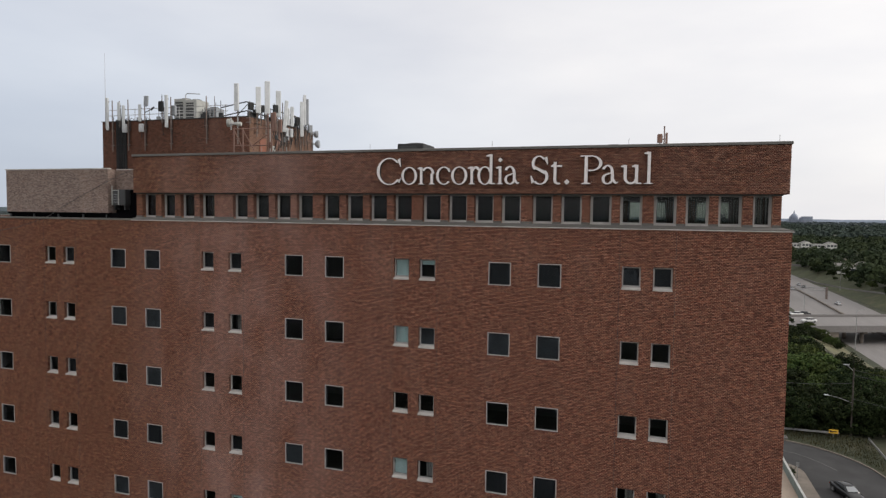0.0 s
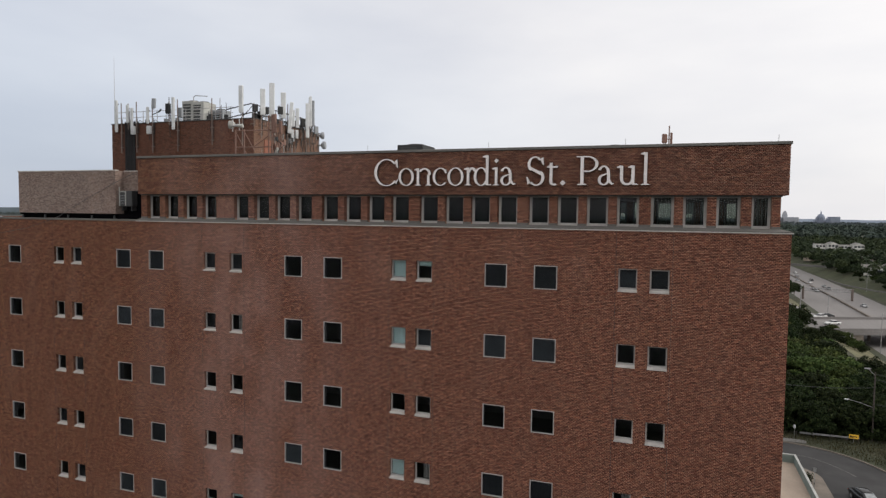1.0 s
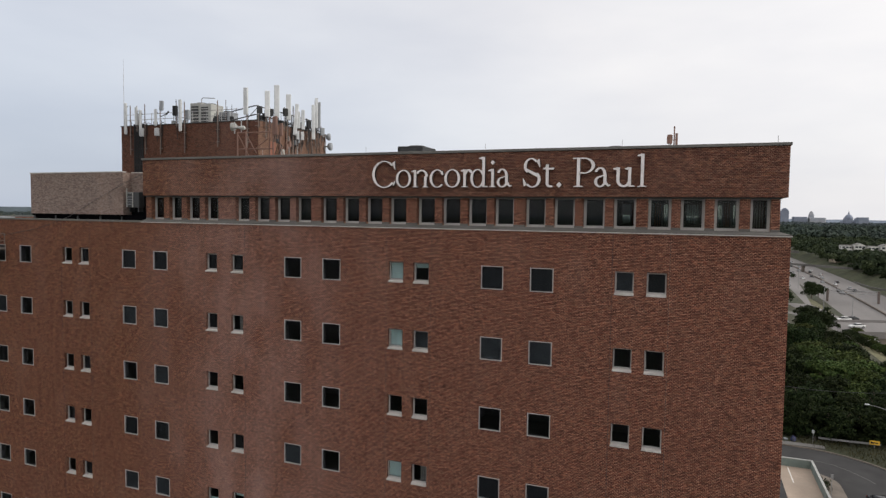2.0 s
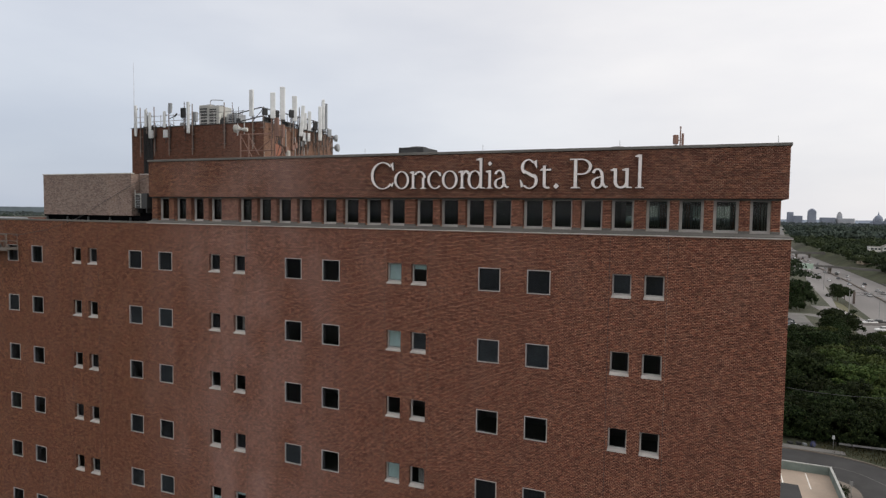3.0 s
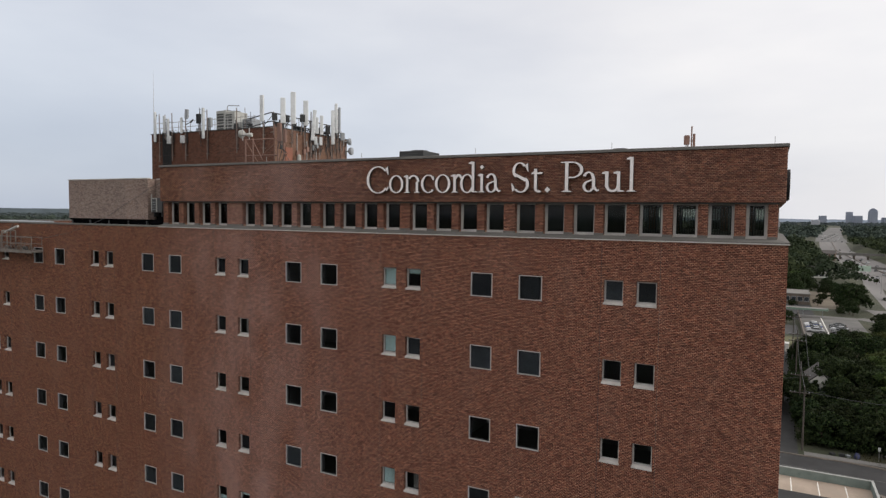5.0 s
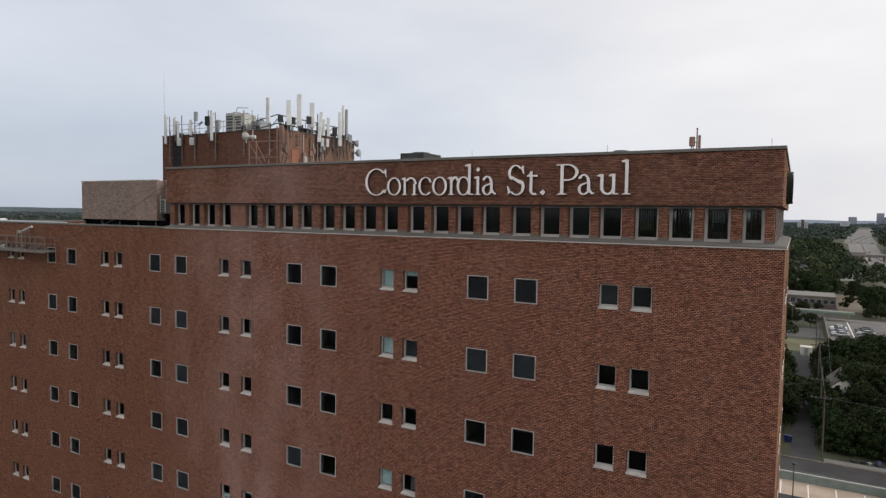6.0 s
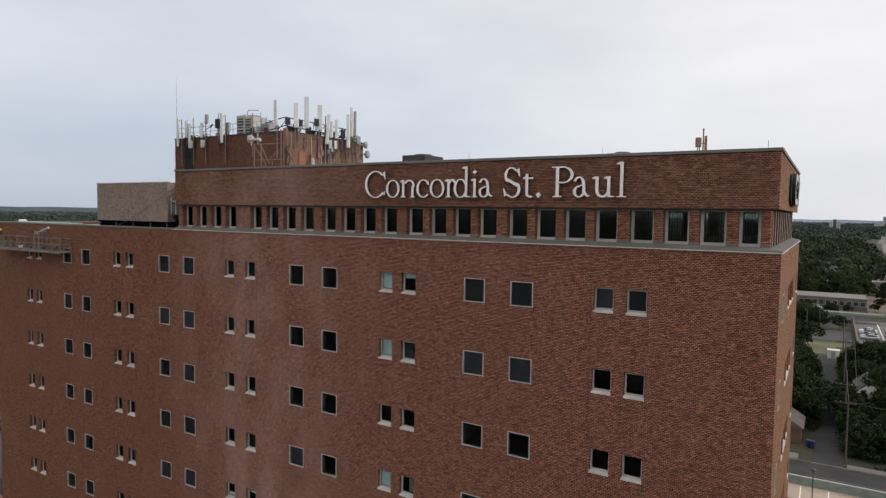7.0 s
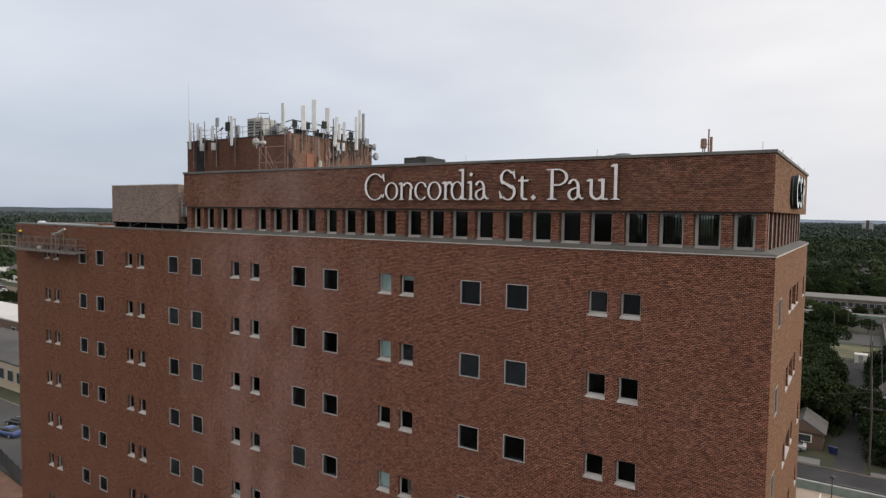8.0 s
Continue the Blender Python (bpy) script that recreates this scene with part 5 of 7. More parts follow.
for y, za, zb, w, tl, lab in ((7.10, 39.36, 41.14, 0.34, 0, "tall pale panel on the east rail"), (8.18, 39.43, 41.73, 0.36, 0, "tallest pale panel on the east rail"), (9.58, 39.50, 41.33, 0.36, 0, "pale panel on the east rail"), (10.32, 38.50, 40.77, 0.26, 5, "pale slanting panel on the east wall"), (10.85, 39.05, 40.28, 0.26, 0, "short pale panel on the east wall"), (11.43, 39.05, 40.50, 0.26, 0, "short pale panel on the east wall"), (12.83, 38.45, 41.1, 0.26, 0, "long pale panel on the east wall"), (13.27, 39.38, 41.7, 0.22, 0, "pale narrow panel on the east wall"), (13.68, 39.45, 41.45, 0.2, 0, "dark grey panel at the far corner")):
    m = mast(EX, y, za - 1.6, zb - 0.15, "steel mast on the east penthouse wall", (-1, 0))
    dark = lab.startswith("dark")
    panel_antenna(m, 0.12, 0, 1.6, 1.6 + zb - za, w, M_ANTG if dark else M_ANT, tl, lab, 30)
for y, z0, z1, mt in ((6.25, 39.46, 39.95, M_RADIO), (7.5, 39.48, 39.97, M_RADIO), (9.2, 39.72, 40.26, M_RADIO), (10.7, 38.22, 38.82, M_ANT), (11.3, 38.24, 38.84, M_ANT), (12.2, 39.2, 39.8, M_RADIO), (14.1, 38.9, 39.5, M_ANTG)):
    m = mast(EX + 0.02, y, z0 - 1.0, z1 + 0.1, "short mast carrying a radio unit", (-1, 0), 0.025)
    radio_box(m, 0.1, 0, 1.0, 1.0 + z1 - z0, 0.24 if mt is M_ANT else 0.34, mt, "black radio unit" if mt is M_RADIO else "pale radio unit").rotation_euler = (0, 0, radians(60))

ladder = thing("cable_ladder", "black vertical cable tray down the penthouse wall", "cable tray", (-42.44, 6.48, 35.8))
for dx in (-0.42, 0.42):
    part("rail", boxes((dx - 0.04, dx + 0.04, -0.06, 0.06, -1.8, 3.4)), M_BLACK, ladder)
for i in range(8):
    part("rung", tubes(((-0.42, 0, -1.5 + i * 0.62), (0.42, 0, -1.5 + i * 0.62), 0.025)), M_MAST, ladder)
for i in range(11):
    x = -0.36 + i * 0.072
    part("cable", tubes(((x, -0.03 + 0.02 * (i % 2), -1.8), (x, -0.03 + 0.02 * (i % 2), 3.3), 0.03)), M_BLACK, ladder)

rail = thing("roof_guard_rail", "thin steel guard rail along the penthouse parapet", "railing", (0, 0, PZ + 0.06))
for z in (0.45, 0.85):
    part("rail", tubes(((PX0 + 0.1, 6.8, z), (-33.6, 6.8, z), 0.02)), M_STEEL, rail)
for i in range(9):
    x = PX0 + 0.1 + i * 1.29
    part("post", tubes(((x, 6.8, -0.002), (x, 6.8, 0.9), 0.022)), M_STEEL, rail)
frame_e = thing("antenna_rail_frame", "dark steel rail frame that carries the corner antennas", "frame", (0, 0, PZ + 0.06))
for z in (0.35, 0.95):
    part("rail", tubes(((-31.9, 6.5, z), (-31.9, 14.4, z - 0.1), 0.04)), M_DARKST, frame_e)
    part("rail", tubes(((-34.0, 6.6, z - 0.3), (-31.9, 6.5, z), 0.04)), M_DARKST, frame_e)
for y in (6.7, 8.7, 10.7, 12.7, 14.3):
    part("post", tubes(((-31.9, y, -0.002), (-31.9, y, 0.95), 0.035)), M_DARKST, frame_e)
    part("brace", tubes(((-32.9, y, 0.0), (-31.9, y, 0.85), 0.025)), M_DARKST, frame_e)

pipes = thing("pipe_frame", "faded tan pipe frame standing behind the roof coping", "frame", (0, 1.0, 35.5))
for x, h in ((-28.94, 2.0), (-28.34, 2.0), (-26.67, 2.75), (-26.43, 2.78), (-25.95, 2.4)):
    part("upright", tubes(((x, 0, 0), (x, 0, h), 0.042)), M_RUST, pipes)
for z in (0.99, 1.95):
    part("cross_bar", tubes(((-28.94, 0.06, z), (-26.43, 0.06, z - 0.03), 0.034)), M_RUST, pipes)
part("brace", tubes(((-28.34, -0.06, 1.94), (-27.55, -0.06, 0.7), 0.028)), M_RUST, pipes)
part("brace", tubes(((-27.62, -0.06, 0.98), (-26.67, -0.06, 1.56), 0.028)), M_RUST, pipes)
part("side_stay", tubes(((-28.94, 0, 1.9), (-28.94, 1.6, 0.0), 0.028), ((-26.43, 0, 1.9), (-26.43, 1.6, 0.0), 0.028)), M_RUST, pipes)
part("rust_panel", boxes((-26.36, -26.14, -0.1, 0.06, 1.72, 2.8), bevel=0.03), M_RUST, pipes, "red-brown painted panel antenna")
part("small_panel", boxes((-25.88, -25.74, -0.1, 0.02, 1.65, 2.38), bevel=0.025), M_RUST, pipes, "red-brown painted panel antenna")
for k, (xa, xb) in enumerate(((-26.1, -25.6), (-25.98, -25.75), (-26.25, -26.0))):
    part("cable", rope_mesh([(xa, -0.05, 1.75), (xa - 0.05, -0.12, 1.35), (xb, -0.1, 1.0 + 0.12 * k), (xa, -0.08, 0.6), (xb, -0.05, 0.02)], 0.02, 5), M_RADIO, pipes)
part("junction_box", boxes((-26.12, -25.98, -0.14, -0.04, 1.25, 1.5), bevel=0.015), M_DARKST, pipes)


def dish(x, y, z, turn, r, label, mat):
    t = thing("dish_antenna", label, "dish antenna", (x, y, z), turn, "dish antennas")
    bm = bmesh.new()
    lathe(bm, [(r * 0.35, -0.16), (r * 0.8, -0.06), (r, 0.03), (r, 0.16), (r * 0.93, 0.2), (r * 0.3, 0.23)], 22)
    bmesh.ops.rotate(bm, verts=bm.verts, cent=(0, 0, 0), matrix=Matrix.Rotation(radians(90), 3, "Y"))
    part("drum", bm, mat, t)
    part("mount", tubes(((-0.45, 0, 0), (-0.1, 0, 0), 0.05), ((-0.4, 0, -0.35), (-0.4, 0, 0.35), 0.035)), M_STEEL, t)
    return t


dish(-29.15, 1.0, 37.80, 200, 0.24, "white round dish on the pipe frame", M_HVAC)
dish(-28.66, 1.0, 37.72, 20, 0.12, "small pinkish dish on the pipe frame", M_HVAC)
dish(-31.35, 14.9, 38.88, 35, 0.28, "grey drum dish at the far corner", M_ANTG)
dish(-31.3, 15.05, 38.12, 15, 0.31, "larger grey drum dish below the other", M_ANTG)
tank = thing("white_canister", "small white canister on the upper roof", "canister", (-31.2, 8.6, 35.5))
part("shell", lathe(bmesh.new(), [(0.14, 0), (0.15, 0.04), (0.15, 1.66), (0.1, 1.77), (0.03, 1.8)], 14), M_HVAC, tank)
for i in range(5):
    c = thing("conduit_run", "thin conduit clipped up the penthouse wall", "conduit", (PX1 + 0.06, 8.9 + i * 0.55 + 0.2 * (i % 2), 35.5), group="conduits")
    part("pipe", tubes(((0, 0, 0), (0, 0, 3.4 - 0.25 * i), 0.03)), M_RUST if i % 2 else M_STEEL, c)
    part("junction_box", boxes((-0.02, 0.14, -0.14, 0.14, 1.7 + 0.2 * i, 2.1 + 0.2 * i), bevel=0.015), M_RUST if i < 3 else M_ANTG, c)

# dark cabling and small boxes crowded along the parapets
crowd = random.Random(4)
for i, x in enumerate((-41.95, -41.55, -40.1, -38.75, -35.2)):
    c = thing("cable_drop", "black coaxial cable looped over the parapet", "cable", (x, PY0 - 0.1, PZ), group="cable drops")
    dx = crowd.uniform(-0.15, 0.15)
    part("strand", rope_mesh([(dx, 0.5, 0.14), (dx * 0.5, 0.1, 0.22), (0, -0.04, 0.1), (0, 0.02, -0.4), (dx * 0.3, 0.02, -crowd.uniform(0.6, 1.2))], 0.022), M_RADIO, c)
for i in range(12):
    y = crowd.uniform(9.8, 14.8)
    c = thing("cable_drop", "black coaxial cable hanging down the end face", "cable", (PX1 + 0.12, y, PZ), group="cable drops")
    dy = crowd.uniform(-0.3, 0.3)
    part("strand", rope_mesh([(-0.4, dy, 0.16), (-0.1, dy * 0.6, 0.26), (0.08, dy * 0.3, 0.1), (0.0, 0, -0.6), (0.02, dy, -crowd.uniform(0.7, 2.0))], 0.026), M_RADIO, c)
for i in range(12):
    y = crowd.uniform(6.8, 15.0)
    h = crowd.uniform(0.3, 0.6)
    c = thing("junction_box", "dark equipment box on the antenna rail", "junction box", (PX1 - crowd.uniform(0.1, 0.5), y, PZ + 0.06), crowd.uniform(0, 90), "junction boxes")
    part("case", boxes((-0.16, 0.16, -0.1, 0.1, 0, h), bevel=0.02), M_RADIO if i % 3 else M_ANTG, c)
    part("conduit", tubes(((0, 0, h), (0, 0, h + crowd.uniform(0.2, 0.7)), 0.02)), M_DARKST, c)
for i in range(7):
    x = crowd.uniform(PX0 + 0.8, PX1 - 2.0)
    h = crowd.uniform(0.25, 0.5)
    c = thing("junction_box", "small grey box on the penthouse parapet", "junction box", (x, PY0 + crowd.uniform(0.1, 0.6), PZ + 0.06), crowd.uniform(0, 90), "junction boxes")
    part("case", boxes((-0.14, 0.14, -0.1, 0.1, 0, h), bevel=0.02), M_ANTG if i % 2 else M_RADIO, c)
    part("conduit", tubes(((0, 0, h), (0, 0, h + crowd.uniform(0.2, 0.9)), 0.02)), M_DARKST, c)

# tan brick plant enclosure on the lower roof
encl = thing("plant_enclosure", "weathered tan brick plant enclosure on the lower roof", "enclosure", (0, 0, 31.85))
part("front_panel", boxes((-49.2, -40.15, 2.9, 3.1, 0.62, 3.52)), M_TANP, encl)
part("end_panel", boxes((-40.35, -40.15, 3.1, 3.6, 0.62, 3.52)), M_TANP, encl)
part("end_panel", boxes((-49.2, -49.0, 3.1, 9.0, 0.62, 3.52)), M_TANP, encl)
part("back_panel", boxes((-40.15, -35.44, 3.6, 3.8, 2.2, 3.5)), M_TANP, encl, "set-back tan wall beside the tower")
part("louvre_bank", boxes((-40.15, -35.44, 3.62, 3.8, 0.6, 2.198)), M_VOID, encl, "dark louvred lower wall")
part("cap", boxes((-49.25, -40.1, 2.86, 3.14, 3.522, 3.59), (-40.1, -35.44, 3.56, 3.84, 3.502, 3.56)), M_SILL, encl, "pale stone cap")
for x in (-49.0, -46.8, -44.6, -42.4, -40.4):
    part("leg", boxes((x - 0.04, x + 0.04, 2.97, 3.07, 0, 0.5)), M_DARKST, encl)
part("beam", boxes((-49.2, -40.15, 2.96, 3.06, 0.5, 0.618)), M_VOID, encl)
# Black box fills the open gap, in place of the shade there.
part("gap_shade", boxes((-49.15, -35.5, 3.12, 6.3, 0.01, 0.6)), M_VOID, encl, "black fill standing in for the shaded gap below")
part("duct", boxes((-49.0, -40.5, 4.5, 6.5, 0.05, 2.4), bevel=0.05), M_DARKST, encl, "dark ducts inside")
ac = thing("window_air_conditioner", "dusty window air conditioner in the set-back wall", "air conditioner", (-39.55, 3.62, 32.98))
part("case", boxes((-0.5, 0.6, -0.5, -0.004, 0, 1.05), bevel=0.03), M_DARKST, ac)
part("grille", boxes((-0.42, 0.0, -0.52, -0.502, 0.12, 0.93)), M_DARKST, ac, "dark slatted grille")
for i in range(4):
    part("slat", boxes((-0.42, 0.0, -0.54, -0.522, 0.2 + i * 0.17, 0.23 + i * 0.17)), M_ANTG, ac)
part("side_frame", boxes((0.03, 0.1, -0.54, -0.502, 0.03, 1.02), (-0.5, -0.43, -0.54, -0.502, 0.03, 1.3), (-0.43, 0.03, -0.54, -0.502, 0.96, 1.02)), M_HVAC, ac)
part("shelf_bracket", boxes((-0.4, -0.32, -0.4, -0.004, -0.3, -0.002), (0.4, 0.48, -0.4, -0.004, -0.3, -0.002)), M_DARKST, ac)
duct = thing("roof_duct_run", "low pale duct and tarpaulin bundle on the lower roof", "duct", (0, 0, 31.85))
part("duct", boxes((-58.2, -49.6, 1.2, 2.0, 0.0, 0.36), bevel=0.06), M_ANTG, duct)
part("duct_end", boxes((-58.6, -58.1, 1.3, 1.9, 0.05, 0.5), bevel=0.1), M_ANT, duct)

# rope from the roof down to the cradle
rope = thing("hoist_rope", "dark slack rope from the roof to the work cradle", "rope", (0, 0, 0))
part("strand", rope_mesh([(-35.5, 2.5, 36.0), (-37.9, 2.8, 35.35), (-39.7, 2.8, 34.7), (-42.1, 2.8, 33.7), (-44.4, 2.75, 32.62), (-43.2, 1.2, 32.3), (-42.2, -0.1, 32.12), (-44.5, -0.12, 31.48), (-48.0, -0.2, 30.95)], 0.013), M_DARKST, rope)

# suspended work cradle
cradle = thing("suspended_work_cradle", "dusty metal window-cleaning cradle hung on the brick wall", "work cradle", (-52.75, -0.55, 30.0))
L = 5.15
part("platform", boxes((-L, L, -0.36, 0.36, -0.02, 0.06), bevel=0.01), M_CRADLE, cradle)
part("toe_board", boxes((-L, L, -0.38, -0.362, -0.06, 0.16), (-L, L, 0.362, 0.38, -0.06, 0.16)), M_CRADLE, cradle, "dusty toe board")
for z in (0.62, 1.1):
    for y in (-0.36, 0.36):
        part("guard_rail", tubes(((-L, y, z), (L, y, z - 0.03), 0.022)), M_CRADLE, cradle)
for i in range(9):
    for y in (-0.36, 0.36):
        x = -L + i * L / 4
        part("post", tubes(((x, y, 0.05), (x, y, 1.1), 0.022)), M_CRADLE, cradle)
for i in range(14):
    x = -L + 0.2 + i * 0.74
    part("lattice", tubes(((x, -0.36, 0.1), (x + 0.37, -0.36, 0.58), 0.014), ((x + 0.37, -0.36, 0.58), (x + 0.74, -0.36, 0.1), 0.014)), M_CRADLE, cradle)
for x in (1.35, 2.0):
    part("stirrup", tubes(((x, -0.3, 0.05), (x, -0.3, 1.5), 0.045), ((x, 0.3, 0.05), (x, 0.3, 1.5), 0.045), ((x, -0.3, 1.5), (x, 0.3, 1.5), 0.045)), M_CRADLE, cradle)
part("jib_arm", tubes(((1.3, -0.1, 1.35), (3.05, -0.1, 1.86), 0.09)), M_HVAC, cradle, "pale slanting jib arm")
part("end_stirrup", tubes(((-4.7, -0.25, 0.05), (-4.7, -0.25, 1.15), 0.04), ((-4.7, 0.25, 0.05), (-4.7, 0.25, 1.15), 0.04)), M_CRADLE, cradle)
hoist = part("hoist_motor", boxes((-4.8, -4.56, -0.14, 0.14, 0.95, 1.45), bevel=0.05), M_RADIO, cradle, "dark hoist motor with a yellow cap")
part("hoist_cap", lathe(bmesh.new(), [(0.09, 0), (0.11, 0.08), (0.06, 0.16)], 12, (-4.68, 0, 1.46)), M_YELLOW, hoist)
part("bucket", lathe(bmesh.new(), [(0.15, 0), (0.19, 0.32), (0.17, 0.32), (0.14, 0.06)], 12, (-1.4, 0, 0.062)), M_ANT, cradle)
for i in range(22):
    x = crowd.uniform(-4.5, 4.7)
    y = crowd.uniform(-0.22, 0.18)
    w, h = crowd.uniform(0.05, 0.16), crowd.uniform(0.08, 0.42)
    if abs(x + 1.4) > 0.35:
        p = part("tool_bundle", boxes((-w, w, -w * 0.8, w * 0.8, 0, h), bevel=0.025), (M_DARKST, M_CRADLE, M_RUST, M_BRNW)[i % 4], cradle, "", (x, y, 0.062))
        p.rotation_euler = (crowd.uniform(-0.06, 0.06), 0, crowd.uniform(0, 1.5))
for i in range(9):
    x = -4.4 + i * 1.05
    part("coiled_cable", rope_mesh([(x + 0.25 * math.sin(k * 0.9), -0.28 + 0.1 * math.cos(k * 0.9), 0.1 + 0.035 * k) for k in range(12)], 0.016, 5), M_RADIO if i % 2 else M_CRADLE, cradle)
for x in (-4.68, 1.7):
    part("hanging_wire", tubes(((x, 0, 1.4), (x, 0.35, 2.15), 0.012)), M_DARKST, cradle)

# walkway on the west end wall
walkway = thing("end_wall_walkway", "grey metal walkway with rails on the west end wall", "walkway", (-59.55, 1.0, 29.85))
part("platform", boxes((-6.2, 0.04, -0.36, 0.36, 0.0, 0.08), bevel=0.01), M_CRADLE, walkway)
for y in (-0.34, 0.34):
    for z in (0.6, 1.15):
        part("guard_rail", tubes(((-6.2, y, z), (0.04, y, z), 0.02)), M_CRADLE, walkway)
    for k in range(5):
        part("post", tubes(((-6.1 + k * 1.5, y, 0.05), (-6.1 + k * 1.5, y, 1.15), 0.02)), M_CRADLE, walkway)
for y in (-0.3, 0.3):
    part("bracket", tubes(((0.05, y, -1.1), (-3.0, y, 0.0), 0.04)), M_CRADLE, walkway)

# ---- trees ----
rng = np.random.default_rng(5)


def leaf_cloud(centres, radii, per, size, g):
    """Leaf sprays round clump centres: arrays of quads, turned every way."""
    n = len(centres) * per
    c = np.repeat(np.asarray(centres), per, axis=0)
    r = np.repeat(np.asarray(radii), per)
    d = g.normal(size=(n, 3))
    d /= np.linalg.norm(d, axis=1)[:, None]
    pos = c + d * (r * g.uniform(0.55, 1.05, n))[:, None] * np.array((1, 1, 0.8))
    nrm = d + g.normal(scale=0.5, size=(n, 3)) + np.array((0, 0, 0.35))
    nrm /= np.linalg.norm(nrm, axis=1)[:, None]
    u = np.cross(nrm, g.normal(size=(n, 3)))
    u /= np.linalg.norm(u, axis=1)[:, None]
    w = np.cross(nrm, u)
    s = (size * g.uniform(0.6, 1.3, n))[:, None]
    k = g.uniform(0.55, 1.0, n)[:, None]
    quad = np.stack([pos - u * s - w * s * k * 0.4, pos + u * s * 0.2 - w * s * k, pos + u * s + w * s * k * 0.3, pos - u * s * 0.3 + w * s * k], axis=1)
    return quad.reshape(-1, 3)


def faces_for(verts):
    return np.arange(len(verts), dtype=np.int32).reshape(-1, 4)


def tree_meshes(seed, h, r, clumps, per, size, mat):
    g = np.random.default_rng(seed)
    lobes = [(g.uniform(-0.5, 0.5, 2) * r, g.uniform(0.3, 0.8) * h, r * g.uniform(0.4, 0.72)) for _ in range(9)] + [(np.zeros(2), h * 0.68, r * 0.72)]
    cs, rs = [], []
    for _ in range(clumps):
        o, z, rad = lobes[g.integers(len(lobes))]
        d = g.normal(size=3)
        d /= np.linalg.norm(d)
        d[2] = abs(d[2]) * 1.0 - 0.35
        p = np.array((o[0], o[1], z)) + d * rad * np.array((1, 1, 0.85))
        cs.append(p)
        rs.append(g.uniform(0.10, 0.22) * r)
    crown = leaf_cloud(cs, rs, per, size, g)
    bm = bmesh.new()
    tr = max(0.12, h * 0.022)
    tube(bm, (0, 0, 0), (0.1 * g.normal(), 0.1 * g.normal(), h * 0.42), tr * 1.25, tr * 0.8, 9)
    for i in range(7):
        a = 2 * math.pi * i / 7 + g.uniform(-0.4, 0.4)
        e = (math.cos(a) * r * 0.55, math.sin(a) * r * 0.55, h * g.uniform(0.55, 0.82))
        tube(bm, (0, 0, h * g.uniform(0.3, 0.42)), e, tr * 0.55, tr * 0.12, 6)
    return finish(bm, "trunk", M_BARK), quads_mesh("crown", crown, faces_for(crown), mat)


KINDS = [tree_meshes(20 + i, h, r, c, p, s, m) for i, (h, r, c, p, s, m) in enumerate(((8.6, 4.2, 170, 46, 0.18, M_LEAF), (7.4, 3.7, 150, 46, 0.17, M_LEAFL), (9.6, 4.6, 180, 46, 0.19, M_LEAF), (6.6, 3.4, 140, 42, 0.17, M_LEAF), (7.8, 4.4, 160, 46, 0.18, M_LEAFL)))]
BUSH = [quads_mesh("crown", v, faces_for(v), M_LEAF) for v in (leaf_cloud([(rng.normal() * 0.5, rng.normal() * 0.5, 0.35 + 0.5 * rng.random()) for _ in range(22)], [0.4] * 22, 22, 0.1, rng) for _ in range(2))]
TREE_LABELS = ("dark green broadleaf tree with a dense uneven crown", "lighter yellow-green broadleaf tree", "tall dark green street tree with a full crown", "small round dark green yard tree", "spreading light green tree by the road")


def tree(x, y, k, s=1.0):
    t = thing("tree", TREE_LABELS[k], "tree", (x, y, -0.02), rnd.uniform(0, 360), "trees")
    hold("trunk", KINDS[k][0], t)
    hold("crown", KINDS[k][1], t)
    t.scale = (s * rnd.uniform(0.92, 1.1), s * rnd.uniform(0.92, 1.1), s)
    return t


def trees_in(x0, x1, y0, y1, gap, kinds, s0=0.85, s1=1.15, skip=()):
    y = y0
    while y < y1:
        x = x0 + rnd.uniform(0, gap)
        while x < x1:
            px, py = x + rnd.uniform(-0.3, 0.3) * gap, y + rnd.uniform(-0.3, 0.3) * gap
            if not any(a < px < b and c < py < d for a, b, c, d in skip):
                tree(px, py, rnd.choice(kinds), rnd.uniform(s0, s1))
            x += gap
        y += gap * 0.85


GAPS = ((3, 12, 97, 113), (-9, 0.2, 76, 88), (29.0, 40, 112, 150))
trees_in(10, 35, 84, 146, 5.4, (0, 0, 2, 0, 3, 1), 0.68, 0.9, GAPS)
trees_in(9.5, 34, 79.4, 84, 4.0, (3, 0, 3), 0.62, 0.85)
trees_in(-13, -2.6, 104, 143, 4.9, (0, 2, 0), 0.9, 1.1)
trees_in(-13, -0.2, 90.5, 103, 4.2, (0, 2, 3), 0.85, 1.0)
trees_in(-14, -9, 78, 88, 5.0, (0, 3), 0.8, 1.0)
trees_in(6.0, 8.0, 78.8, 86, 3.4, (3, 0, 3), 0.7, 0.85)
trees_in(8.5, 10.5, 84, 96, 3.8, (3, 3), 0.55, 0.75)
trees_in(7.2, 9.4, 114, 143, 3.8, (3, 0, 3), 0.75, 0.95)
trees_in(24, 37, 79, 112, 4.6, (3, 3, 0), 0.6, 0.95)
trees_in(24, 29.5, 128, 140, 5.5, (1, 4), 0.7, 0.9)
trees_in(17.5, 27, 98, 122, 4.6, (1, 4), 0.9, 1.1)
trees_in(20, 32, 148, 166, 5.6, (0, 4, 3, 0), 0.45, 0.68)
trees_in(27.5, 34.5, 171, 188, 5.2, (0, 3, 0), 0.6, 0.85)
trees_in(24.5, 27.5, 231, 300, 5.5, (0, 2, 3), 0.55, 0.75)
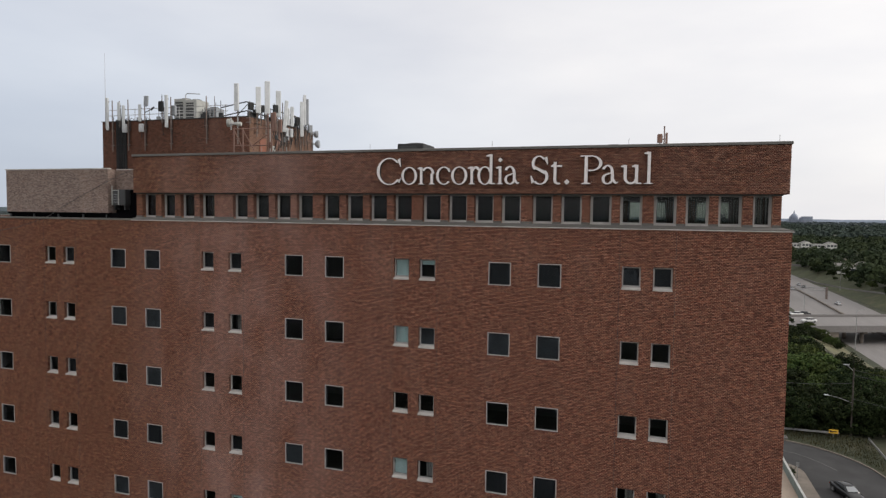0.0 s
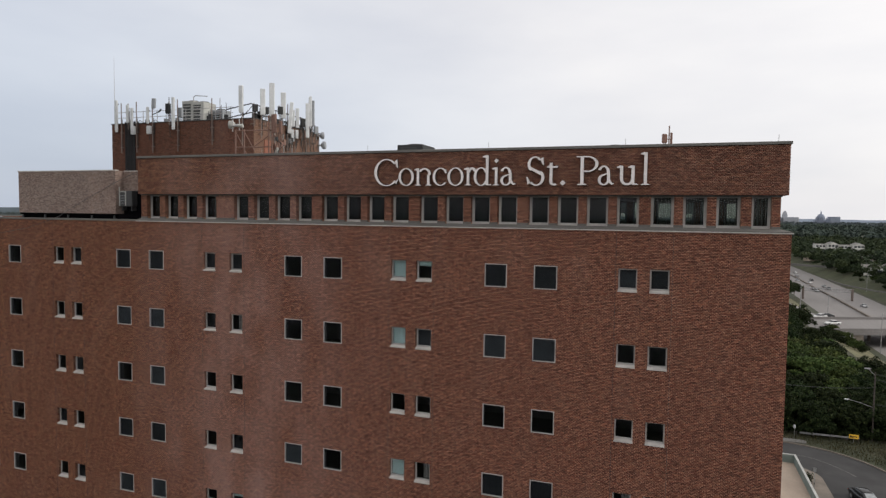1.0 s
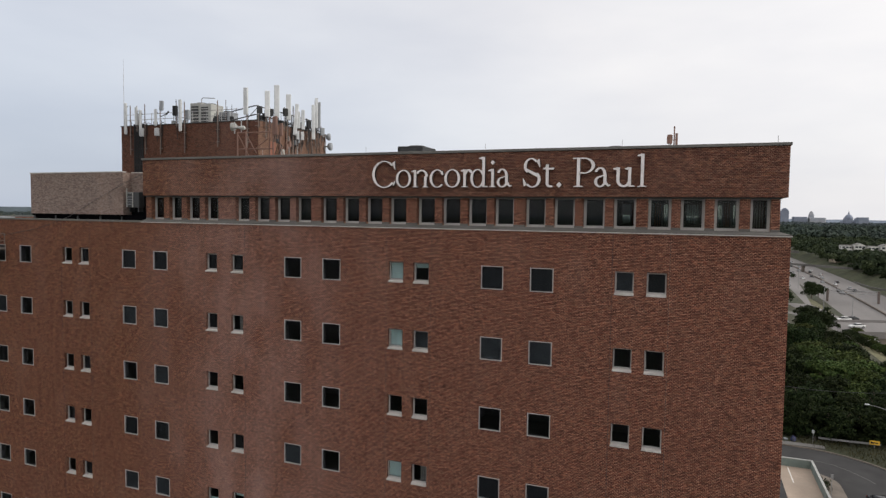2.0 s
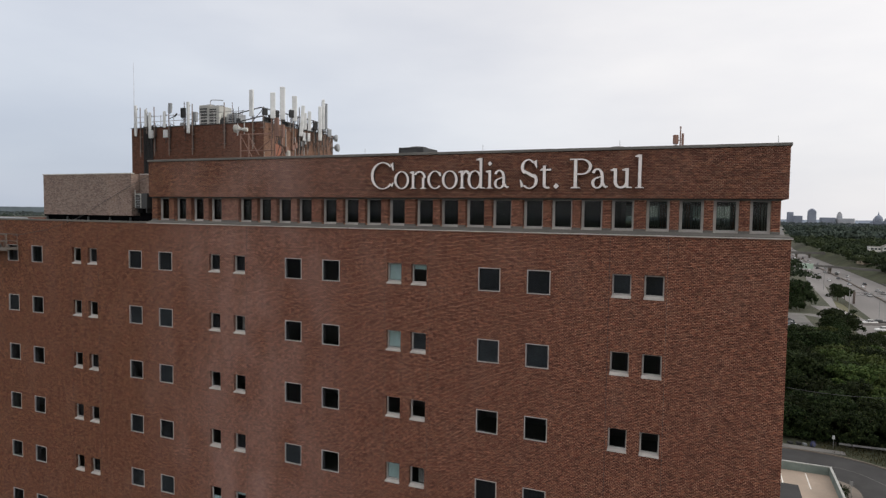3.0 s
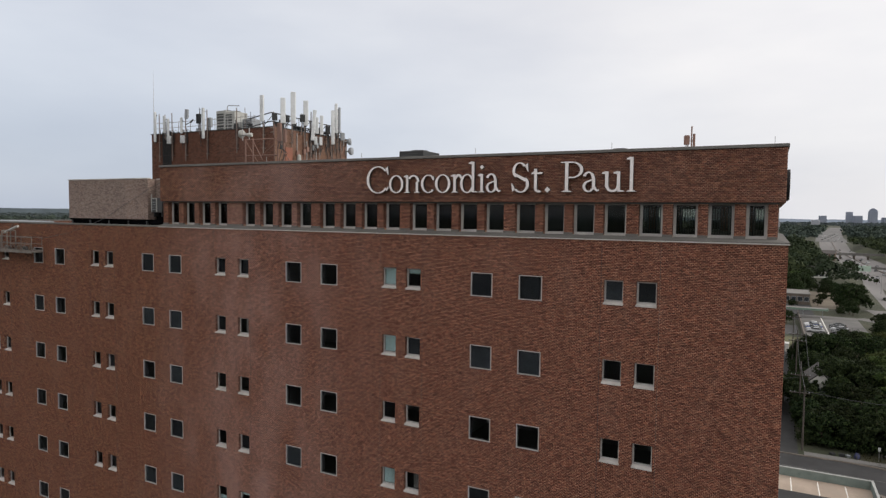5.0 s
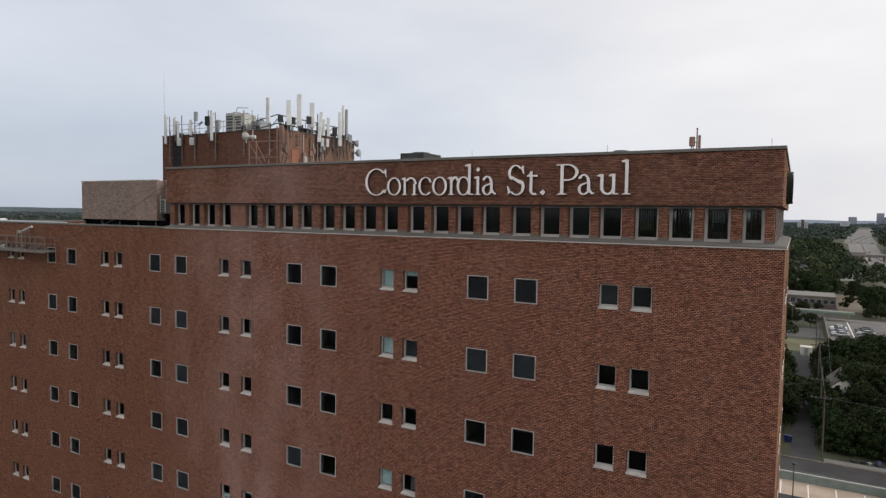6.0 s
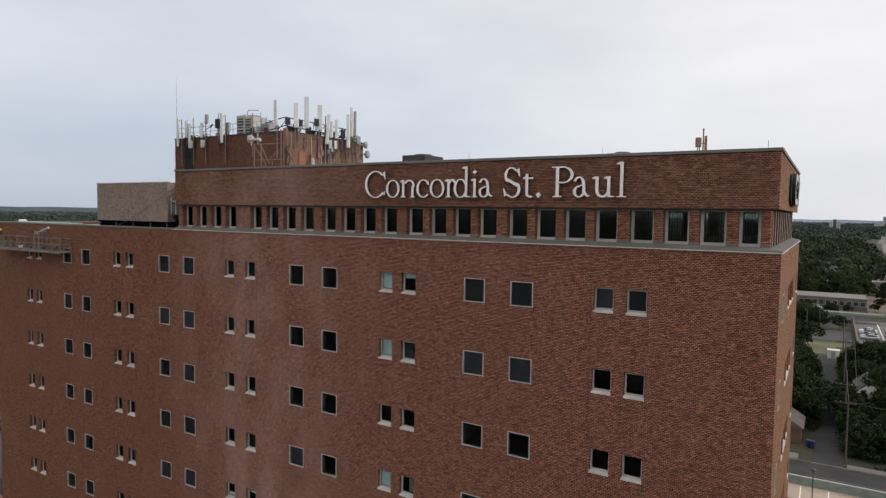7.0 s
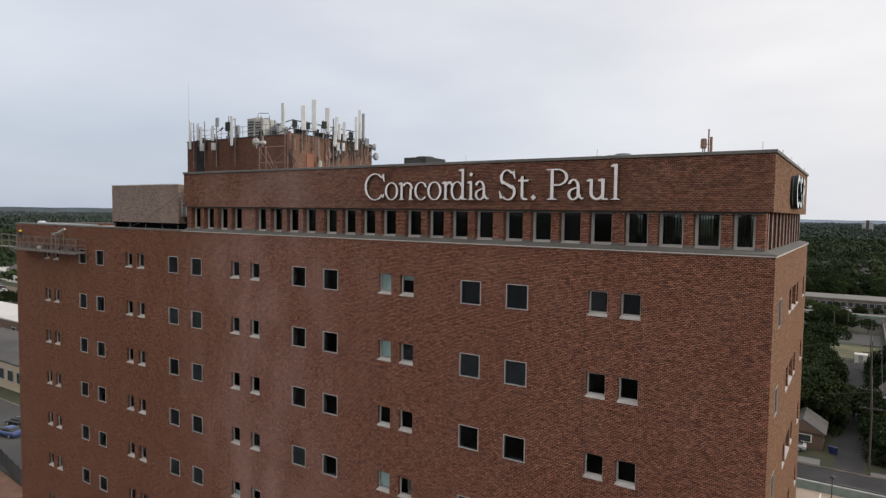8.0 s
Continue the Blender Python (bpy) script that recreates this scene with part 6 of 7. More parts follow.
trees_in(15, 30, 304, 328, 6.5, (0, 2, 3), 0.42, 0.58)
trees_in(-20, 7, 198, 206, 6.5, (3, 0, 0), 0.7, 0.9, ((1, 4, 190, 210),))
trees_in(-20, 8, 224, 240, 8.5, (3, 0, 4), 0.5, 0.7)
trees_in(-24, 0.0, 271, 282, 6.0, (0, 2), 0.8, 1.05)
trees_in(-24, -0.8, 298, 330, 6.8, (0, 2, 4), 0.9, 1.15)
trees_in(6.4, 14, 271, 330, 6.5, (0, 2, 4), 0.9, 1.15)
for x, y, k, s in ((-0.3, 91, 3, 0.85), (5.6, 93, 3, 0.9), (0.2, 96.5, 3, 0.95), (5.2, 100, 3, 0.95), (2.6, 101.5, 3, 0.9), (5.7, 86, 3, 0.75), (6.4, 95.5, 3, 0.62), (10.8, 97.5, 0, 0.8), (11.5, 103, 2, 0.95), (11.2, 109, 0, 1.0), (28.6, 177, 0, 0.8), (29.5, 184, 2, 0.75), (31, 192, 0, 0.8), (33, 199, 3, 0.85), (19, 262, 3, 0.6), (21.5, 286, 0, 0.7), (16.5, 248, 3, 0.5), (23.5, 248, 3, 0.55), (25.6, 226, 3, 0.6), (22, 224, 3, 0.45), (25.5, 238, 2, 1.12), (29.0, 243, 0, 0.95)):
    tree(x, y, k, s)
for i in range(14):
    x, y = 38.6 + 3.2 * (i % 3) + 0.6 * math.sin(i * 2.2), 160 + i * 1.7
    tree(x, y, (3, 4, 3)[i % 3], 0.42 + 0.1 * math.sin(i * 3.1)).location.z = TRENCH * (x - 38) / 12 - 0.4
for i in range(16):
    y = 250 + i * 13.5
    x = 97.5 + 2.0 * math.sin(i * 1.9)
    tree(x, y, (3, 0, 4)[i % 3], 0.5 + 0.16 * math.sin(i * 2.7)).location.z = TRENCH * (101 - min(x, 101)) / 13
for x, y, k, s in ((47.5, 294, 0, 0.95), (51, 300, 3, 1.0), (49.5, 307, 2, 0.7), (53, 392, 3, 0.5), (45, 246, 3, 0.4)):
    tree(x, y, k, s).location.z = -3.0
trees_in(-190, -140, 58, 110, 13.0, (0, 2, 3), 0.8, 1.1)
trees_in(-112, -96, 30, 48, 8.0, (0, 3), 0.6, 0.8)
trees_in(-248, -236, 68, 80, 6.0, (0, 3), 0.6, 0.8)


def ramp_x(y):
    for (xa, ya), (xb, yb) in zip(RAMP, RAMP[1:]):
        if ya <= y <= yb:
            return xa + (xb - xa) * (y - ya) / (yb - ya)
    return 62.0


def clear_of_roads(x, y):
    if y < 1000 and abs(x - hwy_x(y)) < 17.3:
        return False
    if 400 < y < 1000 and 0 < hwy_x(y) - x < 36:
        return False
    if 1000 <= y < 2700 and abs(x - 77 - (y - 1000) * 0.078) < 21:
        return False
    if 160 < y < 540 and -8 < x - ramp_x(y) < (14 if y < 400 else 8):
        return False
    return not ((-3.3 < x - 2.2 - y * 0.008 < 3.3 and y < 1100) or (-70 < x < 36 and y < 334) or (86 < x < 94.5 and y < 470) or (106 < x < 158 and 535 < y < 622) or (99 < x < 124 and 372 < y < 412))


def woods(name, label, rows, per, size, mat):
    """A far wood as one body of leaf sprays: rows of x, y, z, radius, height."""
    g = np.random.default_rng(len(rows))
    allv, tones = [], []
    rows = np.asarray(rows)
    n = len(rows)
    tone = g.random(n)
    for lobe in range(5):
        off = g.normal(scale=0.36, size=(n, 2)) * rows[:, 3:4]
        c = np.stack([rows[:, 0] + off[:, 0], rows[:, 1] + off[:, 1], rows[:, 2] + rows[:, 4] * g.uniform(0.45, 0.8, n)], axis=1)
        rad = rows[:, 3] * g.uniform(0.42, 0.66, n)
        d = g.normal(size=(n * per, 3))
        d /= np.linalg.norm(d, axis=1)[:, None]
        d[:, 2] = np.abs(d[:, 2]) * 1.05 - 0.12
        cc, rr = np.repeat(c, per, axis=0), np.repeat(rad, per)
        pos = cc + d * rr[:, None] * g.uniform(0.8, 1.08, n * per)[:, None] * np.array((1, 1, 0.85))
        nrm = d + g.normal(scale=0.35, size=d.shape)
        nrm /= np.linalg.norm(nrm, axis=1)[:, None]
        u = np.cross(nrm, g.normal(size=d.shape))
        u /= np.linalg.norm(u, axis=1)[:, None]
        w = np.cross(nrm, u)
        s = (size * rr * g.uniform(0.6, 1.3, n * per))[:, None]
        allv.append(np.stack([pos - u * s - w * s * 0.5, pos + u * s * 0.3 - w * s, pos + u * s + w * s * 0.4, pos - u * s * 0.2 + w * s], axis=1).reshape(-1, 3))
        tones.append(np.repeat(tone, per * 4))
    v = np.concatenate(allv)
    me = quads_mesh(name, v, faces_for(v), mat)
    me.attributes.new("crown_tone", "FLOAT", "POINT").data.foreach_set("value", np.concatenate(tones).astype(np.float32))
    return tagged(new(name, me), label, "woods", kind="stuff")


def spread(n, r0, r1, az0, az1, rad, power=1.0):
    out = []
    while len(out) < n:
        r = r0 + (r1 - r0) * rnd.random() ** power
        a = radians(rnd.uniform(az0, az1))
        x, y = r * math.sin(a), r * math.cos(a) - 28
        if clear_of_roads(x, y):
            k = rnd.uniform(0.75, 1.25) * rad
            out.append((x, y, -0.5, k, k * rnd.uniform(1.5, 2.1)))
    return out


woods("woods_near_north", "dense dark green street trees among houses", spread(1150, 330, 950, -6, 21, 5.6, 0.75), 30, 0.23, M_WOODS)
woods("woods_by_motorway", "dense dark green trees along the motorway slope", [(x, y, -1.0 - 0.36 * max(0, 101 - x), k, k * 1.9) for x, y, k in ((rnd.uniform(95.5, 175), rnd.uniform(225, 600), rnd.uniform(2.4, 4.6)) for _ in range(760)) if clear_of_roads(x, y) and x > 95.5 + max(0, 345 - y) * 0.13], 24, 0.25, M_WOODS)
woods("woods_far_north", "unbroken green canopy towards the skyline, tinted for haze", spread(1500, 900, 2100, -6, 21, 7.4, 0.8), 9, 0.44, M_WOODSF_HAZE)
woods("woods_skyline_north", "canopy close under the skyline in a haze blue-green", spread(1900, 2100, 4300, -6, 21, 6.2, 0.8), 9, 0.44, M_WOODSB_HAZE)
woods("woods_near_west", "dense green trees west of the block", spread(900, 240, 900, -76, -40, 5.8, 0.75), 22, 0.27, M_WOODS)
woods("woods_far_west", "unbroken green canopy to the west, tinted for haze", spread(1400, 850, 2000, -76, -38, 7.4, 0.8), 9, 0.44, M_WOODSF_HAZE)
woods("woods_skyline_west", "canopy under the western skyline in a haze blue-green", spread(1800, 2000, 4300, -76, -38, 7.0, 0.8), 9, 0.44, M_WOODSB_HAZE)
# Unseen trees behind the camera, added to be reflected in the glass.
for i in range(16):
    a = 2 * math.pi * i / 16
    tree(-30 + 150 * math.cos(a) * 1.2, -140 + 60 * math.sin(a), i % 5)


def ridge(name, a0, a1, height, rough, mat, label, r=4650):
    bm = bmesh.new()
    prev = None
    n = int(abs(a1 - a0)) * 2
    for i in range(n + 1):
        a = radians(a0 + (a1 - a0) * i / n)
        h = height + rough * noise.noise((math.cos(a) * 6, math.sin(a) * 6, 3)) + rough * 0.4 * noise.noise((math.cos(a) * 30, math.sin(a) * 30, 7)) + 1.2 * noise.noise((math.cos(a) * 400, math.sin(a) * 400, 1))
        row = [bm.verts.new((r * math.sin(a), r * math.cos(a), -5)), bm.verts.new(((r + 60) * math.sin(a), (r + 60) * math.cos(a), h))]
        if prev:
            bm.faces.new((prev[0], row[0], row[1], prev[1]))
        prev = row
    structure(name, bm, mat, label, "ridge")


ridge("backdrop_north", -30, 250, 25, 7, M_HAZE1, "low ridge along the skyline in a haze blue-grey")
ridge("backdrop_west", 249, 331, 38, 9, M_HAZEW, "wooded ridge on the western skyline in a dark haze blue-green", 4500)

# ---- distant buildings ----


def toward(dx, dy, dist):
    k = math.hypot(dx, dy)
    return -3 + dx / k * dist, -29 + dy / k * dist


def tower_block(dx, dy, dist, w, h, mat, label, floors=8, bays=5, cap=0):
    x, y = toward(dx, dy, dist)
    t = thing("high_rise", label, "high-rise", (x, y, 0), group="skyline towers")
    part("body", boxes((-w / 2, w / 2, -w / 2, w / 2, -3, h), bevel=w * 0.03), mat, t)
    if cap:
        for k, (s0, s1, r) in enumerate(((0.0, 0.42, 0.44), (0.42, 0.75, 0.34), (0.75, 1.0, 0.2))):
            part("crown_storey", boxes((-w * r, w * r, -w * r, w * r, h + cap * s0, h + cap * s1), bevel=w * 0.05), mat, t)
    fh = h / floors
    for f in range(floors):
        part("window_band", boxes((-w * 0.44, w * 0.44, -w / 2 - 0.3, -w / 2 - 0.05, f * fh + fh * 0.35, f * fh + fh * 0.75)), M_HAZEG, t)
    return t


tower_block(0.0940, 0.9955, 4200, 32, 69, M_HAZE3, "plain skyline tower in a haze blue-grey", 12)
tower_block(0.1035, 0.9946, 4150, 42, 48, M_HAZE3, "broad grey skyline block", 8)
tower_block(0.1198, 0.9928, 4100, 40, 72, M_HAZE3, "tallest skyline tower in a haze blue-grey, with a rounded crown", 14, cap=16)
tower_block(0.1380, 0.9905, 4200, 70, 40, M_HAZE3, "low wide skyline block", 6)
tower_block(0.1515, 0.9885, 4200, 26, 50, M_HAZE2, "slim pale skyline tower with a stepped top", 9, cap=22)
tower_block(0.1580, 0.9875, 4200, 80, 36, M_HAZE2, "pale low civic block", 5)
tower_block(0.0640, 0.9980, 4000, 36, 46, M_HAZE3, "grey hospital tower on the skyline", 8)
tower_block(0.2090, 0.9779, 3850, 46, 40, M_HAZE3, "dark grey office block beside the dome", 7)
rx, ry = toward(0.0080, 1.0, 1600)
res = thing("apartment_tower", "pale residential tower with a dark core above the trees", "high-rise", (rx, ry, 0))
part("core", boxes((-3, 3, -4, 4, -3, 31.5), bevel=0.3), M_SHING, res, "dark brown lift core")
for sx in (-1, 1):
    part("wing", boxes((min(sx * 3.1, sx * 10), max(sx * 3.1, sx * 10), -7, 7, -3, 27.5), bevel=0.3), M_HAZE2, res)
    for f in range(8):
        part("window_band", boxes((min(sx * 4.4, sx * 9), max(sx * 4.4, sx * 9), -7.3, -7.05, 2 + f * 3.2, 3.4 + f * 3.2)), M_HAZE3, res)
tower_block(0.0560, 0.998, 2600, 26, 26, M_HAZE2, "pale mid-rise above the trees", 7)

cx, cy = 759.5, 3828
church = thing("domed_cathedral", "hazy blue-grey domed cathedral on the skyline", "cathedral", (cx, cy, 0))
part("nave", boxes((-26, 26, -20, 60, -3, 20), bevel=1.0), M_HAZE3, church)
part("drum", lathe(bmesh.new(), [(21.5, 20), (21.5, 24), (20.0, 25), (20.0, 31), (21.5, 32), (21.0, 33)], 24), M_HAZE3, church)
part("dome", lathe(bmesh.new(), [(20.0, 33), (19.2, 38), (17.0, 44), (13.0, 49.5), (7.5, 53.5), (3.6, 55)], 24), M_HAZE3, church, "tall ribbed dome")
part("lantern", lathe(bmesh.new(), [(3.6, 55), (3.4, 61), (3.9, 61.6), (1.9, 66), (0.25, 74)], 12), M_HAZE3, church)
for i in range(12):
    a = 2 * math.pi * i / 12
    part("column", tubes(((21 * math.cos(a), 21 * math.sin(a), 25), (21 * math.cos(a), 21 * math.sin(a), 31), 0.9)), M_HAZE2, church)
for sx in (-1, 1):
    turret = part("turret", boxes((sx * 25 - 4, sx * 25 + 4, -26, -18, -3, 30), bevel=0.6), M_HAZE3, church)
    part("turret_cap", lathe(bmesh.new(), [(3.8, 30), (3.2, 34), (1.6, 37), (0.2, 40)], 8), M_HAZE3, turret).location = (sx * 25, -22, 0)

# ---- houses and shops ----


def block_house(name, label, x0, x1, y0, y1, h, wall, roof, cols=4, floors=1, gable=0.0, ridge="x", turn=0.0, group="", cat="house"):
    """A plain building with openings on the side that faces south, and on its ends."""
    w, d = x1 - x0, y1 - y0
    t = thing(name, label, cat, ((x0 + x1) / 2, (y0 + y1) / 2, 0), turn, group)
    part("wall_body", boxes((-w / 2, w / 2, -d / 2, d / 2, -0.3, h), bevel=0.03), wall, t)
    if gable:
        bm = bmesh.new()
        e = 0.35
        if ridge == "x":
            pr = [(-d / 2 - e, h - 0.12), (0, h + gable), (d / 2 + e, h - 0.12)]
            ends = [[bm.verts.new((sx * (w / 2 + e), y, z)) for y, z in pr] for sx in (-1, 1)]
        else:
            pr = [(-w / 2 - e, h - 0.12), (0, h + gable), (w / 2 + e, h - 0.12)]
            ends = [[bm.verts.new((x, sy * (d / 2 + e), z)) for x, z in pr] for sy in (-1, 1)]
        a, b = ends
        for i, j in ((0, 1), (1, 2), (2, 0)):
            bm.faces.new((a[i], a[j], b[j], b[i]))
        bm.faces.new(a[::-1])
        bm.faces.new(b)
        bmesh.ops.recalc_face_normals(bm, faces=bm.faces)
        part("roof", bm, roof, t)
        bm = bmesh.new()
        if ridge == "x":
            tri = [(sx * (w / 2 + e + 0.004), y * 0.9, h - 0.02 + (z - h) * 0.86) for sx in (1,) for y, z in pr]
        else:
            tri = [(x * 0.9, -d / 2 - e - 0.004, h - 0.02 + (z - h) * 0.86) for x, z in pr]
        off = Vector((0.03, 0, 0)) if ridge == "x" else Vector((0, -0.03, 0))
        near, far = ([bm.verts.new(Vector(p) + k * off) for p in tri] for k in (0, 1))
        for k in range(3):
            bm.faces.new((near[k], near[(k + 1) % 3], far[(k + 1) % 3], far[k]))
        bm.faces.new(near)
        bm.faces.new(far[::-1])
        bmesh.ops.recalc_face_normals(bm, faces=bm.faces)
        part("gable_end", bm, wall, t)
    else:
        part("roof", boxes((-w / 2 - 0.15, w / 2 + 0.15, -d / 2 - 0.15, d / 2 + 0.15, h + 0.002, h + 0.3), bevel=0.03), roof, t)
        part("roof_surface", boxes((-w / 2 + 0.2, w / 2 - 0.2, -d / 2 + 0.2, d / 2 - 0.2, h + 0.302, h + 0.31)), roof, t)
    fh = h / floors
    for f in range(floors):
        for c in range(cols):
            x = -w / 2 + w * (c + 0.5) / cols
            ww = min(1.2, w / cols * 0.4)
            p = part("window", boxes((x - ww, x + ww, -d / 2 - 0.06, -d / 2 - 0.004, f * fh + fh * 0.32, f * fh + fh * 0.78)), M_WHITEW if (wall is not M_WHITEW and gable) else M_ANTG, t, "window in a plain surround")
            part("pane", boxes((x - ww * 0.86, x + ww * 0.86, -d / 2 - 0.075, -d / 2 - 0.062, f * fh + fh * 0.36, f * fh + fh * 0.74)), M_DARKGL, p)
        for sx in (-1, 1):
            part("window", boxes((min(sx * (w / 2 + 0.004), sx * (w / 2 + 0.06)), max(sx * (w / 2 + 0.004), sx * (w / 2 + 0.06)), -0.6, 0.6, f * fh + fh * 0.36, f * fh + fh * 0.74)), M_DARKGL, t)
    return t


block_house("shop_row", "long low tan shop row with a flat pale roof", -60, 14, 250, 266, 3.9, M_SHOPW, M_ROOFL, 34, group="shops", cat="shop")
block_house("flat_office", "small flat-roofed block behind the shops", -24, -7, 284, 295, 5.0, M_TANW, M_ROOFL, 5, cat="office")
can = thing("canopy", "long pale green drive-in canopy on thin posts", "canopy", (0, 0, 0))
part("roof", boxes((-60, 17.4, 214, 218.5, 2.75, 3.05), bevel=0.04), M_ROOFL, can)
part("fascia", boxes((-60.1, 17.5, 213.9, 213.998, 2.6, 3.2), (17.402, 17.5, 214, 218.6, 2.6, 3.2)), M_CANOPY, can, "pale green fascia")
for k in range(14):
    part("post", tubes(((-58 + k * 5.7, 216.2, 0), (-58 + k * 5.7, 216.2, 2.752), 0.08)), M_ANTG, can)
structure("yard_tan", ribbon([(14.5, 272), (26.5, 272)], -30, 30, -0.2, 0.035), M_YARD, "bare tan gravel yard beside the shops", "yard")
block_house("garage", "small dark brown garage with a grey hipped roof by the alley", -6.2, -0.9, 80, 86.5, 2.5, M_BRNW, M_SHING, 1, 1, 1.7, "y", cat="garage")
block_house("house", "white gabled house among trees", 6.4, 10.2, 100, 108, 4.4, M_WHITEW, M_SHING, 1, 1, 2.0, "y")
block_house("house", "grey-shingled house behind the garage", -18, -8, 92, 101, 4.5, M_TANW, M_SHING, 3, 2, 2.2, "x")
shed = thing("shed", "small white box shed on the lawn", "shed", (3.4, 151, 0))
part("body", boxes((-1.2, 1.2, -1.2, 1.2, 0, 1.9), bevel=0.03), M_WHITEW, shed)
part("roof", boxes((-1.3, 1.3, -1.3, 1.3, 1.902, 2.02), bevel=0.02), M_ROOFW, shed)
part("door", boxes((-0.45, 0.45, -1.24, -1.202, 0.1, 1.8)), M_HVAC, shed)
for i, (x, y) in enumerate(((112, 455), (124, 470), (106, 480), (139, 452), (96, 520), (150, 500), (-40, 360), (-24, 420), (-60, 470), (20, 380), (24, 450), (36, 560), (-18, 560), (20, 640))):
    block_house("house", "pale two-storey house among street trees" if i % 2 else "brown-roofed house among street trees", x, x + 9 + i % 3, y, y + 9, 5.2, (M_WHITEW, M_TANW, M_BRNW)[i % 3], M_SHING, 3, 2, 2.4, "x" if i % 2 else "y", 10 * (i % 5) - 20, "far houses")
for i in range(4):
    block_house("apartment_block", "white four-storey apartment block", 117 + i * 8.4, 124.6 + i * 8.4, 600 - i * 5, 612 - i * 5, 9.8 + 0.7 * (i % 2), M_WHITEW, M_ROOFL, 3, 3, 1.8 if i % 2 else 0.0, "y", group="apartment blocks", cat="apartments")

block_house("house", "pale house with a light grey roof by the motorway", 102.5, 113, 396, 404, 4.2, M_WHITEW, M_ROOFL, 3, 1, 2.0, "x", -12, "far houses")
block_house("house", "brown house with a pale roof by the motorway", 114.5, 122, 402, 409, 4.8, M_TANW, M_ROOFL, 2, 2, 2.2, "y", 8, "far houses")

# west side, past the end of the block
block_house("flat_office", "low tan office with white pilasters and a flat tarred roof", -172, -114, 26.5, 41, 4.8, M_TANW, M_ROOFD, 16, cat="office")
block_house("flat_store", "wide store with a bright white roof", -215, -146, 44, 56, 6.0, M_BRNW, M_ROOFW, 8, cat="store")
block_house("flat_store", "low pale flat-roofed store behind the far lot", -352, -304, 106, 118, 4.0, M_WHITEW, M_ROOFW, 8, cat="store")
block_house("house", "pale gabled house among trees", -320, -308, 104, 114, 5.5, M_WHITEW, M_SHING, 3, 2, 2.5)
structure("lot_far_west", ribbon([(-310, 88), (-250, 88)], -9, 9, -0.2, 0.03), M_YARD, "pale gravel lot before the far stores", "parking lot")
structure("lot_west", ribbon([(-135, 16), (-84, 16)], -6.5, 6.8, -0.2, 0.03), M_AVENUE, "cracked asphalt lot west of the block", "parking lot")
structure("kerb_west", ribbon([(-135, 22.9), (-84, 22.9)], -0.12, 0.12, -0.2, 0.17), M_WALK, "pale kerb along the west lot", "kerb")
for i in range(5):
    f = thing("fence_panel", "dark solid fence panel beside the lot", "fence", (-92 + i * 2.5, 10.6 - i * 0.4, 0), -9, "fence panels")
    part("board", boxes((0, 2.45, -0.03, 0.03, 0.05, 2.0)), M_DARKST, f)
    part("post", boxes((-0.05, 0.05, -0.06, 0.06, 0, 2.15)), M_DARKST, f)
structure("mulch_bed", ribbon([(-90, 7.5), (-66, 5.2)], -2.0, 2.0, -0.1, 0.06), surface("mulch", (0.16, 0.085, 0.06), 0.95, vary=0.3, fine=6), "red-brown mulch bed at the foot of the block", "flower bed")

# ---- parking deck ----
deck = thing("parking_deck", "tan concrete parking deck with a green-grey parapet", "parking deck", (0, 0, 0), kind="")
part("slab", boxes((-32, 10.6, 16.5, 57, -0.2, 2.42)), M_DECK, deck)
part("parapet", boxes((-32, 10.8, 57.0, 57.25, -0.2, 3.38), bevel=0.02), M_DECKWALL, deck, "green-grey parapet wall")
part("parapet", boxes((10.6, 10.85, 16.5, 56.998, -0.2, 3.38), bevel=0.02), M_DECKWALL, deck, "green-grey parapet wall")
part("top_rail", boxes((-32, 10.85, 57.0, 57.25, 3.382, 3.46), (10.6, 10.85, 16.5, 56.99, 3.382, 3.46)), M_HVAC, deck, "pale top rail")
for i in range(11):
    x = 8.1 - i * 2.75
    part("stall_line", boxes((x - 0.06, x + 0.06, 51.8, 56.6, 2.421, 2.427)), M_LINE, deck)
part("patch", boxes((-20, 6.9, 44.5, 52.4, 2.429, 2.433)), M_ASPH, deck, "dark strip across the deck")
lamp = thing("deck_lamp", "black lamp post on the parking deck", "lamp post", (1.05, 50, 2.42))
part("post", tubes(((0, 0, 0), (0, 0, 4.4), 0.06, 0.045)), M_DARKST, lamp)
part("head", lathe(bmesh.new(), [(0.05, 4.3), (0.24, 4.38), (0.27, 4.5), (0.2, 4.6), (0.05, 4.68)], 14), M_DARKST, lamp)

# ---- street furniture ----


def utility_pole(x, y, h, arms, label, turn=0.0):
    t = thing("utility_pole", label, "utility pole", (x, y, 0), turn, "utility poles")
    part("pole", tubes(((0, 0, -0.3), (0, 0, h), 0.14, 0.09)), M_POLE, t)
    for z in arms:
        a = part("cross_arm", boxes((-1.5, 1.5, -0.22, -0.1, z - 0.07, z + 0.07), bevel=0.01), M_POLE, t)
        for dx in (-1.35, -0.7, 0.7, 1.35):
            part("insulator", lathe(bmesh.new(), [(0.03, 0), (0.06, 0.06), (0.05, 0.14), (0.02, 0.17)], 8, (dx, -0.16, z + 0.072)), M_ANTG, a)
    return t


p1 = utility_pole(24.35, 77.7, 10.3, (), "weathered wooden pole with a street lamp arm")
lampa = part("lamp_arm", tubes(((0, 0, 5.0), (-1.8, 0, 5.6), 0.04), ((-1.8, 0, 5.6), (-3.3, 0, 5.9), 0.035)), M_STEEL, p1)
